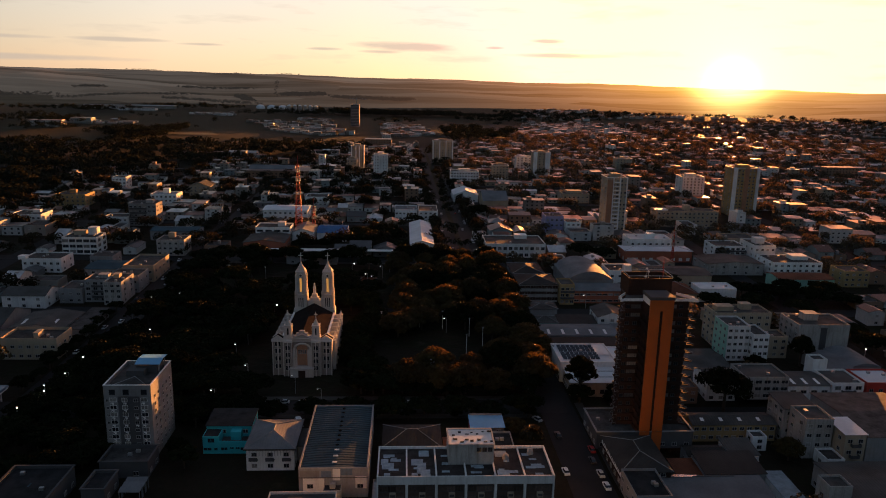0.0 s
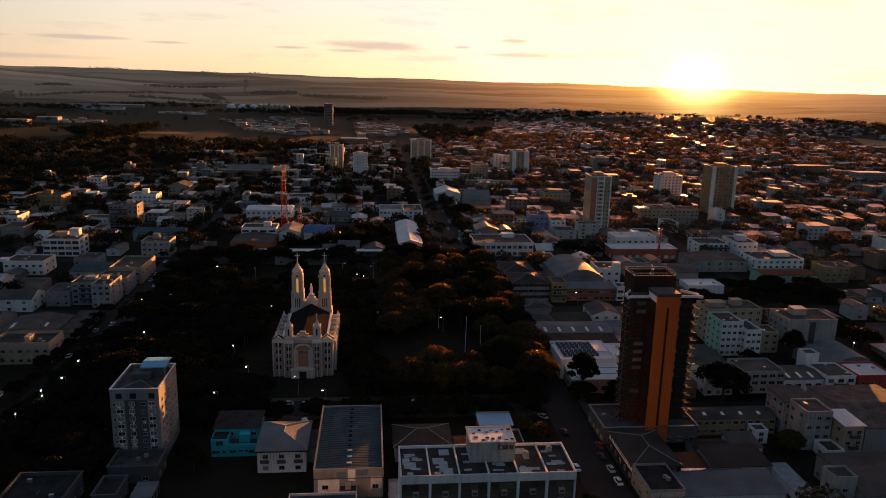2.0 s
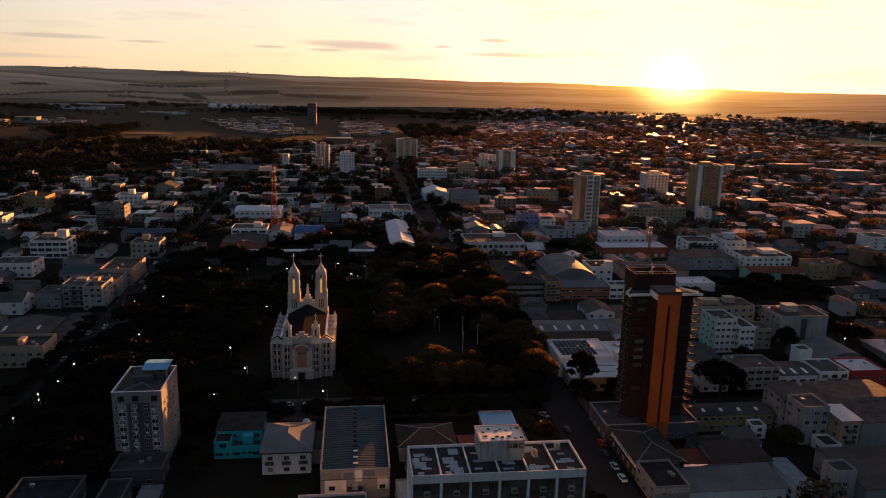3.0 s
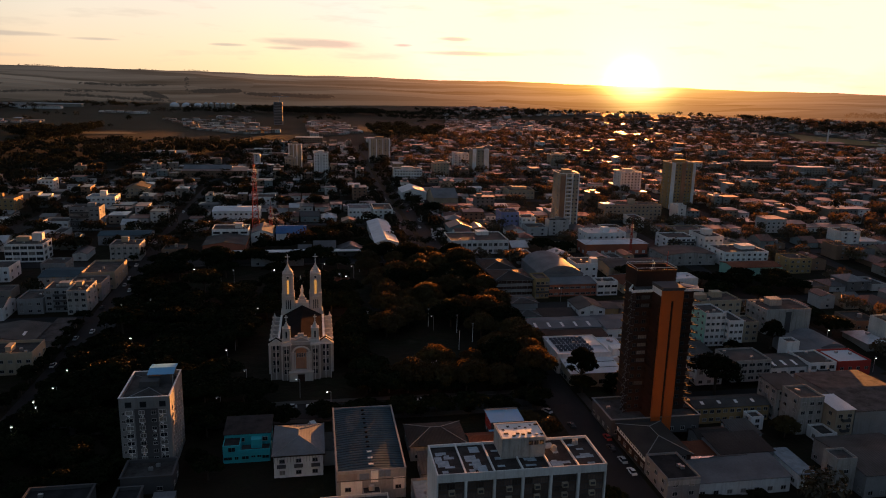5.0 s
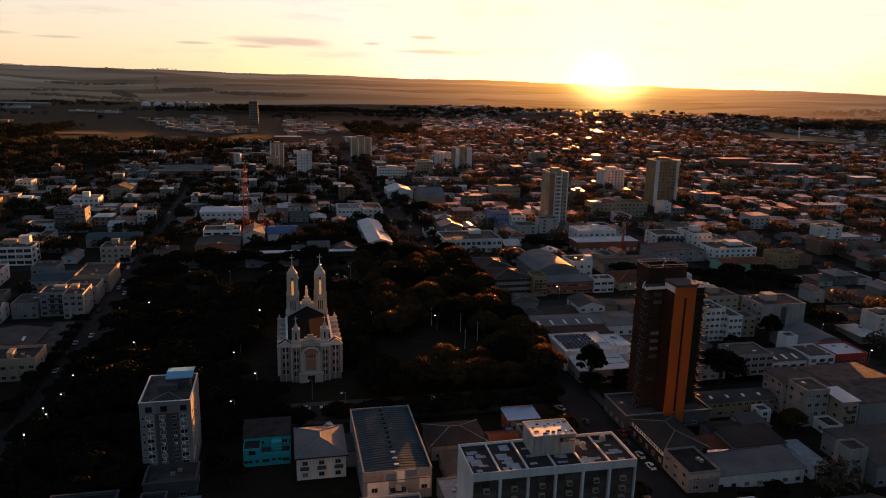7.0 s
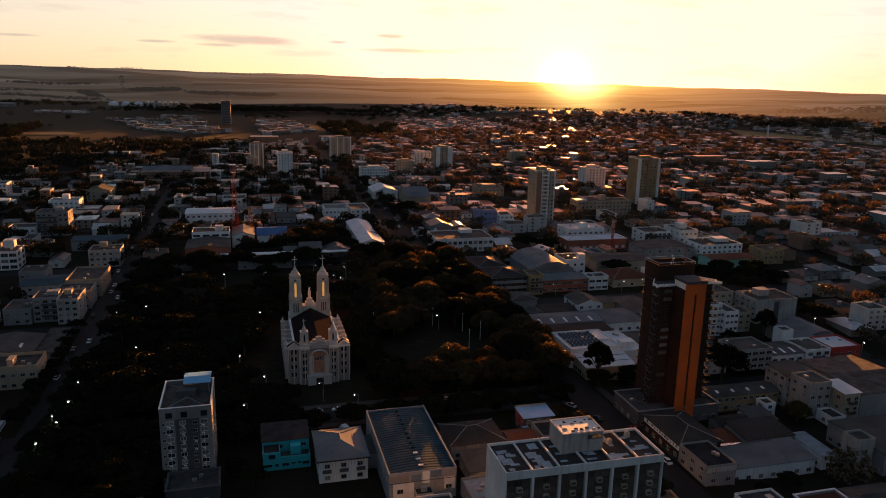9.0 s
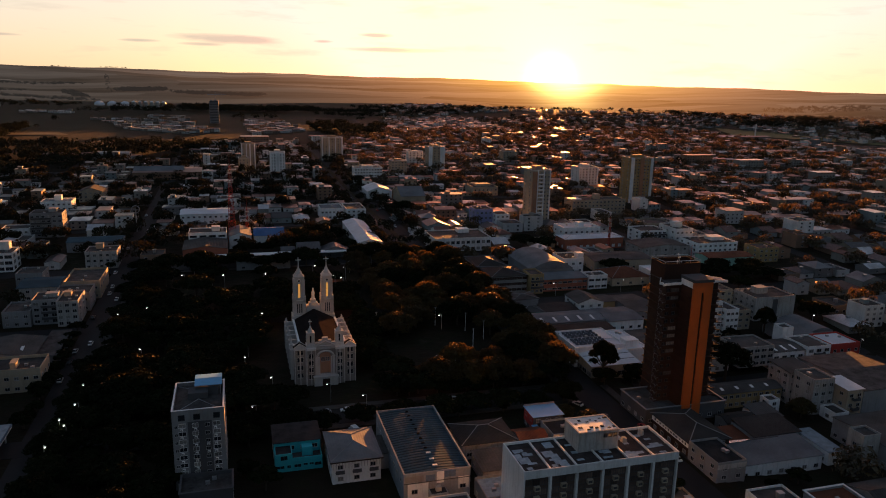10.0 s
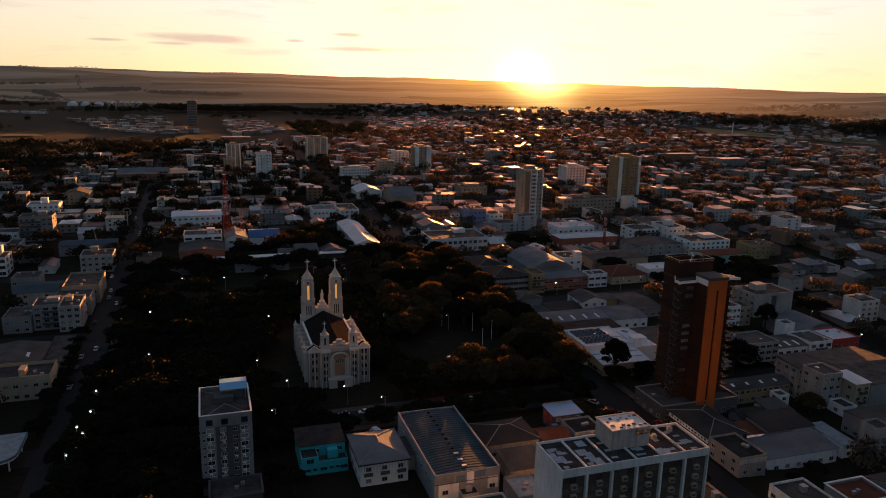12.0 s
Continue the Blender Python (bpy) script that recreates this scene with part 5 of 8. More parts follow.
for i in range(3):
    bm = bmesh.new()
    y = 187.0 + 2.6 * i
    poly(bm, [(-79.0, y, 3.1), (-73.0, y, 3.1), (-73.0, y + 2.2, 3.6), (-79.0, y + 2.2, 3.6)])
    poly(bm, [(-79.0, y, 3.0), (-79.0, y + 2.2, 3.5), (-73.0, y + 2.2, 3.5), (-73.0, y, 3.0)])
    for q in ((-78.8, y + 0.2), (-73.2, y + 0.2), (-78.8, y + 2.0), (-73.2, y + 2.0)):
        box(bm, q[0] - 0.1, q[0] + 0.1, q[1] - 0.1, q[1] + 0.1, 0, 3.2)
    shelter = thing("carport", 0, 0, 0, "low carport with pale sloping roof panels", "carport", "carports of the yard")
    part("canopy", bm, METAL, shelter)
B(-5.6, 12.2, 208, 222.5, 5.2, STAINED, "hip", DARKROOF, 1, 4, label="single-storey house with dark tiled hip roof", rise=2.4, **HOUSE)
B(-4.0, 8.0, 193.0, 204.0, 4.2, GREYW, "shed", FIBRE, 1, label="low grey outbuilding with sloping roof", **HOUSE)
B(-8.0, 1.0, 178.0, 189.0, 4.6, GREYW, "flat", PATCH, 1, label="small flat-roofed annex behind the hotel", **HOUSE)
B(25.0, 35.5, 207.5, 217.8, 4.6, GREYW, "flat", MEMBRANE, 1, 3, label="low shop with dark flat roof", **SHOP)
blue_shop = B(22.8, 33.6, 218.8, 227.0, 6.2, DGREY, "shed", SKYMETAL, 2, 3, label="corner shop with pale blue metal roof and red side wall", rise=0.3, **SHOP)
for name, q, m in (("red_side_panel", (-5.5, -5.36, -4.0, 4.0, 2.0, 5.9), REDP), ("low_canopy", (-6.2, -4.2, -8.2, -4.2, 3.4, 3.6), SKYMETAL), ("roof_frame", (-5.6, 5.6, 3.7, 3.9, 6.75, 7.3), GREYW)):
    bm = bmesh.new()
    box(bm, *q)
    part(name, bm, m, blue_shop)
B(13.5, 23.0, 206, 216, 4.0, GREYW, "gable", CLAY, 1, label="small house with brown tiled roof", **HOUSE)
# tower podium and the low roofs beside it
B(63.8, 96.0, 215.6, 233.0, 5.2, DGREY, "flat", DECK, 1, label="low podium with grey roof at the foot of the tower", trim=GREYW, base=0.0, **SHOP)
shops = B(65.2, 80.2, 192.0, 213.6, 5.6, BROWN, "hip", DARKROOF, 2, label="shop block with dark hipped roof and pale sign band", rise=2.6, **SHOP)
corner_shop = B(64.8, 75.0, 177.0, 191.6, 5.8, GREYW, "flat", MEMBRANE, 2, label="corner shop with black flat roof", **SHOP)
bm = bmesh.new()
box(bm, -7.75, -7.52, -10.6, 10.6, 3.7, 5.5)
band = part("sign_band", bm, WHITE, shops, "long pale sign band over the shopfronts")
rng_ = random.Random(8)
for i in range(12):
    bm = bmesh.new()
    y = -9.6 + i * 1.62
    box(bm, -7.79, -7.75, y, y + rng_.uniform(0.6, 1.3), 4.2, 4.2 + rng_.uniform(0.4, 0.8))
    part("sign_bar", bm, DGREY, band)
bm = bmesh.new()
box(bm, -5.0, 5.0, -7.5, -7.32, 4.4, 5.9)
part("sign_band", bm, STAINED, corner_shop)
big = B(76.1, 107.2, 180.6, 192.6, 5.0, WHITE, "shed", METAL, 1, 7, label="wide shop hall with shallow grey metal roof", rise=1.2, **WARE)
B(91.8, 110.4, 194.2, 206.0, 6.0, GREYW, "shed", DARKROOF, 1, label="dark-roofed store building in the town", rise=1.0, **WARE)
B(84.0, 91.4, 193.2, 205.0, 4.4, STAINED, "shed", CLAY, 1, label="narrow lean-to with brown roof", rise=0.6, **WARE)
B(110.6, 116.2, 181.6, 196.5, 4.8, WHITE, "shed", PATCH, 1, label="lean-to with pale blue-grey roof", rise=0.5, **WARE)
B(92.0, 104.0, 208.0, 215.0, 4.2, GREYW, "gable", DARKROOF, 1, label="low dark-roofed yard building", **HOUSE)
B(100.2, 129.6, 225.8, 235.0, 6.2, YELLOW, "gable", FIBRE, 2, 11, label="long yellow two-storey row with worn fibre-cement roof", lights=4, rise=1.2, **FLATS)
B(118.3, 123.2, 219.0, 224.0, 4.4, WHITE, "flat", DECK, 2, 1, label="small white block with flat roof", **HOUSE)
B(106.0, 115.5, 208.5, 218.0, 4.2, WHITE, "shed", FIBRE, 1, label="small white house with sloping roof", **HOUSE)
B(131.2, 142.6, 224.6, 236.0, 12.6, STAINED, "shed", FIBRE, 4, 3, label="stained grey four-storey flats with blank side wall", **FLATS)
B(132.8, 142.2, 213.8, 224.2, 13.4, STAINED, "flat", FIBRE, 4, 3, label="cream four-storey flats with small windows", **FLATS)
B(142.8, 149.8, 207.8, 219.0, 11.6, CREAM, "shed", WHITEMETAL, 3, 2, label="cream flats with pale metal roof and balconies", balcony=(-1.5, 1.5), rise=0.5, **FLATS)
B(136.4, 142.4, 205.6, 213.2, 3.4, WHITE, "flat", DECK, 1, 3, label="low white annex with balustrade roof", **HOUSE)
B(150.4, 178.0, 208.0, 242.0, 10.6, GREYW, "gable", DECK, 0, label="big grey hall with blank walls and fibre-cement roof", rise=1.0, **WARE)
B(120.3, 127.0, 178.2, 184.6, 10.4, STAINED, "flat", DECK, 2, 1, label="stained white flat-roofed block with rooftop room", **HOUSE)
B(127.3, 152.0, 174.0, 198.0, 7.4, GREYW, "gable", FIBRE, 1, label="grey shed with shallow ridged roof", rise=1.2, **WARE)
B(84.0, 98.0, 152.0, 163.0, 5.2, GREYW, "flat", CLAY, 1, label="low building with reddish flat roof", trim=TRIM, **SHOP)
B(100.0, 116.0, 148.0, 164.0, 5.0, GREYW, "gable", FIBRE, 1, label="low grey-roofed workshop in the town", **WARE)
# beyond the cross street
B(118.5, 130.0, 258.0, 272.0, 8.0, WHITE, "gable", FIBRE, 2, label="pale shop with grey roof behind a large tree", **SHOP)
B(131.0, 148.0, 253.0, 267.0, 8.4, STAINED, "flat", FIBRE, 3, 5, label="grey three-storey shop building with dark flat roof", base=0.0, win=(2.4, 1.3), **SHOP)
B(148.6, 165.2, 254.0, 268.0, 8.2, WHITE, "gable", FIBRE, 2, 4, label="white shop row with grey roof", lights=3, rise=0.9, win=(2.2, 1.2), **SHOP)
B(165.6, 178.0, 253.0, 267.0, 9.0, WHITE, "flat", FIBRE, 3, 3, label="white three-storey flats with recessed balconies", balcony=(-2.6, 2.6), win=(2.2, 1.4), **FLATS)
B(167.5, 173.5, 271.0, 277.0, 11.0, WHITE, "flat", DECK, 1, 1, label="white blank block with water tank", **HOUSE)
B(174.5, 185.0, 270.5, 292.0, 7.6, GREYW, "gable", METAL, 1, label="metal-roofed store in the town", rise=1.2, **WARE)
B(185.6, 198.0, 273.0, 294.0, 7.4, GREYW, "vault", METALY, 1, label="store with shallow arched metal roof", rise=1.6, **WARE)
B(180.6, 196.0, 255.0, 269.0, 8.2, REDP, "flat", WHITEMETAL, 2, 4, label="red-fronted shop with pale blue-white roof", **SHOP)
mintf = B(141.0, 151.0, 293.0, 307.0, 15.2, WHITE, "flat", DECK, 5, 4, label="white and mint five-storey flats", win=(1.4, 1.1), sides="se", **FLATS)
bm = bmesh.new()
box(bm, -5.04, -4.9, -6.98, 6.98, 0.0, 15.9)
side = part("painted_side", bm, MINT, mintf, "mint-painted side wall")
for f in range(5):
    for u in (-4.4, 0, 4.4):
        put_window(side, window_mesh(1.2, 1.1), "w", u, 1.0 + f * 3.04, 5.04, 7.0)
B(151.2, 158.2, 290.0, 304.0, 12.6, WHITE, "flat", DECK, 4, 3, label="white four-storey wing of flats", win=(1.4, 1.1), **FLATS)
B(142.0, 168.0, 308.5, 322.0, 15.6, CREAM, "flat", DECK, 5, 7, label="cream five-storey flats with rooftop tanks", tank=[(-7, 0, 8, 5, 2.2, CREAM), (4, 2, 5, 4, 2.6, CREAM)], **FLATS)
B(158.8, 170.0, 296.0, 306.0, 9.0, CREAM, "flat", DECK, 3, 3, label="cream block beside the white flats", **FLATS)
st = B(179.0, 202.8, 304.0, 321.0, 11.6, STAINED, "flat", DECK, 4, 2, label="weather-stained white block with blank end walls", sides="w", tank=[(-2, 2, 6.5, 5, 3.2, STAINED)], trim=None, **FLATS)
# flat dark grey strip on the wall face, in place of a recess
bm = bmesh.new()
box(bm, -1.6, 1.4, -8.56, -8.4, 0.5, 11.0)
part("dark_recess", bm, DGREY, st)
B(62.8, 98.0, 309.5, 325.0, 5.0, GREYW, "gable", METAL, 1, label="store with ribbed grey metal roof", lights=5, rise=1.0, **WARE)
solar = B(63.0, 86.0, 270.0, 291.0, 8.2, WHITE, "flat", WHITEMETAL, 1, 4, label="white commercial building with solar panels on its roof", win=(3.0, 1.6), **SHOP)
for i in range(6):
    for j in range(8):
        bm = bmesh.new()
        x, y = -9.4 + j * 1.9, -6.6 + i * 2.5 + (1.0 if i > 2 else 0.0)
        v = [(x, y, 8.5), (x + 1.7, y, 8.5), (x + 1.7, y + 1.5, 9.1), (x, y + 1.5, 9.1)]
        a, b = [bm.verts.new(q) for q in v], [bm.verts.new((q[0], q[1], q[2] - 0.08)) for q in v]
        bm.faces.new(a)
        bm.faces.new(b[::-1])
        for q in range(4):
            bm.faces.new((b[q], b[(q + 1) % 4], a[(q + 1) % 4], a[q]))
        part("solar_panel", bm, PANEL, solar)
wing = B(64.5, 86.0, 257.6, 269.8, 5.6, CREAM, "shed", WHITEMETAL, 1, 4, label="low front wing with banded white metal roof", rise=1.4, win=(3.4, 1.8), **SHOP)
for y in (-2.2, 2.4):
    bm = bmesh.new()
    box(bm, -10.6, 10.6, y, y + 0.35, 6.15 + 0.115 * y, 6.55 + 0.115 * y)
    part("roof_gutter", bm, DGREY, wing)
bm = bmesh.new()
box(bm, 5.4, 10.8, -2.0, 9.6, 8.3, 8.75)
part("roof_cover", bm, WHITEMETAL, solar)
B(86.4, 96.5, 268.0, 292.0, 8.8, WHITE, "flat", WHITEMETAL, 1, 2, label="white block with tall blank parapet", tank=[(-1, -6, 6, 5, 3.0, WHITE)], **SHOP)
B(63.5, 96.0, 293.0, 305.0, 5.0, BROWN, "shed", DARKROOF, 1, label="low dark-roofed store in the town", **WARE)
B(59.6 + 3, 76.0, 339.5, 351.0, 7.4, GREYW, "hip", DECK, 0, label="pale grey block with shallow dark roof", rise=1.0, **SHOP)
B(63.0, 74.0, 328.0, 337.5, 4.4, MINT, "hip", FIBRE, 1, label="green-walled house with grey hip roof", **HOUSE)
B(75.0, 93.0, 328.0, 338.0, 4.0, GREYW, "shed", DARKROOF, 1, label="low dark shed roof", **WARE)
B(94.0, 108.0, 330.0, 346.0, 6.4, WHITE, "gable_y", FIBRE, 2, 3, label="white two-storey house with grey roof", **HOUSE)
B(99.0, 117.0, 306.0, 326.0, 5.0, WHITE, "gable", METAL, 1, label="pale store with grey metal roof", rise=1.0, **WARE)
B(118.0, 134.0, 318.0, 346.0, 4.5, GREYW, "gable", FIBRE, 1, label="long low grey-roofed store", rise=1.2, **WARE)
B(110.0, 117.0, 334.0, 346.0, 5.0, YELLOW, "gable", FIBRE, 1, label="ochre-walled workshop in the town", rise=0.8, **WARE)
B(100.0, 137.0, 276.0, 300.0, 4.6, GREYW, "gable", FIBRE, 1, label="wide low grey-roofed depot behind the shops", rise=1.4, **WARE)
# the block with the vaulted hall
corner = B(62.2, 83.0, 372.0, 394.0, 9.6, STAINED, "hip", DARKROOF, 3, 7, label="brown and pale banded three-storey building with dark hip roof", rise=2.6, win=(2.7, 1.6), glass=BROWN, **SHOP)
for f in range(3):
    for q in ((-10.44, 10.44, -11.06, -10.98), (-10.46, -10.38, -10.96, 11.0)):
        bm = bmesh.new()
        box(bm, *q, 0.9 + 3.2 * f, 2.5 + 3.2 * f)
        part("window_band", bm, BROWN, corner, "dark brown window band")
B(62.0, 80.0, 396.0, 420.0, 8.6, GREYW, "hip", DARKROOF, 2, label="grey building with dark hipped roof", rise=2.4, **SHOP)
B(83.4, 91.0, 367.5, 380.0, 10.4, YELLOW, "flat", DECK, 3, 3, label="yellow three-storey building with balconies", balcony=(-3.6, 3.6), win=(1.6, 1.4), **SHOP)
B(91.4, 119.0, 370.0, 381.5, 6.8, BRICK, "shed", METAL, 2, 9, label="long low red-banded arcade building", rise=1.0, win=(2.4, 1.0), **SHOP)
B(90.5, 116.5, 384.0, 421.0, 8.6, GREYW, "vault", METALY, 1, label="sports hall with grey barrel-vaulted roof", rise=4.8, **WARE)
B(119.5, 131.4, 369.5, 378.0, 7.4, WHITE, "flat", DECK, 2, 3, label="white block with dark window bands", win=(3.0, 1.2), **SHOP)
B(118.5, 132.0, 401.0, 417.0, 8.6, WHITE, "flat", DECK, 2, 3, label="white building with a square stair tower", tank=[(4.5, -5.5, 4.0, 4.5, 3.4, WHITE)], **SHOP)
B(161.8, 182.0, 373.5, 387.0, 6.6, WHITE, "flat", WHITEMETAL, 1, 3, label="white commercial hall with bright flat roof", **SHOP)
B(136.0, 160.0, 372.0, 392.0, 5.0, CREAM, "hip", CLAY, 1, label="low house with brown hipped roof", **HOUSE)
B(140.0, 180.0, 402.0, 424.0, 6.2, CREAM, "gable", FIBRE, 1, 8, label="long hall with grey roof and bright ridge", rise=1.4, **WARE)
B(216.0, 249.0, 393.5, 409.0, 6.8, MINT, "gable", CLAY, 0, label="green-walled hall with brown roof", rise=1.2, **WARE)
B(225.0, 256.0, 419.0, 441.0, 9.0, WHITE, "flat", DECK, 3, 8, label="white three-storey block with stepped roof", tank=[(6, 2, 10, 8, 2.4, WHITE)], **FLATS)
B(186.0, 222.0, 424.0, 446.0, 7.0, STAINED, "gable_y", FIBRE, 2, label="long old building with stained roof", rise=1.6, **SHOP)
B(259.0, 274.5, 401.0, 416.0, 9.0, YELLOW, "flat", DECK, 3, 4, label="yellow-cream three-storey flats in the town", **FLATS)
B(143.6, 187.6, 452.0, 467.5, 7.6, BRICK, "hip", WHITEMETAL, 1, 9, label="brick school with bright white roof and arched windows", rise=1.4, win=(2.2, 2.0), glass=TRIM, name="school", category="school")
B(154.0, 183.0, 477.0, 494.5, 8.6, WHITE, "flat", WHITEMETAL, 2, 7, label="white two-storey building with bright roof edge", tank=[(2, 0, 5, 5, 3.0, WHITE)], **SHOP)
B(54.0, 93.0, 460.5, 488.0, 8.6, WHITE, "flat", DECK, 2, 11, label="white arcaded building with big windows", win=(2.2, 1.9), tank=[(6, 8, 8, 7, 2.4, WHITE)], **SHOP)
B(206.0, 227.0, 460.0, 478.0, 8.6, WHITE, "flat", DECK, 3, 6, label="white building with continuous balconies", balcony=(-10.3, 10.3), win=(2.2, 1.2), **FLATS)
B(228.0, 242.0, 450.0, 472.0, 11.6, WHITE, "flat", DECK, 3, 4, label="white block with rooftop water tank", tank=[(0, 0, 6, 6, 3.6, WHITE)], **FLATS)
B(224.0, 245.5, 481.0, 500.0, 8.6, CREAM, "flat", DECK, 3, 6, label="cream three-storey block in the town", **FLATS)
# the station and the streets behind the square
B(-103.0, -77.0, 464.0, 491.0, 7.6, BRICK, "gable_y", FIBRE, 1, 8, label="red brick market hall with dark ridged roof", rise=2.0, win=(2.2, 3.0), glass=BRICK, **WARE)
B(-101.0, -77.5, 494.0, 510.0, 10.4, WHITE, "flat", DECK, 3, 4, label="white three-storey block with long windows", win=(4.2, 1.3), tank=[(5, 0, 5, 5, 3.0, WHITE)], **FLATS)
B(-76.0, -62.0, 493.0, 520.0, 8.0, WHITE, "gable_y", METAL, 2, label="white hall with pale metal roof", **WARE)
B(-60.0, -40.0, 500.0, 528.0, 6.2, WHITE, "gable", BLUEMETAL, 1, label="hall with bright blue metal roof", rise=2.4, **WARE)
B(4.6, 20.0, 466.5, 540.0, 7.0, WHITE, "gable_y", WHITEMETAL, 1, label="long shed with pale metal roof", rise=2.4, **WARE)
B(-72.0, -41.0, 441.0, 450.5, 4.4, GREYW, "flat", DECK, 1, label="low station building with grey flat roof", name="station_building", category="station")
can = thing("station_canopy", -43.5, 458.5, G(-43.5, 458.5), "long low pale station canopy on posts", "canopy")
bm = bmesh.new()
box(bm, -51, 51, -3.0, 3.0, 4.4, 4.9)
part("roof", bm, TRIM, can)
bm = bmesh.new()
box(bm, -0.2, 0.2, -0.2, 0.2, -0.6, 4.4)
post = mesh_of("post", bm, GREYW)
for i in range(18):
    part("post", post, None, can).location = (-49.5 + i * 5.8, 0, 0)
# west side of the avenue
B(-151.8, -142.8, 363.5, 381.5, 11.4, STAINED, "flat", DECK, 4, 3, label="stained white four-storey corner flats with dark windows", win=(1.6, 1.3), tank=[(-1.5, 3, 3, 4, 2.0, CREAM)], **FLATS)
B(-163.0, -152.0, 368.0, 381.5, 11.2, GREYW, "flat", DECK, 4, 3, label="grey four-storey flats with dark recessed balconies", win=(2.0, 1.3), balcony=(-1.5, 5.4), tank=[(2, 1, 5, 4, 1.8, STAINED)], **FLATS)
B(-175.0, -163.4, 366.0, 382.0, 7.0, GREYW, "flat", DECK, 2, 3, label="low grey wing beside the flats", **FLATS)
B(-157.5, -141.4, 384.0, 400.0, 8.6, GREYW, "flat", DECK, 2, 4, label="stained grey two-storey row along the avenue", **SHOP)
B(-156.5, -139.6, 403.0, 430.5, 8.4, CREAM, "flat", DECK, 2, 4, label="long pale two-storey block with walled roof terrace", parapet=1.2, **SHOP)
B(-178.0, -159.0, 404.0, 424.0, 7.0, STAINED, "gable", BLUEGREY, 2, label="stained white house with blue-grey roof", rise=1.2, **HOUSE)
B(-220.0, -198.0, 420.0, 436.5, 7.6, WHITE, "flat", DECK, 2, 6, label="white two-storey block with dark flat roof", tank=[(-11.0, -6, 4.0, 4, 1.8, WHITE)], **FLATS)
B(-215.0, -193.5, 460.0, 475.5, 10.4, WHITE, "flat", DECK, 3, 5, label="white three-storey building with gridded front", win=(3.6, 1.8), tank=[(4, 6, 5.5, 5, 4.6, WHITE), (-4, 5, 7, 5, 2.6, CREAM)], **FLATS)
B(-156.0, -138.8, 458.5, 474.0, 9.6, STAINED, "flat", DECK, 3, 5, label="stained pale three-storey corner building", tank=[(-2, 4, 4, 4, 3, CREAM)], **FLATS)
B(-184.0, -171.0, 426.0, 440.0, 7.6, GREYW, "flat", DECK, 2, 4, label="grey two-storey house with flat roof", **HOUSE)
B(-166.0, -143.2, 293.0, 307.5, 8.0, CREAM, "flat", DECK, 2, 7, label="cream two-storey building with walled roof terrace", parapet=1.3, tank=[(1.5, -1, 2.0, 5, 2.2, CREAM)], **SHOP)
B(-200.0, -172.0, 292.0, 312.0, 6.0, GREYW, "gable", FIBRE, 1, label="low grey-roofed building in the town", **SHOP)
B(-174.0, -150.6, 315.0, 338.0, 5.6, GREYW, "gable_y", FIBRE, 1, label="low hall with grey metal roof", lights=3, rise=1.8, **WARE)
B(-150.2, -142.8, 316.0, 346.0, 4.8, GREYW, "shed", DECK, 1, label="narrow grey shop front with dark roof", rise=0.4, **SHOP)
B(-199.0, -178.0, 357.5, 373.0, 6.6, WHITE, "gable", FIBRE, 2, label="white house with dark roof", **HOUSE)
B(-206.0, -179.0, 318.0, 345.0, 5.0, GREYW, "gable", FIBRE, 1, label="low grey hall with dark corrugated roof", **WARE)
station = thing("fuel_station", -150.5, 246.0, 0.0, "fuel station with blue-grey roof and rounded white-edged fascia", "fuel station")
OCC.append((-160, -141, 234, 258))
edge = [(-9.0, 9.0), (-9.0, -9.0), (2.0, -9.0)] + [(2.0 + 5.0 * math.sin(a * 0.3142), -4.0 - 5.0 * math.cos(a * 0.3142)) for a in range(1, 6)] + [(7.0, 9.0)]
for name, k_, z0, z1, m in (("canopy", 1.0, 4.2, 4.7, TRIM), ("fascia", 1.02, 4.7, 5.4, FADEDBLUE), ("roof", 0.98, 5.4, 5.5, PATCH)):
    bm = bmesh.new()
    prism(bm, [(x * k_, y * k_) for x, y in edge], z0, z1)
    part(name, bm, m, station)
bm = bmesh.new()
box(bm, -8.8, 1.0, 0.0, 8.8, -1, 4.2)
part("shop_room", bm, DGREY, station)
for x, y in ((-6.0, -6.5), (4.5, -5.0), (5.5, 6.5)):
    bm = bmesh.new()
    box(bm, x - 0.2, x + 0.2, y - 0.2, y + 0.2, -1, 4.2)
    part("column", bm, TRIM, station)
B(-173.5, -141.5, 499.0, 515.5, 6.4, GREYW, "gable", BLUEGREY, 1, label="long hall with dull blue roof", rise=1.4, **WARE)
B(-204.0, -184.0, 545.0, 560.0, 16.0, GREYW, "flat", DECK, 5, 6, label="five-storey flats with banded balconies", balcony=(-9.0, 3.0), win=(1.8, 1.2), tank=[(3, 2, 5, 5, 2.4, STAINED)], **FLATS)
B(-216.0, -194.0, 628.0, 645.0, 10.0, WHITE, "flat", PATCH, 3, 6, label="white terraced flats with pale blue roof", tank=[(0, 2, 5, 5, 4.0, WHITE)], **FLATS)
B(-293.0, -268.0, 622.0, 642.0, 9.6, YELLOW, "flat", DECK, 3, 6, label="ochre three-storey flats in the town", tank=[(-2, 3, 5, 4, 3, YELLOW)], **FLATS)
B(-289.0, -267.0, 543.0, 562.0, 7.6, WHITE, "flat", DECK, 2, 6, label="white two-storey building with roof terrace", tank=[(3, 3, 5, 4, 2, WHITE)], **HOUSE)
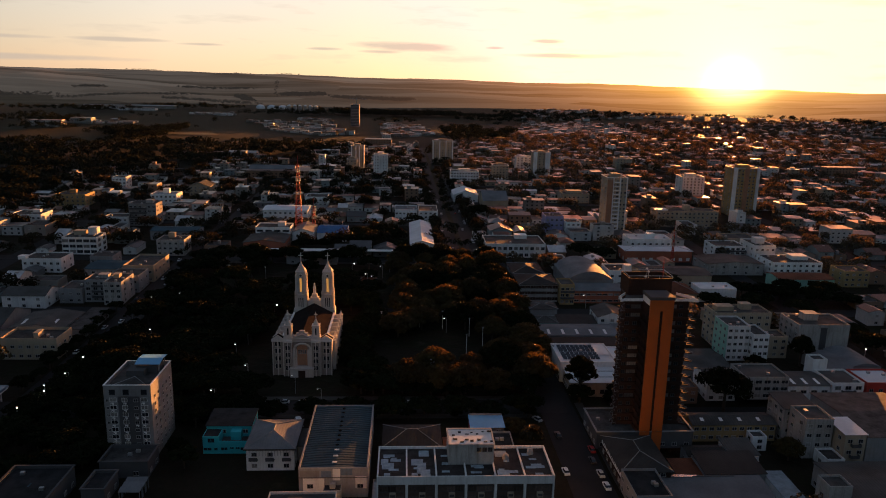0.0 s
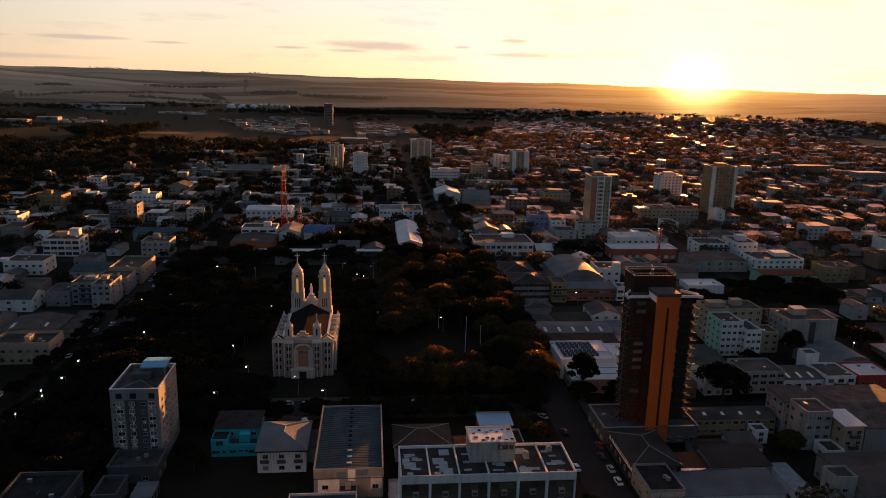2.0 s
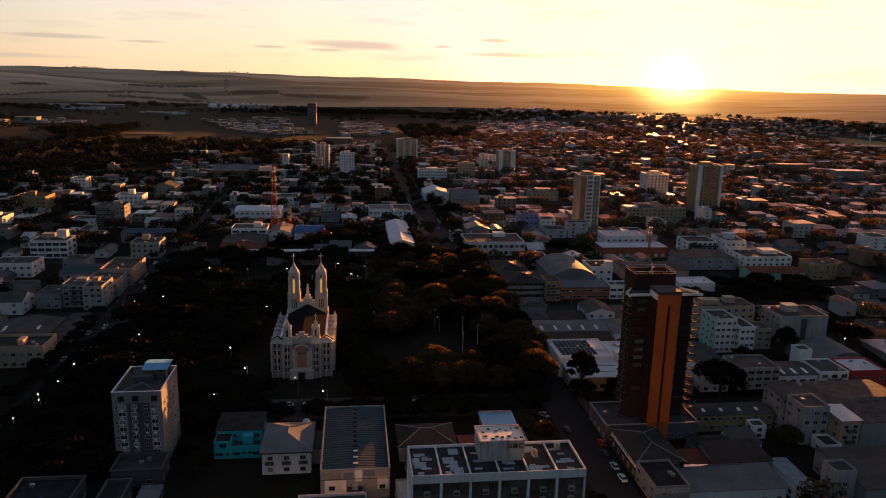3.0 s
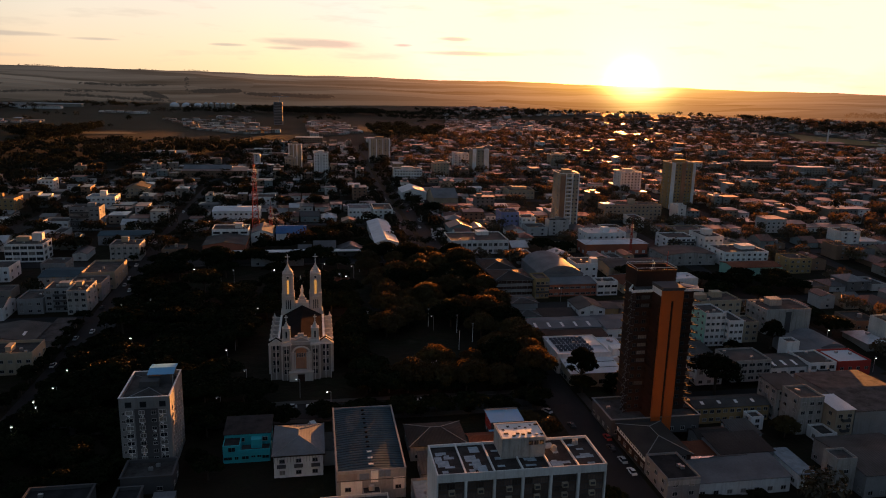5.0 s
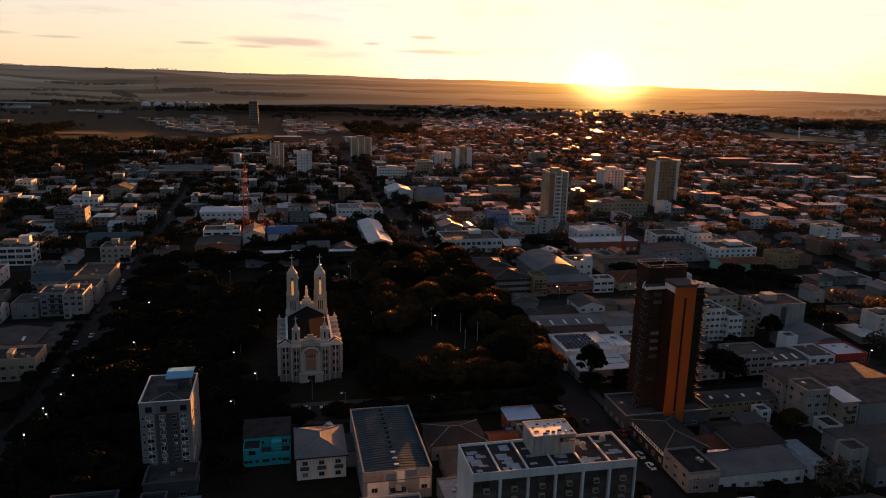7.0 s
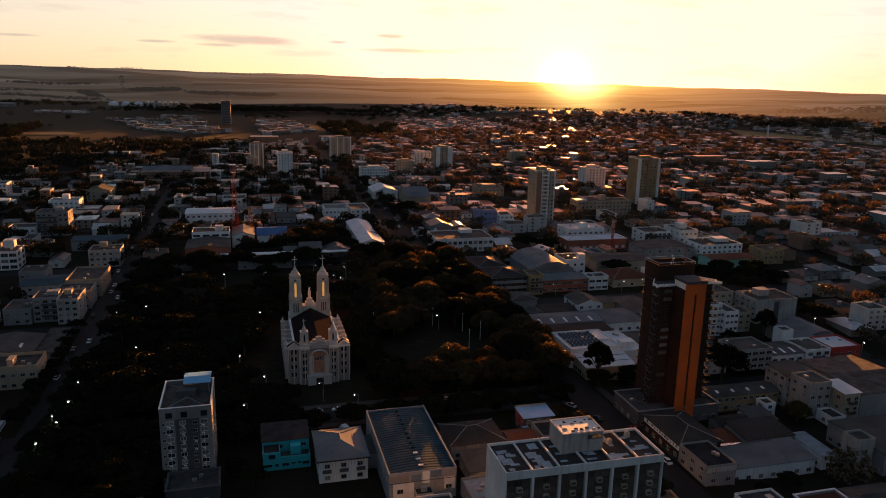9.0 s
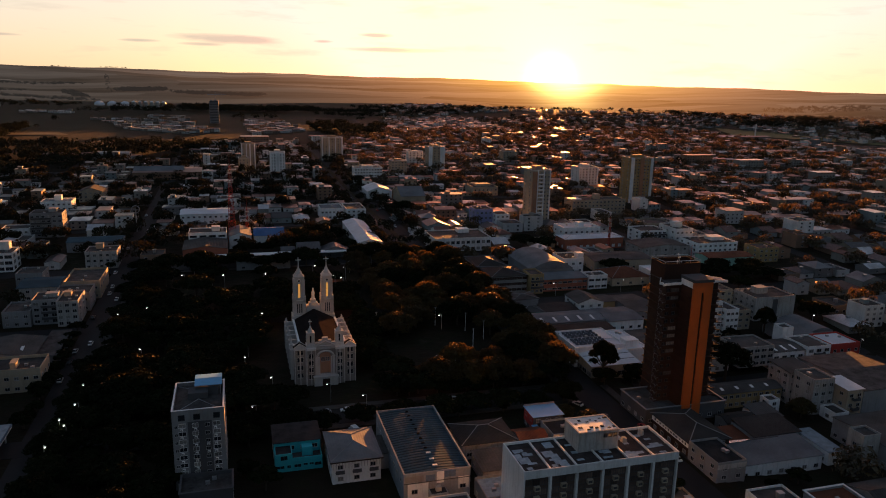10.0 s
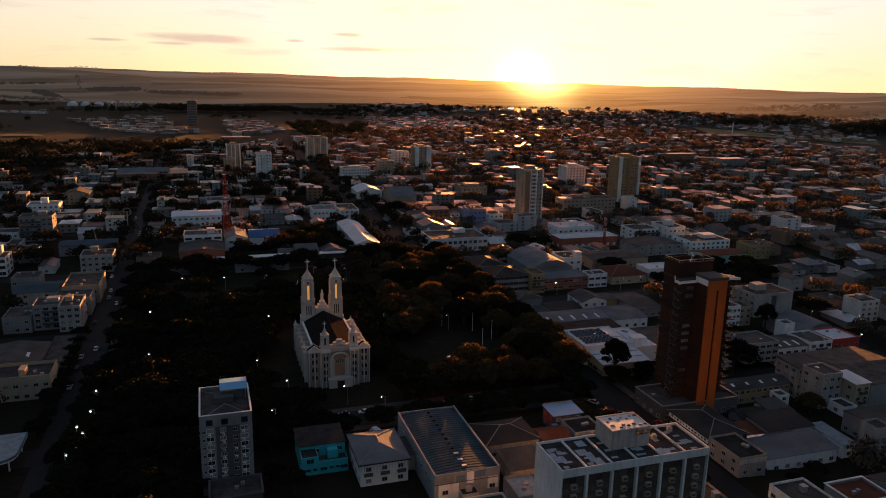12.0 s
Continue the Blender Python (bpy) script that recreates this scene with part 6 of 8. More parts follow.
B(-284.0, -271.0, 722.0, 738.0, 10.0, WHITE, "flat", DECK, 3, 4, label="white three-storey block in the town", **FLATS)
B(-221.0, -204.0, 541.0, 556.0, 6.8, WHITE, "flat", DECK, 2, 5, label="white two-storey house with small windows", **HOUSE)
B(-199.0, -180.0, 683.0, 704.0, 9.0, CREAM, "gable_y", FIBRE, 3, 5, label="cream three-storey block with grey roof", **FLATS)
B(-170.0, -121.0, 804.0, 834.0, 6.8, WHITE, "gable", METAL, 1, label="large hall with pale roof", **WARE)
B(-111.0, -76.0, 574.0, 598.0, 7.8, WHITE, "gable", WHITEMETAL, 2, 9, label="long white building with bright roof", rise=1.4, **SHOP)
B(-86.0, -67.0, 636.0, 656.0, 7.8, WHITE, "flat", DECK, 2, 5, label="white two-storey block in the town", **SHOP)
B(-7.0, 11.0, 578.0, 600.0, 8.0, WHITE, "flat", METAL, 2, 6, label="white two-storey shop building", **SHOP)
B(12.0, 27.0, 568.0, 596.0, 9.0, WHITE, "flat", DECK, 3, 4, label="white three-storey shop building", **SHOP)
B(70.0, 92.0, 632.0, 668.0, 7.6, CREAM, "gable", METAL, 1, label="cream hall with bright roof", **WARE)
B(46.0, 69.0, 667.0, 698.0, 6.8, WHITE, "gable_y", WHITEMETAL, 1, label="white hall along the boulevard", **WARE)
B(149.0, 174.0, 669.0, 694.0, 8.0, CREAM, "flat", DECK, 2, 6, label="cream two-storey block with stepped roof", tank=[(0, 0, 14, 10, 2.2, CREAM)], **SHOP)
B(107.0, 121.0, 536.0, 552.0, 12.0, LILAC, "flat", DECK, 3, 4, label="lilac-painted block of flats", **FLATS)
B(121.4, 132.5, 529.0, 543.0, 9.0, WHITE, "flat", DECK, 3, 3, label="white three-storey block with square windows", **FLATS)
B(202.0, 252.0, 563.0, 579.0, 12.0, CREAM, "flat", DECK, 4, 14, label="long cream four-storey flats", tank=[(2, 2, 5, 5, 4.0, CREAM), (-20, 0, 10, 8, 1.0, WHITEMETAL)], **FLATS)


def high_rise(x0, x1, y0, h, d, wall, cols, label, pilaster=None, crown=3.0):
    """A residential high-rise with projecting piers and a rooftop plant room."""
    ob = building(x0, x1, y0, y0 + d, h, wall, "flat", DECK, max(3, round(h / 3.0)), cols, "", label, "high_rise", "high-rise", (1.4, 1.2), TRIM,
                  [(0, 1, (x1 - x0) * 0.4, d * 0.45, crown, wall)])
    hw, hd = (x1 - x0) / 2, d / 2
    for x0_, x1_ in pilaster or ():
        bm = bmesh.new()
        box(bm, x0_, x1_, -hd - 0.9, -hd + 0.2, -1, h + 1.2)
        part("pier", bm, WHITE, ob)
    return ob


slim = high_rise(151.5, 166.5, 532.0, 42.0, 18.0, CREAM, 5, "slender cream tower with a rust-brown strip and stacked balconies", [(1.6, 2.4), (-3.4, -2.8), (6.7, 7.5)])
bm = bmesh.new()
box(bm, -7.5, -3.6, -9.5, -8.9, 0, 41.5)
part("facade_strip", bm, RUST, slim, "rust-brown facade strip")
for i in range(13):
    bm = bmesh.new()
    box(bm, -2.7, 1.5, -10.2, -9.0, 3.0 + 3.0 * i, 3.25 + 3.0 * i)
    box(bm, -2.7, 1.5, -10.2, -10.05, 3.25 + 3.0 * i, 4.1 + 3.0 * i)
    part("balcony", bm, TRIM, slim)
high_rise(269.5, 291.5, 690.0, 22.5, 18.0, WHITE, 6, "white block tower with stepped top", [(-11.0, -9.4), (-0.5, 0.5), (9.4, 11.0)])
ochre = high_rise(284.0, 307.0, 613.0, 41.0, 18.0, YELLOW, 7, "tall ochre tower with broad white corner piers", [(-11.5, -8.2), (9.0, 11.5)])
bm = bmesh.new()
box(bm, -1.6, 2.2, -9.6, -8.9, 0, 42.2)
part("facade_strip", bm, RUST, ochre, "dark rust-brown facade strip")
high_rise(-62.5, -47.0, 868.0, 28.0, 14.0, CREAM, 4, "brown and white striped tower", [(-7.7, -6.5), (-2.6, -1.4), (1.4, 2.6), (6.5, 7.7)])
high_rise(-66.0, -54.5, 846.0, 15.0, 14.0, CREAM, 3, "cream mid-rise at the foot of the striped tower")
high_rise(-33.5, -18.0, 808.0, 25.5, 16.0, WHITE, 5, "white tower with grey corner strips", [(-7.7, -6.2), (-1.0, 1.0), (6.2, 7.7)])
high_rise(36.5, 63.0, 941.0, 28.0, 14.0, CREAM, 7, "broad slab tower with dark window columns", [(-13.2, -11.6), (-4.5, -3.5), (3.5, 4.5), (11.6, 13.2)])
high_rise(49.0, 78.5, 761.0, 15.0, 16.0, WHITE, 10, "white hotel slab with gridded windows", None, 2.4)
high_rise(100.0, 118.0, 817.0, 14.5, 16.0, CREAM, 5, "cream mid-rise flats with plain front", None, 2.4)
high_rise(139.0, 158.0, 899.0, 15.0, 14.0, WHITE, 4, "white mid-rise flats with dark bands", [(-0.6, 0.6)], 1.0)
high_rise(150.5, 170.0, 843.0, 27.0, 20.0, CREAM, 4, "cream tower with blank side piers", [(-9.8, -5.5), (4.0, 9.8)], 2.0)
high_rise(266.0, 286.0, 902.0, 14.0, 16.0, CREAM, 5, "cream mid-rise block in the distance", None, 2.0)


# ---- trees ----
def leaf_quads(rng, lobes, n, size):
    """Small leaf clumps, each a bent pair of quads, over the surface of a set of lobes."""
    c = np.array([q[:3] for q in lobes])
    r = np.array([q[3:6] for q in lobes])
    area = (r[:, 0] * r[:, 1] + r[:, 0] * r[:, 2] * 2) ** 1.0
    pick = rng.choice(len(lobes), n, p=area / area.sum())
    d = rng.normal(size=(n, 3))
    d[:, 2] = np.abs(d[:, 2]) - 0.35 * rng.random(n)
    d /= np.linalg.norm(d, axis=1)[:, None]
    p = c[pick] + d * r[pick] * rng.uniform(0.72, 1.08, (n, 1))
    nrm = d + rng.normal(size=(n, 3)) * 0.32
    nrm /= np.linalg.norm(nrm, axis=1)[:, None]
    u = np.cross(nrm, rng.normal(size=(n, 3)))
    u /= np.linalg.norm(u, axis=1)[:, None]
    v = np.cross(nrm, u)
    s = size * rng.uniform(0.6, 1.3, (n, 1))
    bend = nrm * s * 0.25
    pts = np.stack([p - u * s, p - v * s * 0.6 + bend, p + u * s, p + v * s * 0.6 + bend], 1).reshape(-1, 3)
    idx = np.arange(n)[:, None] * 4
    return pts, np.concatenate([idx + [[0, 1, 2]], idx + [[0, 2, 3]]])


def tree_meshes(seed, spread, height, clump, n, size, leaf, dome=False):
    rng = np.random.default_rng(seed)
    bm = bmesh.new()
    fork = height * 0.38
    prism(bm, ring(7, 0.035 * height), -0.6, fork, 0, ring(7, 0.024 * height))
    lobes = []
    for i in range(clump):
        a, q = 2.4 * i + rng.uniform(-0.4, 0.4), math.sqrt((i + 0.4) / clump) * 0.78
        x, y = spread * q * math.cos(a), spread * q * math.sin(a)
        z = height * (0.86 - 0.28 * q * q) + rng.uniform(-0.06, 0.06) * height
        rad = spread * rng.uniform(0.3, 0.44)
        if dome:
            z, rad = height * (0.95 - 0.62 * q * q) + rng.uniform(-0.03, 0.03) * height, spread * rng.uniform(0.22, 0.3)
        lobes.append((x, y, z - rad * 0.4, rad, rad, rad * (0.85 if dome else 0.62)))
        beam(bm, (0, 0, fork - 0.3), (x * 0.8, y * 0.8, z - rad * 0.55), 0.009 * height, 0, 5)
    trunk = mesh_of("trunk", bm, BARK)
    pts, tris = leaf_quads(rng, lobes, n, size)
    pts2, tris2 = leaf_quads(rng, [(a, b, c - 0.12 * r, r * 0.8, q * 0.8, w * 0.75) for a, b, c, r, q, w in lobes], n // 2, size * 1.6)
    me = bpy.data.meshes.new("crown")
    me.from_pydata(np.concatenate([pts, pts2]).tolist(), [], np.concatenate([tris, tris2 + len(pts)]).tolist())
    me.materials.append(leaf)
    return trunk, me


SPECIES = {
    "broad": [tree_meshes(10 + i, 7.5 + i * 0.5, 11.0 + i * 0.6, 15, 1150, 0.7, LEAF) for i in range(4)],
    "round": [tree_meshes(30 + i, 3.6 + 0.5 * i, 7.0 + i, 8, 620, 0.5, LEAF) for i in range(3)],
    "olive": [tree_meshes(40 + i, 6.5 + i, 10.0 + i, 13, 1200, 0.6, LEAFLIT) for i in range(2)],
    # two of the three domes wear the sun-warmed leaf colour
    "dome": [tree_meshes(60 + i, 9.0 + i * 0.8, 12.5 + i * 0.7, 30, 1900, 0.55, (LEAFLIT, LEAFLIT, LEAF)[i], True) for i in range(3)],
    "umbrella": [tree_meshes(70 + i, 8.2, 17.0, 14, 1700, 0.5, LEAF) for i in range(1)],
    "tall": [tree_meshes(80 + i, 5.2, 15.0, 26, 1700, 0.45, LEAF, True) for i in range(1)],
    "russet": [tree_meshes(50, 6.0, 8.5, 12, 1200, 0.55, LEAFRED)],
}
WORDS = {"broad": "dark green spreading shade tree in the square", "round": "dark round-crowned street tree between the houses",
         "olive": "olive-brown spreading tree, warm last light put into its colour", "dome": "large dome-crowned tree of the square", "umbrella": "tall umbrella-crowned tree with bare forked limbs", "tall": "tall dense dark tree beside the street", "russet": "russet flame tree in bloom"}
PLANTED = 0


def tree(x, y, sort="broad", scale=1.0, rng=random):
    global PLANTED
    PLANTED += 1
    trunk, crown = rng.choice(SPECIES[sort])
    ob = thing("tree", x, y, G(x, y), WORDS[sort], "tree", {"broad": "trees of the square", "dome": "trees of the square", "olive": "trees of the square"}.get(sort, "town trees"))
    ob.rotation_euler = (0, 0, rng.uniform(0, 6.28))
    ob.scale = (scale, scale, scale * (rng.uniform(0.85, 1.0) if sort in ("dome", "umbrella", "tall") else rng.uniform(0.68, 0.88)))
    part("trunk", trunk, None, ob)
    part("crown", crown, None, ob)
    return ob


LAMPS = [(-125.0, 262.5), (-125.5, 245), (-60.4, 271), (-67.2, 247), (-84.5, 399), (20.6, 325.5), (31.1, 274.7), (-129.4, 233.5), (-110, 308.6), (-128.9, 252), (-29.2, 246.9), (-70, 293.6), (-127, 333.7), (-126.2, 354.6),
             (-58, 408), (-30, 418), (-8, 425), (-20, 398), (8, 440), (28, 428), (-95, 430), (96, 362), (136, 362), (150, 362), (45, 452), (202, 290), (204, 262),
             (-106.7, 434.4), (-78.6, 408.1), (-62.5, 343.5), (-99.2, 411.9), (-16.2, 392.8), (-12.1, 412.9), (-68.5, 310.0), (-40.3, 259.2), (-112.0, 362.0)]
rng = random.Random(21)
spots = []
for gx in range(-121, 48, 13):
    for gy in range(261, 446, 13):
        x, y = gx + rng.uniform(-4, 4), gy + rng.uniform(-4, 4)
        if -60 < x < -20 and 262 < y < 345:
            continue
        if -10 < x < 36 and 276 < y < 312 and rng.random() < 0.9:
            continue
        if -105 < x < -5 and 400 < y < 442 and rng.random() < 0.55:
            continue
        if x < -6 and not any(abs(x - a) < 5.5 and b - 11 < y < b + 3 for a, b in LAMPS):
            spots.append((x, y))
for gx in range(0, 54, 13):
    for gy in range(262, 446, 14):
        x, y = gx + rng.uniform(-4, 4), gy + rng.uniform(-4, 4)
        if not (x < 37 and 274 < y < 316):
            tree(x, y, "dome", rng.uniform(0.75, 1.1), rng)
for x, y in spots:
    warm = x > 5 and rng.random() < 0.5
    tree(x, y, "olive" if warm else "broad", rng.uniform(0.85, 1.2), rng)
for x, y, sort, s in [(30, 449, "russet", 1.0), (46, 436, "russet", 0.9), (44, 405, "russet", 1.0), (121.5, 249.0, "umbrella", 1.22), (67.2, 253.5, "tall", 1.25), (66.6, 250.5, "round", 1.5), (83.7, 254.0, "round", 1.6), (80.6, 253.0, "round", 1.1),
                      (127.5, 212.5, "dome", 0.62), (150, 283, "round", 1.3), (172, 288, "tall", 1.05), (-14, 262, "olive", 1.0), (-8, 270, "olive", 0.9), (-30, 505, "broad", 1.1), (-22, 490, "broad", 1.2), (-8, 500, "broad", 1.1), (-16, 515, "broad", 1.2), (-32, 486, "broad", 1.0),
                      (-2, 478, "broad", 1.0), (-5, 520, "russet", 1.0), (-55, 475, "broad", 0.9), (-66, 476, "broad", 0.9), (62, 590, "broad", 1.1), (38, 227, "olive", 0.6), (116, 460, "broad", 1.0), (130, 455, "broad", 1.0),
                      (150, 395, "broad", 1.0), (165, 365, "broad", 0.9), (172, 352, "broad", 1.0), (188, 362, "broad", 1.1), (198, 372, "broad", 1.1), (190, 384, "broad", 1.0), (208, 376, "broad", 1.1), (222, 366, "broad", 1.1), (233, 378, "broad", 1.0), (216, 385, "broad", 1.0), (205, 350, "broad", 1.0), (180, 340, "broad", 0.9), (240, 366, "broad", 1.0),
                      (205, 330, "broad", 0.9), (214, 320, "broad", 0.9), (212, 300, "broad", 1.0)]:
    tree(x, y, sort, s, rng)
    OCC.append((x - 3, x + 3, y - 3, y + 3))


# a dark grove beside the apartment block and street trees in front of the near houses
for gx in range(-126, -94, 10):
    for gy in range(203, 246, 11):
        tree(gx + rng.uniform(-3, 3), gy + rng.uniform(-3, 3), "broad", rng.uniform(0.6, 0.85), rng)
for i in range(9):
    tree(-130 + i * 8.6 + rng.uniform(-2, 2), 240.5 + rng.uniform(-1, 1), "broad", rng.uniform(0.72, 0.9), rng)
for i in range(18):
    tree(-128.6 + rng.uniform(-1, 1), 162 + i * 8.4, "broad", rng.uniform(0.6, 0.8), rng)
for i in range(9):
    tree(-141.4 + rng.uniform(-0.6, 0.6), 262 + i * 11.3, "round", rng.uniform(0.85, 1.15), rng)
for x, y in ((-94, 226), (-92, 214), (-70, 232), (-66, 205), (-71, 214), (-88, 221), (-54, 240), (-32, 240.5), (-18, 240), (-4, 240), (8, 240.5), (20, 239), (31, 238), (44, 240)):
    tree(x, y, "broad" if y > 237 else "round", rng.uniform(0.72, 0.86) if y > 237 else rng.uniform(1.0, 1.3), rng)
for x in (-86, -74, -60, -47, -12, 4, 18, 46):
    tree(x + rng.uniform(-2, 2), 237.5 + rng.uniform(-1, 1), "broad" if x < 0 else "round", rng.uniform(0.6, 0.75), rng)


# ---- the rest of the town ----
OCC += [(890, 1010, 1130, 1430), (950, 1130, 1010, 1270)]


def reach(x, y):
    """How far the town spreads from the viewer's side, by bearing."""
    return float(np.interp(math.degrees(math.atan2(x, y)), [-45, -30, -20, -10, 0, 7, 12, 20, 30, 42, 50, 60], [500, 700, 900, 1020, 1150, 1300, 1900, 2110, 2110, 1500, 1150, 900]))


def cleared(x, y):
    """The open ground of the new estates and of the field at the town's edge."""
    return any(a < x < b and c < y < d for a, b, c, d in ((-400, -70, 1130, 1790), (-80, 75, 1090, 1690), (220, 490, 1400, 1810), (860, 1135, 900, 1400)))


def free(x0, x1, y0, y1):
    return all(x1 < a or x0 > b or y1 < c or y0 > d for a, b, c, d in OCC)


class Bulk:
    """Many small houses joined into one mesh."""

    def __init__(self):
        self.p, self.f, self.m = [], [], []

    def quad(self, pts, mi):
        n = len(self.p)
        self.p += pts
        self.f.append(tuple(range(n, n + len(pts))))
        self.m.append(mi)

    def shape(self, pts, faces, mi):
        n = len(self.p)
        self.p += pts
        self.f += [tuple(n + i for i in q) for q in faces]
        self.m += [mi] * len(faces)

    def house(self, x0, x1, y0, y1, h, sort, rise):
        z = G((x0 + x1) / 2, y0)
        c = [(x0, y0), (x1, y0), (x1, y1), (x0, y1)]
        self.shape([(*p, z - 2) for p in c] + [(*p, z + h) for p in c], [(0, 1, 5, 4), (1, 2, 6, 5), (2, 3, 7, 6), (3, 0, 4, 7), (4, 5, 6, 7)], 0)
        e, t = 0.4, z + h + 0.05
        a = [(x0 - e, y0 - e, t), (x1 + e, y0 - e, t), (x1 + e, y1 + e, t), (x0 - e, y1 + e, t)]
        xm, ym = (x0 + x1) / 2, (y0 + y1) / 2
        low = [(p[0], p[1], p[2] - 0.2) for p in a]
        rim = [(4, 5, 1, 0), (5, 6, 2, 1), (6, 7, 3, 2), (7, 4, 0, 3)]
        if sort == "flat":
            self.shape(a + low, [(0, 1, 2, 3)] + rim, 1)
        elif sort == "hip":
            q = min(x1 - x0, y1 - y0) / 2
            if x1 - x0 > y1 - y0:
                self.shape(a + low + [(x0 + q, ym, t + rise), (x1 - q, ym, t + rise)], [(0, 1, 9, 8), (1, 2, 9), (2, 3, 8, 9), (3, 0, 8)] + rim, 1)
            else:
                self.shape(a + low + [(xm, y0 + q, t + rise), (xm, y1 - q, t + rise)], [(0, 1, 8), (1, 2, 9, 8), (2, 3, 9), (3, 0, 8, 9)] + rim, 1)
        else:
            self.shape(a + low + [(x0 - e, ym, t + rise), (x1 + e, ym, t + rise)], [(0, 1, 9, 8), (2, 3, 8, 9), (1, 2, 9), (3, 0, 8)] + rim, 1)
        n = max(1, int((x1 - x0) / 4))
        for f in range(max(1, round(h / 3.2))):
            for i in range(n):
                x, zz = x0 + (x1 - x0) * (i + 0.5) / n, z + 1.0 + 3.0 * f
                if zz + 1.2 < z + h:
                    self.quad([(x - 0.7, y0 - 0.04, zz), (x + 0.7, y0 - 0.04, zz), (x + 0.7, y0 - 0.04, zz + 1.2), (x - 0.7, y0 - 0.04, zz + 1.2)], 2)

    def done(self, name, label, category, walls=None):
        me = bpy.data.meshes.new(name)
        me.from_pydata(self.p, [], self.f)
        for m in (walls or WALLSTUFF, ROOFSTUFF, GLASS):
            me.materials.append(m)
        me.polygons.foreach_set("material_index", self.m)
        tagged(new(name, me), label, category, kind="stuff")


far_town, HOUSES, lots, plots = Bulk(), 0, [], []
for bx in range(len(XS) - 1):
    for by in range(len(YS) - 1):
        x0, x1, y0, y1 = XS[bx] + 7.5, XS[bx + 1] - 7.5, YS[by] + 7.5, YS[by + 1] - 7.5
        if XS[bx] == -135 and YS[by] in (247, 355):
            continue
        if XS[bx] == 58 and YS[by] >= 452:
            x0 = 52
        mid_r, mid_az = math.hypot((x0 + x1) / 2, (y0 + y1) / 2), math.degrees(math.atan2((x0 + x1) / 2, (y0 + y1) / 2))
        if mid_r > reach((x0 + x1) / 2, (y0 + y1) / 2) or not -46 < mid_az < 62 or (mid_r < 190):
            continue
        cols = []
        if x1 - x0 > 120:
            m = 36 if y0 > 450 else (x0 + x1) / 2
            cols = [(x0, m - 14), (m + 14, x1)] if y0 > 450 else [(x0, m - 4), (m + 4, x1)]
        else:
            cols = [(x0, x1)]
        for cx0, cx1 in cols:
            for row in (0, 1):
                ya, yb = (y0, (y0 + y1) / 2 - 2) if row == 0 else ((y0 + y1) / 2 + 2, y1)
                x = cx0
                while x < cx1 - 8:
                    w = rng.uniform(9, 19) if ya < 640 else rng.uniform(8, 15)
                    lots.append((x + 0.8, min(x + w, cx1) - 0.8, ya, yb))
                    x += w
lots.sort(key=lambda q: math.hypot(q[0], q[2]))
for x0, x1, ya, yb in lots:
    r = math.hypot(x0, ya)
    dens = 0.92 if r < 640 else 0.84
    for back in (False, True):
        dep = rng.uniform(10, 19) if ya < 640 else rng.uniform(8, 15)
        dep = min(dep, (yb - ya) / 2 - 1.2)
        hy0 = ya + rng.uniform(0, 2.5) if not back else yb - dep - rng.uniform(0, 2.5)
        hy1 = hy0 + dep
        u = rng.random()
        xa, xb = x0, x1
        if back and x1 - x0 > 11 and rng.random() < 0.6:
            xa, xb = (x0, x1 - rng.uniform(2, 5)) if rng.random() < 0.5 else (x0 + rng.uniform(2, 5), x1)
        if u < dens * (0.72 if back else 1.0) and xb - xa > 6 and free(xa, xb, hy0, hy1):
            tall = rng.random()
            h = rng.uniform(3.0, 4.4) if tall < (0.58 if ya < 640 else 0.72) else rng.uniform(5.6, 7.2) if tall < 0.94 else rng.uniform(9, 12.5)
            sort = "flat" if h > 8 or rng.random() < 0.34 else rng.choice(("hip", "gable", "gable"))
            if HOUSES < 290:
                HOUSES += 1
                B(xa, xb, hy0, hy1, h, None, "gable_y" if sort == "gable" and rng.random() < 0.5 else sort, None, None, None, "swe" if r < 330 else "s", occ=False,
                  label="plain town house with " + {"flat": "flat weathered roof", "hip": "hipped roof", "gable": "ridged roof"}[sort] + (" on several floors" if h > 8 else ""), group="town houses",
                  tank=[(rng.uniform(-2, 2), 1.0, 3.2, 3.2, 2.0, WALLMIX)] if h > 8 else [(rng.uniform(-2, 2), rng.uniform(-2, 2), 1.6, 1.6, 1.9 if sort == 'flat' else 2.6, STEEL)] if rng.random() < 0.35 else None, **HOUSE)
            else:
                far_town.house(xa, xb, hy0, hy1, h, sort, rng.uniform(0.5, 1.3))
                if h > 8 and rng.random() < 0.5:
                    far_town.house(xa + 2, xa + 6, hy0 + 3, hy0 + 7, h + 2.2, "flat", 0)
        elif u >= dens and free(xa, xb, hy0, hy1):
            plots.append(((x0 + x1) / 2, (hy0 + hy1) / 2))
    for _ in range(2):
        if rng.random() < 0.62:
            plots.append((rng.uniform(x0, x1), (ya + yb) / 2 + rng.uniform(-3, 3)))
far_town.done("far_houses", "dense pale town houses with metal and tiled roofs", "houses")

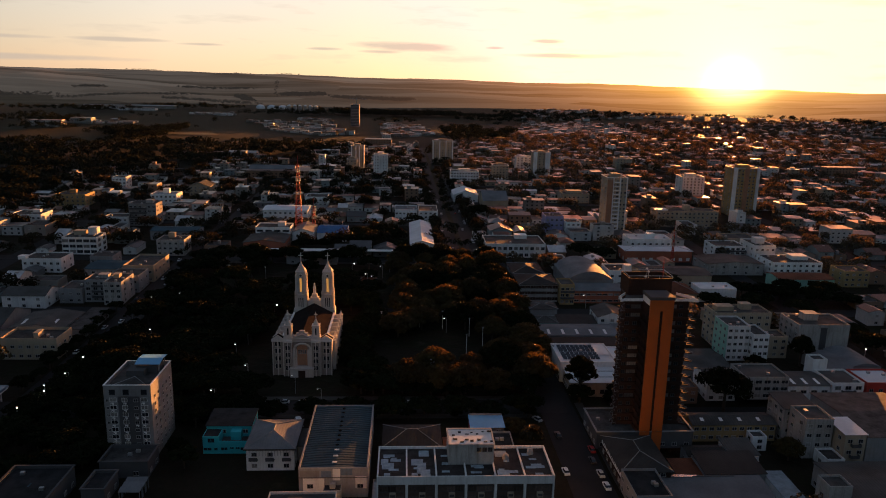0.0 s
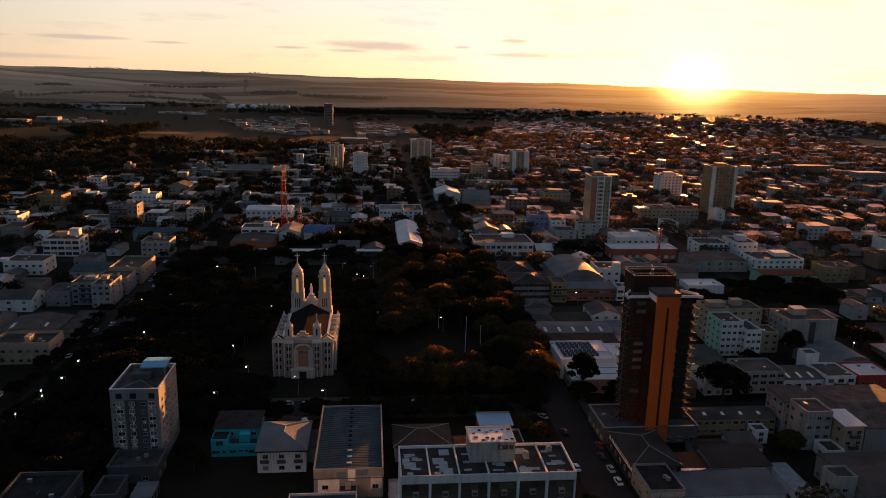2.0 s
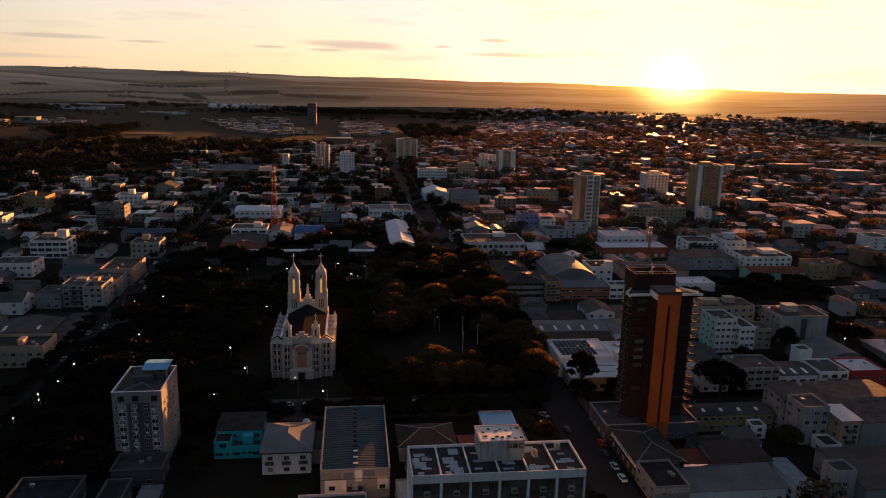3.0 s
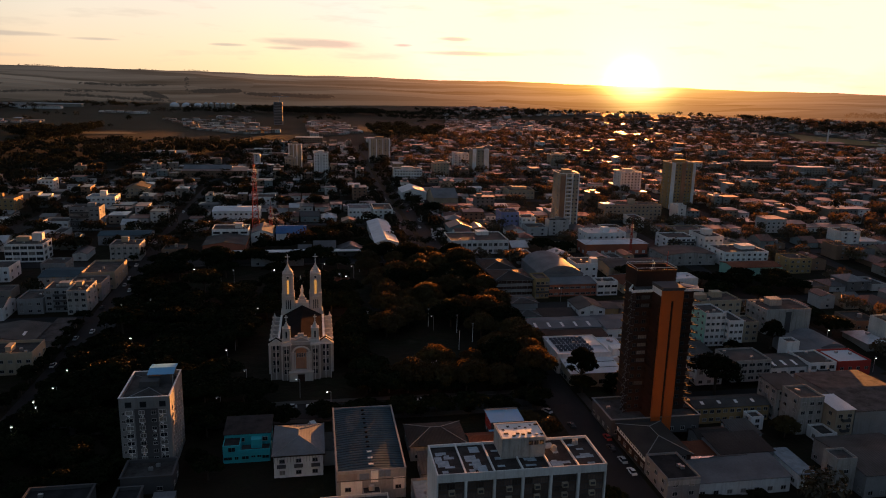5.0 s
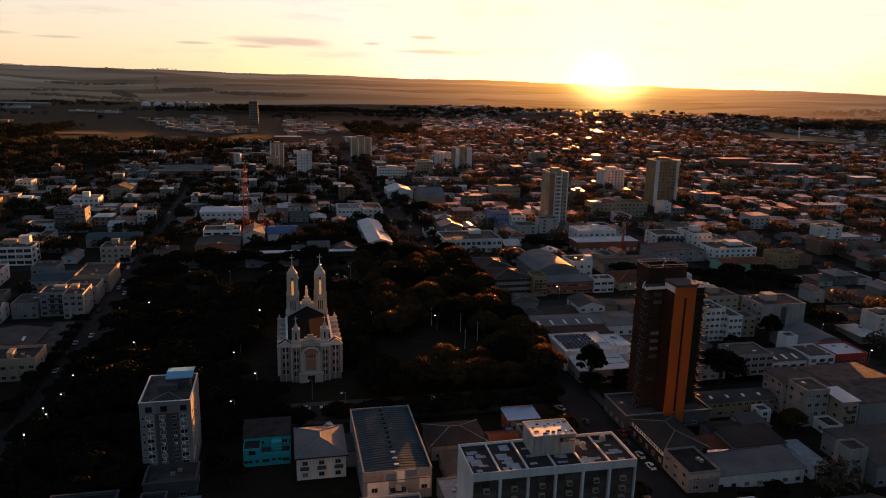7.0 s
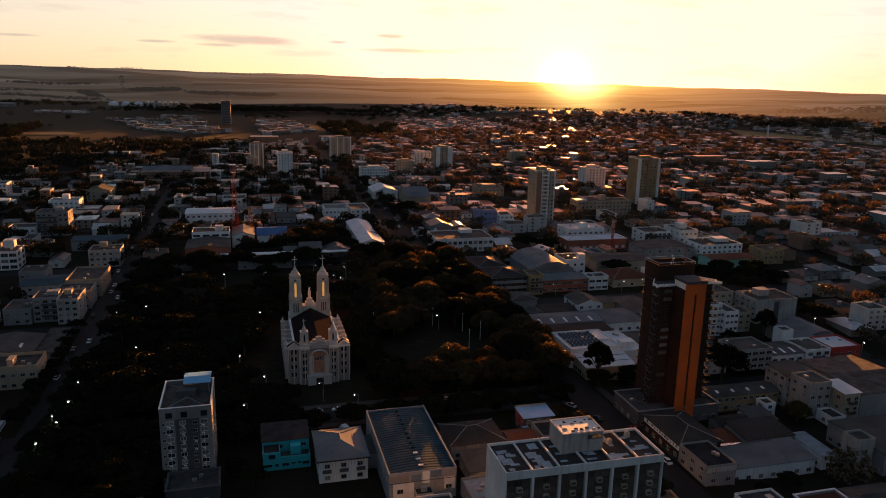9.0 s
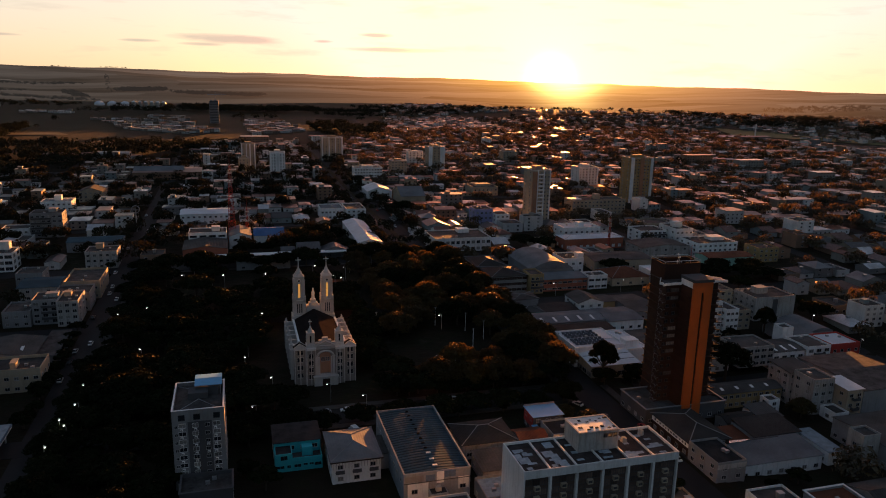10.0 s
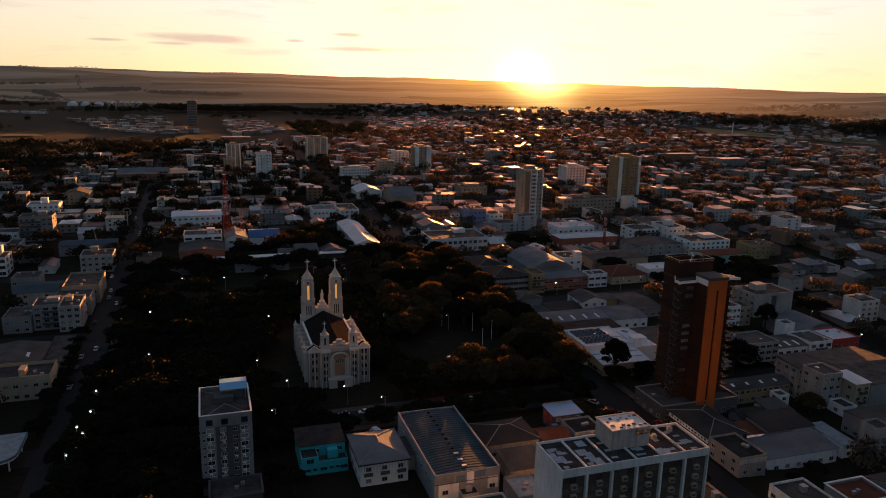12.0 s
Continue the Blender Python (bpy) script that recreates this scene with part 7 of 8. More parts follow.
# trees between the houses: near ones singly, the rest as one mass
near_plots = [p for p in plots if free(p[0] - 2, p[0] + 2, p[1] - 2, p[1] + 2)]
near_plots.sort(key=lambda p: math.hypot(*p))
for x, y in near_plots[:6]:
    tree(x, y, "round" if rng.random() < 0.8 else "broad", rng.uniform(0.7, 1.15), rng)
for i in range(15):
    x = -122 + i * 12.2 + rng.uniform(-2, 2)
    if not -60 < x < -24:
        tree(x, 257.5 + rng.uniform(-1, 1.5), "broad", rng.uniform(0.75, 1.0), rng)
for x in (-125.5, -143):
    for i in range(26 if x > -130 else 14):
        y = 262 + i * (11.6 if x > -130 else 21.5)
        if free(x - 1, x + 1, y - 1, y + 1):
            tree(x + rng.uniform(-1, 1), y, "round", rng.uniform(0.6, 1.0), rng)


def woods(name, label, points, size, n, leaf, seed):
    """A mass of distant trees in one mesh: each a few lobes of leaf clumps."""
    r = np.random.default_rng(seed)
    ps, ts, base = [], [], 0
    for x, y, s in points:
        z = G(x, y)
        rad, tall = s * 0.55, s
        lobes = [(x + r.normal() * rad * 0.4, y + r.normal() * rad * 0.4, z + tall * r.uniform(0.45, 0.65), rad * r.uniform(0.6, 0.9), rad * r.uniform(0.6, 0.9), tall * 0.4) for _ in range(3)]
        p, t = leaf_quads(r, lobes, n, size * s)
        ps.append(p)
        ts.append(t + base)
        base += len(p)
    me = bpy.data.meshes.new(name)
    me.from_pydata(np.concatenate(ps).tolist(), [], np.concatenate(ts).tolist())
    me.materials.append(leaf)
    return tagged(new(name, me), label, "trees", kind="stuff")


def hazy_woods():
    """The woods of the far backdrop, the haze of its hills painted into them."""
    m = bpy.data.materials.new("hazy_far_woods")
    m.use_nodes = True
    k = Nodes(m.node_tree)
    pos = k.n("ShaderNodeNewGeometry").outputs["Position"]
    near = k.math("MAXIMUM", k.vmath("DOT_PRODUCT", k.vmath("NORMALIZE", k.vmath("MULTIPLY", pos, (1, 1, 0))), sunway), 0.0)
    # haze and orange sun tint emitted by the leaves themselves
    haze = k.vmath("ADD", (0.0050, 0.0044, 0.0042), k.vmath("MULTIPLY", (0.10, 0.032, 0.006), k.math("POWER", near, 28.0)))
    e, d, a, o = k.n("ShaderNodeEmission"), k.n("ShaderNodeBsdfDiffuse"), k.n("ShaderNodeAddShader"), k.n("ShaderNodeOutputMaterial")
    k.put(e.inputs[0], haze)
    d.inputs[0].default_value = (0.02, 0.02, 0.01, 1)
    k.put(a.inputs[0], e.outputs[0])
    k.put(a.inputs[1], d.outputs[0])
    k.put(o.inputs[0], a.outputs[0])
    return m


mass = [(x, y, rng.uniform(7, 12)) for x, y in near_plots[6:]]
for x in XS:
    for i in range(110):
        y = 460 + i * 12 + rng.uniform(-5, 5)
        if y < reach(x, y) and x > -450:
            mass.append((x + rng.choice((-6.5, 6.5)) + (0 if x != 58 else -20 + rng.choice((-8, 8))), y, rng.uniform(6, 10)))
for x, y in [(rng.uniform(-330, 52), rng.uniform(455, 760)) for _ in range(130)]:
    if free(x - 2, x + 2, y - 2, y + 2) and abs(x + 135) > 9 and not 14 < x < 52:
        mass.append((x, y, rng.uniform(6, 10)))
for i in range(46):
    for side in (-15.0, 15.0):
        y = 470 + i * 13 + rng.uniform(-4, 4)
        mass.append((40 - (y - 452) * 0.0147 + side + rng.uniform(-1, 1), y, rng.uniform(6, 9)))
mass = [q for q in mass if not cleared(q[0], q[1])]
# trees from x = 60 on get the leaf colour with sun glow in it
close = [q for q in mass if math.hypot(q[0], q[1]) < 780]
distant = [q for q in mass if math.hypot(q[0], q[1]) >= 780]
woods("street_trees", "dark leafy trees between the town houses", [q for q in close if q[0] < 60], 0.10, 190, TOWNLEAF, 1)
woods("garden_trees", "olive-brown leafy garden trees, warm sun glow put into their colour", [q for q in close if q[0] >= 60], 0.10, 190, LITTOWNLEAF, 6)
woods("town_trees", "dark trees between the far houses", [q for q in distant if q[0] < 60], 0.12, 70, TOWNLEAF, 2)
woods("hillside_trees", "olive-brown trees between houses on the rise, sun glow in their colour", [q for q in distant if q[0] >= 60], 0.12, 70, LITTOWNLEAF, 7)
green = []
while len(green) < 2600:
    a, r = math.radians(rng.uniform(-48, 62)), rng.uniform(620, 2300)
    x, y = r * math.sin(a), r * math.cos(a)
    lim = reach(x, y)
    deg = math.degrees(a)
    belt = lim - 30 < r < lim + (560 if deg < -8 else 330 if deg < 6 else 130)
    if deg < -8 and r > 1150 and math.sin(x / 130.0) * math.cos(y / 170.0) > 0.25:
        belt = False
    if (belt or rng.random() < 0.012) and r < 2100 and not cleared(x, y):
        green.append((x, y, rng.uniform(8, 15)))
woods("valley_woods", "dark woods in the valley beyond the town", green, 0.13, 50, WOODS, 2)
copse = []
while len(copse) < 1000:
    a, r = radians(rng.uniform(-36, 12)), rng.uniform(1150, 2700)
    x, y = r * math.sin(a), r * math.cos(a)
    if noise.noise((x / 210, y / 120, 3.0)) > 0.12 and reach(x, y) + 120 < r < 2080 and not cleared(x, y):
        copse.append((x, y, rng.uniform(8, 14)))
woods("copses", "dark copses scattered over the valley fields", copse, 0.13, 40, WOODS, 8)
belts = []
# a dense plantation block, long belts and thin hedges, as they lie over the fields
for x0, y0, x1, y1, w, n, tall in [(-409, 2560, -288, 2556, 40, 150, 17), (-235, 2485, 11, 2348, 40, 230, 13), (-184, 1905, 116, 1972, 90, 420, 15), (116, 1972, 330, 1930, 60, 160, 12),
                                   (-981, 2160, -684, 2545, 30, 190, 9), (-842, 2865, -576, 2855, 60, 150, 9), (-1067, 2509, -1014, 2560, 50, 60, 11), (-560, 2560, -470, 2300, 40, 120, 10),
                                   (-436, 2540, -540, 3200, 14, 60, 5), (-700, 2250, -430, 2120, 60, 130, 10), (-1500, 2100, -1000, 2250, 70, 130, 11),
                                   (1126, 1380, 1300, 1500, 120, 160, 13), (1190, 1180, 1500, 1330, 130, 260, 14), (1500, 1900, 1900, 1900, 120, 120, 13), (1350, 1560, 1800, 1700, 90, 60, 12)]:
    for i in range(n):
        u = rng.random()
        belts.append((x0 + (x1 - x0) * u + rng.uniform(-w, w) * 0.5, y0 + (y1 - y0) * u + rng.uniform(-w, w) * 0.5, tall * rng.uniform(0.8, 1.15)))
for i in range(70):
    a = math.radians(rng.choice((-19.5, -18.5, -17.5, -12, -9)) + rng.uniform(-0.7, 0.7))
    belts.append((4280 * math.sin(a) + rng.uniform(-30, 30), 4280 * math.cos(a), rng.uniform(5, 9)))
woods("shelter_belts", "distant shelter belts between the fields", [q for q in belts if math.hypot(q[0], q[1]) < 2120], 0.1, 46, WOODS, 3)
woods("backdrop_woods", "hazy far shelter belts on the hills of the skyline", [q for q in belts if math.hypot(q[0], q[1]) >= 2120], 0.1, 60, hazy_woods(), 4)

# the settlements beyond the valley
settle, suburb = Bulk(), []


estates = Bulk()


def estate(corners, n, fill=(8, 14)):
    """Rows of small houses inside a four-cornered plot of land."""
    (ax, ay), (bx, by), (cx, cy), (dx, dy) = corners
    rows = max(2, round(math.sqrt(n / 3)))
    per = max(2, n // rows)
    for i in range(rows):
        v = (i + 0.5) / rows
        for j in range(per):
            u = (j + rng.uniform(0.2, 0.8)) / per
            x = (ax + (bx - ax) * u) * (1 - v) + (dx + (cx - dx) * u) * v
            y = (ay + (by - ay) * u) * (1 - v) + (dy + (cy - dy) * u) * v
            if rng.random() < 0.68:
                estates.house(x, x + rng.uniform(*fill), y + rng.uniform(-4, 4), y + rng.uniform(8, 12), rng.choice((3.2, 3.6, 4.2, 6.4)), rng.choice(("hip", "gable", "flat", "flat")), rng.uniform(0.5, 1.2))
            elif rng.random() < 0.8:
                suburb.append((x, y, rng.uniform(6, 10)))


estate([(-142, 1292), (-90, 1330), (-190, 1760), (-274, 1745)], 90)
estate([(-250, 1420), (-150, 1300), (-230, 1650), (-363, 1665)], 80)
estate([(-42, 1261), (54, 1386), (27, 1598), (-57, 1670)], 130)
estate([(-514, 1765), (-411, 1763), (-405, 1800), (-520, 1800)], 26)
estate([(326, 2036), (504, 2045), (552, 2110), (341, 2124)], 90)
estate([(235, 1550), (423, 1718), (480, 1800), (330, 1800)], 80)
estate([(881, 1037), (905, 914), (960, 925), (935, 1050)], 44)
estate([(-680, 1480), (-560, 1520), (-570, 1570), (-690, 1560)], 16, (12, 24))
for x, y, w, d, h in [(-800, 1893, 110, 24, 8), (-690, 1905, 110, 22, 7), (-663, 1505, 40, 22, 11), (-700, 1413, 60, 22, 12), (-284, 947, 52, 26, 8), (-228, 960, 36, 22, 8), (-170, 800, 66, 44, 8),
                      (823, 1150, 62, 24, 9), (800, 1178, 34, 20, 7), (514, 862, 40, 14, 13), (550, 800, 36, 14, 14), (581, 703, 26, 14, 12), (512, 718, 34, 14, 10), (-60, 1130, 40, 20, 12), (-700, 1850, 90, 20, 6), (700, 940, 60, 30, 7), (640, 830, 50, 26, 7)]:
    settle.house(x, x + w, y, y + d, h, "gable" if h < 10 else "flat", 1.6)
for i in range(900):
    a, r = radians(rng.uniform(9, 46)), 1500 + 620 * rng.random()
    x, y = r * math.sin(a), r * math.cos(a)
    if r > reach(x, y) - 60 and r < 2110:
        settle.house(x, x + rng.uniform(8, 18), y, y + rng.uniform(8, 14), rng.choice((3.2, 3.6, 4.0, 6.5)), rng.choice(("hip", "gable", "flat")), rng.uniform(0.5, 1.2))
        suburb.append((x + rng.uniform(-20, 20), y + rng.uniform(-20, 20), rng.uniform(8, 13)))
woods("suburb_trees", "trees between the houses of the far suburbs", suburb, 0.1, 34, LITTOWNLEAF, 5)
estates.done("far_estates", "white-walled houses of the new estates beyond the valley", "houses", ESTATEWALL)
settle.done("far_settlement", "pale houses and sheds of the settlements beyond the valley", "houses")


# ---- landmarks beyond the valley ----
def silo(x, y, radius, h, domed, label, group):
    ob = thing("silo", x, y, G(x, y) + 0.3, label, "silo", group)
    bm = bmesh.new()
    prism(bm, ring(16, radius), -3.0, h)
    part("body", bm, STEEL if not domed else WHITE, ob)
    bm = bmesh.new()
    steps = ((1.02, 0.0, 0.86, 0.45), (0.86, 0.45, 0.5, 0.85), (0.5, 0.85, 0.05, 1.0)) if domed else ((1.04, 0.0, 0.1, 1.0),)
    for r0, z0, r1, z1 in steps:
        prism(bm, ring(16, radius * r0), h + z0 * radius * 0.6, h + z1 * radius * 0.6, 0, ring(16, radius * r1))
    part("roof", bm, WHITEMETAL, ob)


for i in range(3):
    silo(-385 + i * 29, 2010 + i * 3, 12.0, 3.0, True, "low white domed storage tank by the grain works", "storage domes")
for i in range(6):
    silo(-296 + i * 13, 1928 + i * 5, 5.6, 15.0, False, "grey steel grain silo with conical cap", "grain silos")
shaft = thing("apartment_tower", -105, 1590, G(-105, 1590), "bare concrete tower block under construction with a crane arm", "tower block")
bm = bmesh.new()
box(bm, -9, 9, -7, 7, -3, 46)
part("frame_body", bm, GREYW, shaft)
for f in range(14):
    bm = bmesh.new()
    box(bm, -8.2, 8.2, -7.25, -7.0, 1.2 + f * 3.2, 3.2 + f * 3.2)
    part("open_floor", bm, DGREY, shaft)
bm = bmesh.new()
beam(bm, (3, 0, 46), (3, 0, 58), 0.5)
beam(bm, (-12, 0, 57), (24, 0, 57), 0.45)
beam(bm, (3, 0, 61), (20, 0, 57.2), 0.2)
beam(bm, (3, 0, 58), (3, 0, 61), 0.35)
part("crane_arm", bm, STEEL, shaft)
stack = thing("chimney", 862, 1165, G(862, 1165), "slim pale factory chimney", "chimney")
bm = bmesh.new()
prism(bm, ring(12, 1.6), -2, 32, 0, ring(12, 1.0))
part("stack", bm, WHITE, stack)


def meadow(name, corners, col, label):
    """A field that lies on the ground as one sheet."""
    (ax, ay), (bx, by), (cx, cy), (dx, dy) = corners
    n, m_, pts, faces = 24, 8, [], []
    for j in range(m_ + 1):
        v = j / m_
        for i in range(n + 1):
            u = i / n
            x = (ax + (bx - ax) * u) * (1 - v) + (dx + (cx - dx) * u) * v
            y = (ay + (by - ay) * u) * (1 - v) + (dy + (cy - dy) * u) * v
            pts.append((x, y, G(x, y) + 0.9))
    for j in range(m_):
        faces += [(j * (n + 1) + i, j * (n + 1) + i + 1, (j + 1) * (n + 1) + i + 1, (j + 1) * (n + 1) + i) for i in range(n)]
    me = bpy.data.meshes.new(name)
    me.from_pydata(pts, [], faces)
    me.materials.append(mat("grass_of_" + name, col, 0.8, 0.3, big=0.02, fine=0.2, spec=0.3, jitter=0.0))
    tagged(new(name, me), label, "field", kind="structure")


meadow("field", [(905, 1290), (1085, 1035), (1120, 1075), (960, 1420)], (0.16, 0.14, 0.04), "mown yellow-green field at the edge of the town")
meadow("meadow", [(-492, 1290), (-322, 1300), (-345, 1345), (-500, 1340)], (0.06, 0.055, 0.03), "dull grass clearing among the valley woods")


# ---- masts ----
def lattice_mast(x, y, h, w, label):
    ob = thing("lattice_mast", x, y, G(x, y), label, "mast")
    cor = lambda z: w * (1 - 0.8 * z / h) / 2
    bm = bmesh.new()
    for sx, sy in ((-1, -1), (1, -1), (1, 1), (-1, 1)):
        beam(bm, (sx * cor(0), sy * cor(0), -0.5), (sx * cor(h), sy * cor(h), h), 0.16)
    part("leg", bm, REDSTEEL, ob)
    bm = bmesh.new()
    n = int(h / 2.6)
    for i in range(n):
        z0, z1 = h * i / n, h * (i + 1) / n
        a, b = cor(z0), cor(z1)
        for p, q in (((-a, -a), (b, -b)), ((a, -a), (-b, -b)), ((-a, a), (b, b)), ((a, a), (-b, b)), ((-a, -a), (-b, b)), ((-a, a), (-b, -b)), ((a, -a), (b, b)), ((a, a), (b, -b))):
            beam(bm, (*p, z0), (*q, z1), 0.09)
    part("bracing", bm, REDSTEEL, ob)
    for z in (h * 0.6, h * 0.78, h * 0.9):
        bm = bmesh.new()
        prism(bm, ring(12, cor(z) + 0.9), z - 0.2, z)
        deck = part("antenna_ring", bm, STEEL, ob)
        for px_, py_ in ring(6, cor(z) + 0.7):
            bm = bmesh.new()
            box(bm, px_ - 0.2, px_ + 0.2, py_ - 0.2, py_ + 0.2, z, z + 2.0)
            part("panel_antenna", bm, STEEL, deck)
    bm = bmesh.new()
    beam(bm, (0, 0, h), (0, 0, h + 6), 0.1)
    part("top_rod", bm, REDSTEEL, ob)


lattice_mast(-74.0, 512.0, 52.0, 5.5, "tall red and white lattice radio mast")
lattice_mast(-64.0, 516.0, 22.0, 3.0, "short red lattice mast")
lattice_mast(170.0, 440.0, 24.0, 1.6, "slender lattice mast above the school")
ringsign = thing("ring_sign", -139, 555, G(-139, 555), "tall mast with a big steel ring at its head", "sign")
bm = bmesh.new()
beam(bm, (0, 0, -0.5), (0, 0, 16), 0.35, 0, 8)
part("pole", bm, STEEL, ringsign)
bm = bmesh.new()
for i in range(24):
    a0, a1 = math.pi * 2 * i / 24, math.pi * 2 * (i + 1) / 24
    beam(bm, (2.6 * math.cos(a0), 0, 16 + 2.6 * math.sin(a0)), (2.6 * math.cos(a1), 0, 16 + 2.6 * math.sin(a1)), 0.25)
beam(bm, (-2.6, 0, 16), (2.6, 0, 16), 0.15)
part("ring", bm, STEEL, ringsign)


# ---- street lamps, cars ----
def lamp_proto():
    ob = thing("street_lamp", -126.2, 279.3, G(-126, 279), "lit street lamp on a slim steel pole", "street lamp", "street lamps")
    bm = bmesh.new()
    prism(bm, ring(8, 0.14), -0.3, 7.4, 0, ring(8, 0.07))
    part("pole", bm, STEEL, ob)
    bm = bmesh.new()
    beam(bm, (0, 0, 7.3), (0, -1.2, 7.7), 0.06)
    part("arm", bm, STEEL, ob)
    bm = bmesh.new()
    prism(bm, ring(10, 0.42, 0, -1.3), 7.35, 7.6, 0, ring(10, 0.3, 0, -1.3))
    prism(bm, ring(10, 0.25, 0, -1.3), 7.15, 7.35, 1, ring(10, 0.25, 0, -1.3))
    part("lamp_head", bm, [STEEL, LAMPLIGHT], ob, "glowing lamp head")
    return ob


L = lamp_proto()
for x, y in LAMPS:
    copy_thing(L, pose(x, y, G(x, y), 0, 0, rng.uniform(0, 360)))


def car_proto(paint, word):
    ob = thing("car", 0, 0, 0, word + " car parked by the kerb", "car", "parked cars")
    bm = bmesh.new()
    prism(bm, [(-0.85, -2.1), (0.85, -2.1), (0.85, 2.1), (-0.85, 2.1)], 0.3, 0.85, 0, [(-0.8, -2.0), (0.8, -2.0), (0.8, 2.0), (-0.8, 2.0)])
    part("body", bm, paint, ob)
    bm = bmesh.new()
    prism(bm, [(-0.76, -1.5), (0.76, -1.5), (0.76, 1.0), (-0.76, 1.0)], 0.85, 1.42, 0, [(-0.6, -1.1), (0.6, -1.1), (0.6, 0.4), (-0.6, 0.4)])
    part("cabin", bm, GLASS, ob)
    bm = bmesh.new()
    prism(bm, [(-0.6, -1.12), (0.6, -1.12), (0.6, 0.42), (-0.6, 0.42)], 1.42, 1.47)
    part("roof", bm, paint, ob)
    for x in (-0.8, 0.8):
        for y in (-1.3, 1.3):
            bm = bmesh.new()
            beam(bm, (x - 0.1, y, 0.32), (x + 0.1, y, 0.32), 0.32, 0, 10)
            part("wheel", bm, RUBBER, ob)
    return ob


CARS = [car_proto(m, w) for m, w in zip(CARPAINTS, ("white", "dark", "silver", "red"))]
used = set()


def park(x, y, turn, i):
    m = pose(x, y, G(x, y) + 0.12, 0, 0, turn)
    if i in used:
        copy_thing(CARS[i], m)
    else:
        used.add(i)
        CARS[i].matrix_basis = m


for x, y, a, i in [(50.5, 200.5, 4, 0), (60.5, 207, 3, 1), (61, 199, 3, 2), (61, 192, 2, 0), (53, 224, 5, 1), (113.4, 244.0, 90, 0), (119, 244, 90, 2), (-4.4, 250.5, 90, 0), (-43.3, 250.5, 90, 2), (-52, 250.5, 90, 1), (-36, 250.5, 90, 0), (4, 250.5, 90, 2), (-70, 250.5, 90, 1),
                   (-138.6, 300, 0, 0), (-138.6, 330, 0, 2), (-134, 338, 0, 0), (-138.4, 372, 2, 1), (-131.5, 398, 0, 0), (-136.2, 408, 0, 2), (-138.6, 318, 0, 1), (-136.4, 420, 0, 0), (-131.6, 356, 0, 1), (48, 236, 30, 2), (62, 214, 3, 3)]:
    park(x, y, a, i)
for j in range(30):
    side = rng.choice((-10, -6, 6, 10))
    y = rng.uniform(470, 760)
    park(40 - (y - 452) * 0.0147 + side, y, rng.uniform(-3, 3), rng.choice((0, 0, 1, 2, 2, 3)))
for j in range(10):
    park(-135 + rng.choice((-3.6, 3.6)), rng.uniform(420, 640), rng.uniform(-3, 3), rng.choice((0, 1, 2)))


def van(x, y, turn):
    ob = thing("van", x, y, G(x, y), "white delivery van standing on the square", "van", "vans")
    ob.rotation_euler = (0, 0, radians(turn))
    bm = bmesh.new()
    prism(bm, [(-1.0, -2.7), (1.0, -2.7), (1.0, 2.0), (-1.0, 2.0)], 0.4, 2.5, 0, [(-0.9, -2.65), (0.9, -2.65), (0.9, 1.6), (-0.9, 1.6)])
    part("body", bm, CARPAINTS[0], ob)
    bm = bmesh.new()
    prism(bm, [(-0.95, 2.0), (0.95, 2.0), (0.95, 2.9), (-0.95, 2.9)], 0.4, 1.2)
    part("bonnet", bm, CARPAINTS[0], ob)
    bm = bmesh.new()
    poly(bm, [(-0.85, 2.04, 1.3), (0.85, 2.04, 1.3), (0.8, 1.75, 2.3), (-0.8, 1.75, 2.3)][::-1])
    part("windscreen", bm, GLASS, ob)
    for wx in (-0.95, 0.95):
        for wy in (-1.7, 1.9):
            bm = bmesh.new()
            beam(bm, (wx - 0.12, wy, 0.38), (wx + 0.12, wy, 0.38), 0.38, 0, 10)
            part("wheel", bm, RUBBER, ob)


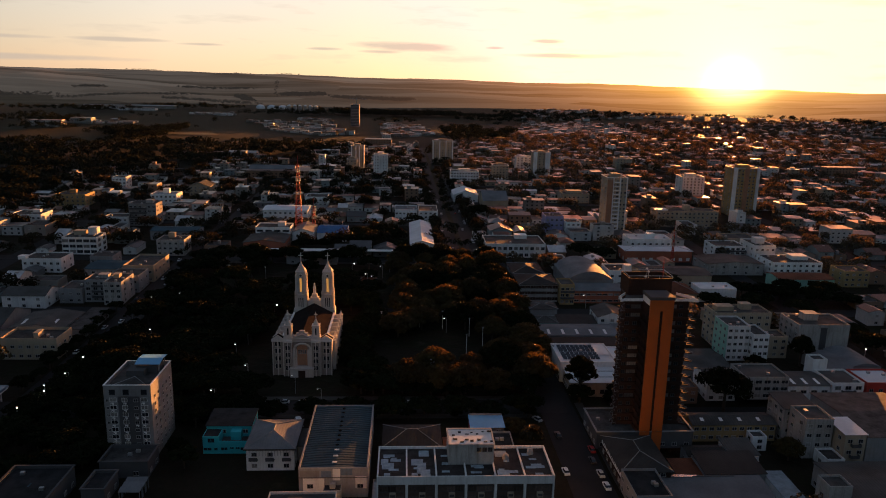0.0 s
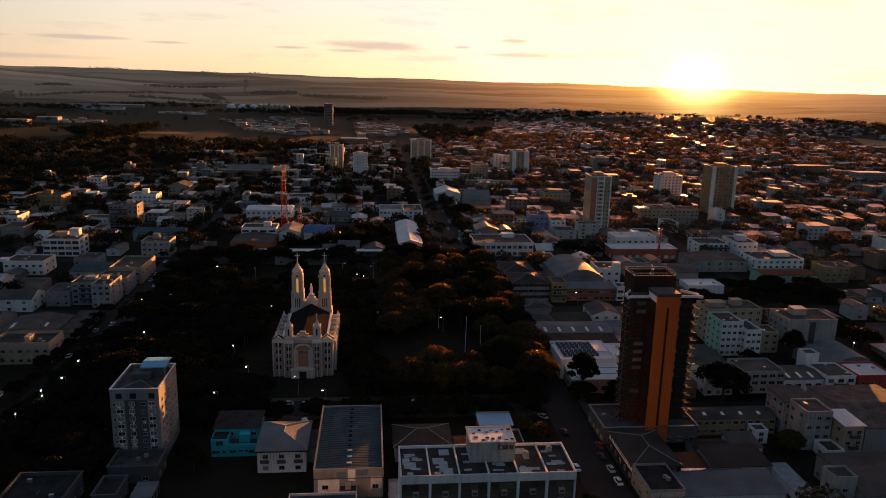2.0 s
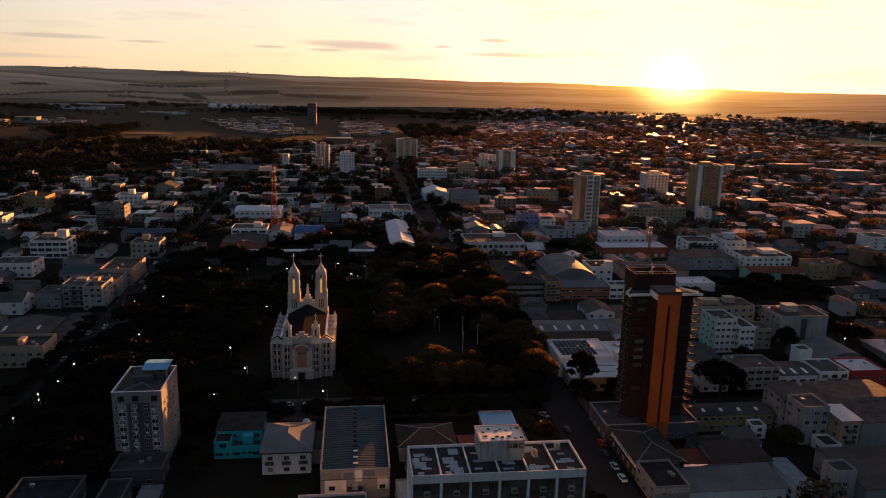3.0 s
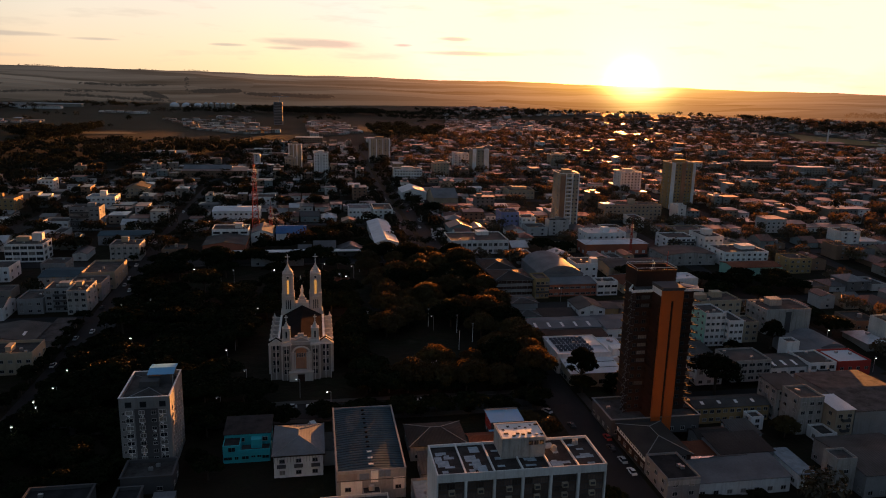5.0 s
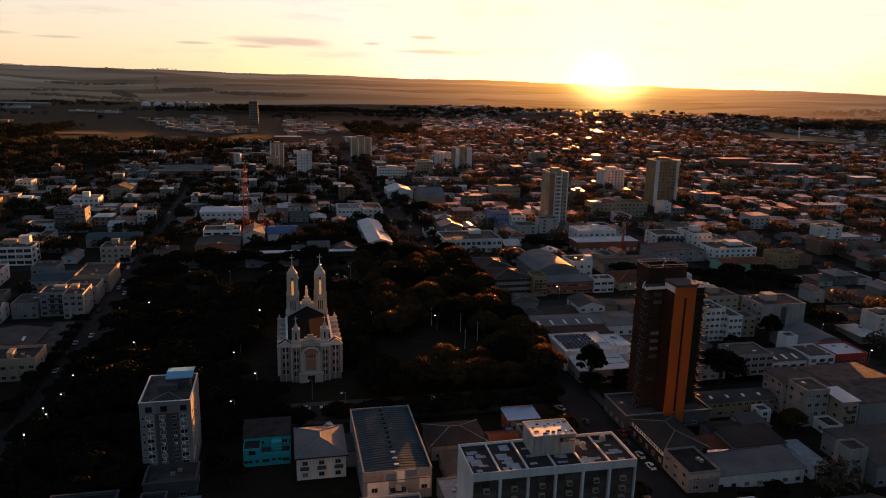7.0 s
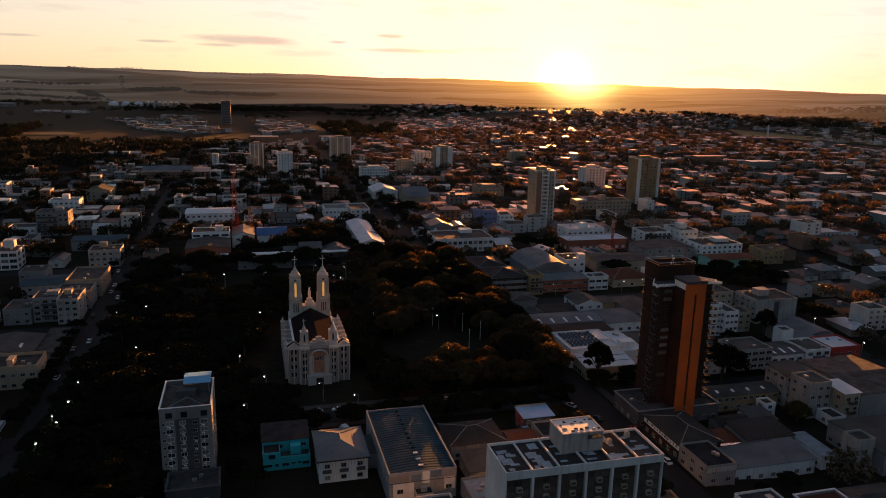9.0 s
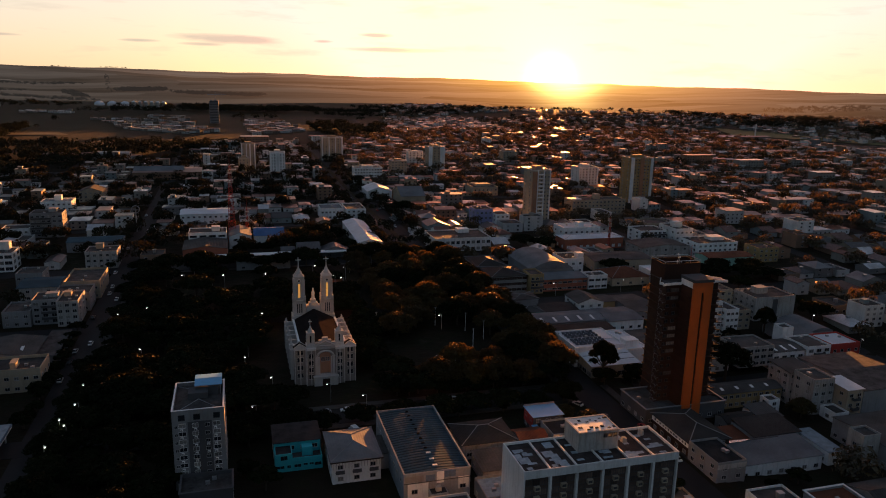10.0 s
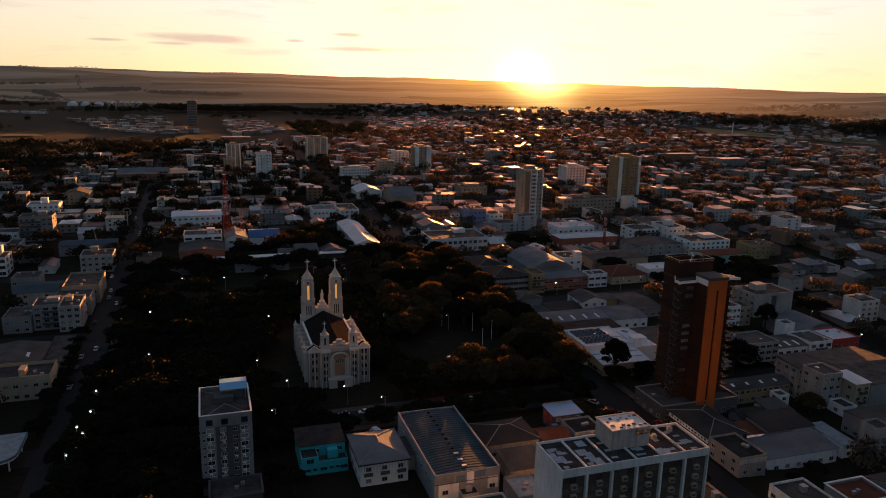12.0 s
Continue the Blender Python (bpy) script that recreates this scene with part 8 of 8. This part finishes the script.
van(10.5, 288.5, -80)
van(14.0, 282.5, -60)
van(-35.5, 233.5, 20)
bm = bmesh.new()
box(bm, -14.0, 8.0, 5.7, 6.35, 6.30, 6.48)
part("gutter", bm, DGREY, big)
# puddle-shaped mirror added on the gutter for the orange glint
bm = bmesh.new()
prism(bm, [(4.6 * math.cos(a * 0.5236) * (1 + 0.25 * math.sin(a * 2.1)), 0.7 * math.sin(a * 0.5236) * (1 + 0.12 * math.cos(a * 1.7))) for a in range(12)], 0, 0.02)
sheet = new("gutter_sheet", mesh_of("gutter_sheet", bm, PUDDLEGLINT))
sheet.location = (big.location.x - 8.0, big.location.y + 6.02, big.location.z + 6.485)
tagged(sheet, "mirror patch in a roof gutter, standing in for a sunset puddle glint", "metal sheet")


def pole(x, y, h):
    ob = thing("pole", x, y, G(x, y), "slim pale pole standing in the clearing", "pole", "poles in the clearing")
    bm = bmesh.new()
    prism(bm, ring(6, 0.14), -0.4, h, 0, ring(6, 0.08))
    part("shaft", bm, TRIM, ob)
    bm = bmesh.new()
    beam(bm, (-0.5, 0, h - 0.1), (0.5, 0, h - 0.1), 0.09)
    part("crossbar", bm, STEEL, ob)


for x, y in ((-10, 330), (8, 333), (19, 331), (31, 321), (28, 300), (36, 309)):
    pole(x, y, 9.0)
stand = thing("bandstand", -42, 393, G(-42, 393), "round pale bandstand with a tented roof behind the church", "bandstand")
bm = bmesh.new()
prism(bm, ring(16, 6.4), -0.5, 0.8)
part("floor", bm, PAVING, stand)
for i in range(8):
    bm = bmesh.new()
    px_, py_ = ring(8, 5.6)[i]
    prism(bm, ring(6, 0.18, px_, py_), 0.8, 3.6)
    part("post", bm, TRIM, stand)
bm = bmesh.new()
prism(bm, ring(16, 6.6), 3.6, 4.4, 0, ring(16, 3.4))
prism(bm, ring(16, 3.4), 4.4, 6.8, 0, ring(16, 0.2))
part("roof", bm, WHITEMETAL, stand)
bm = bmesh.new()
prism(bm, ring(8, 0.35), 6.6, 8.4, 0, ring(8, 0.05))
part("finial", bm, TRIM, stand)
kiosk = B(-23.5, -15.5, 402.0, 408.5, 3.2, BRICK, "hip", CLAY, 1, label="small brick kiosk with red tiled roof", rise=1.6, name="kiosk", category="kiosk")
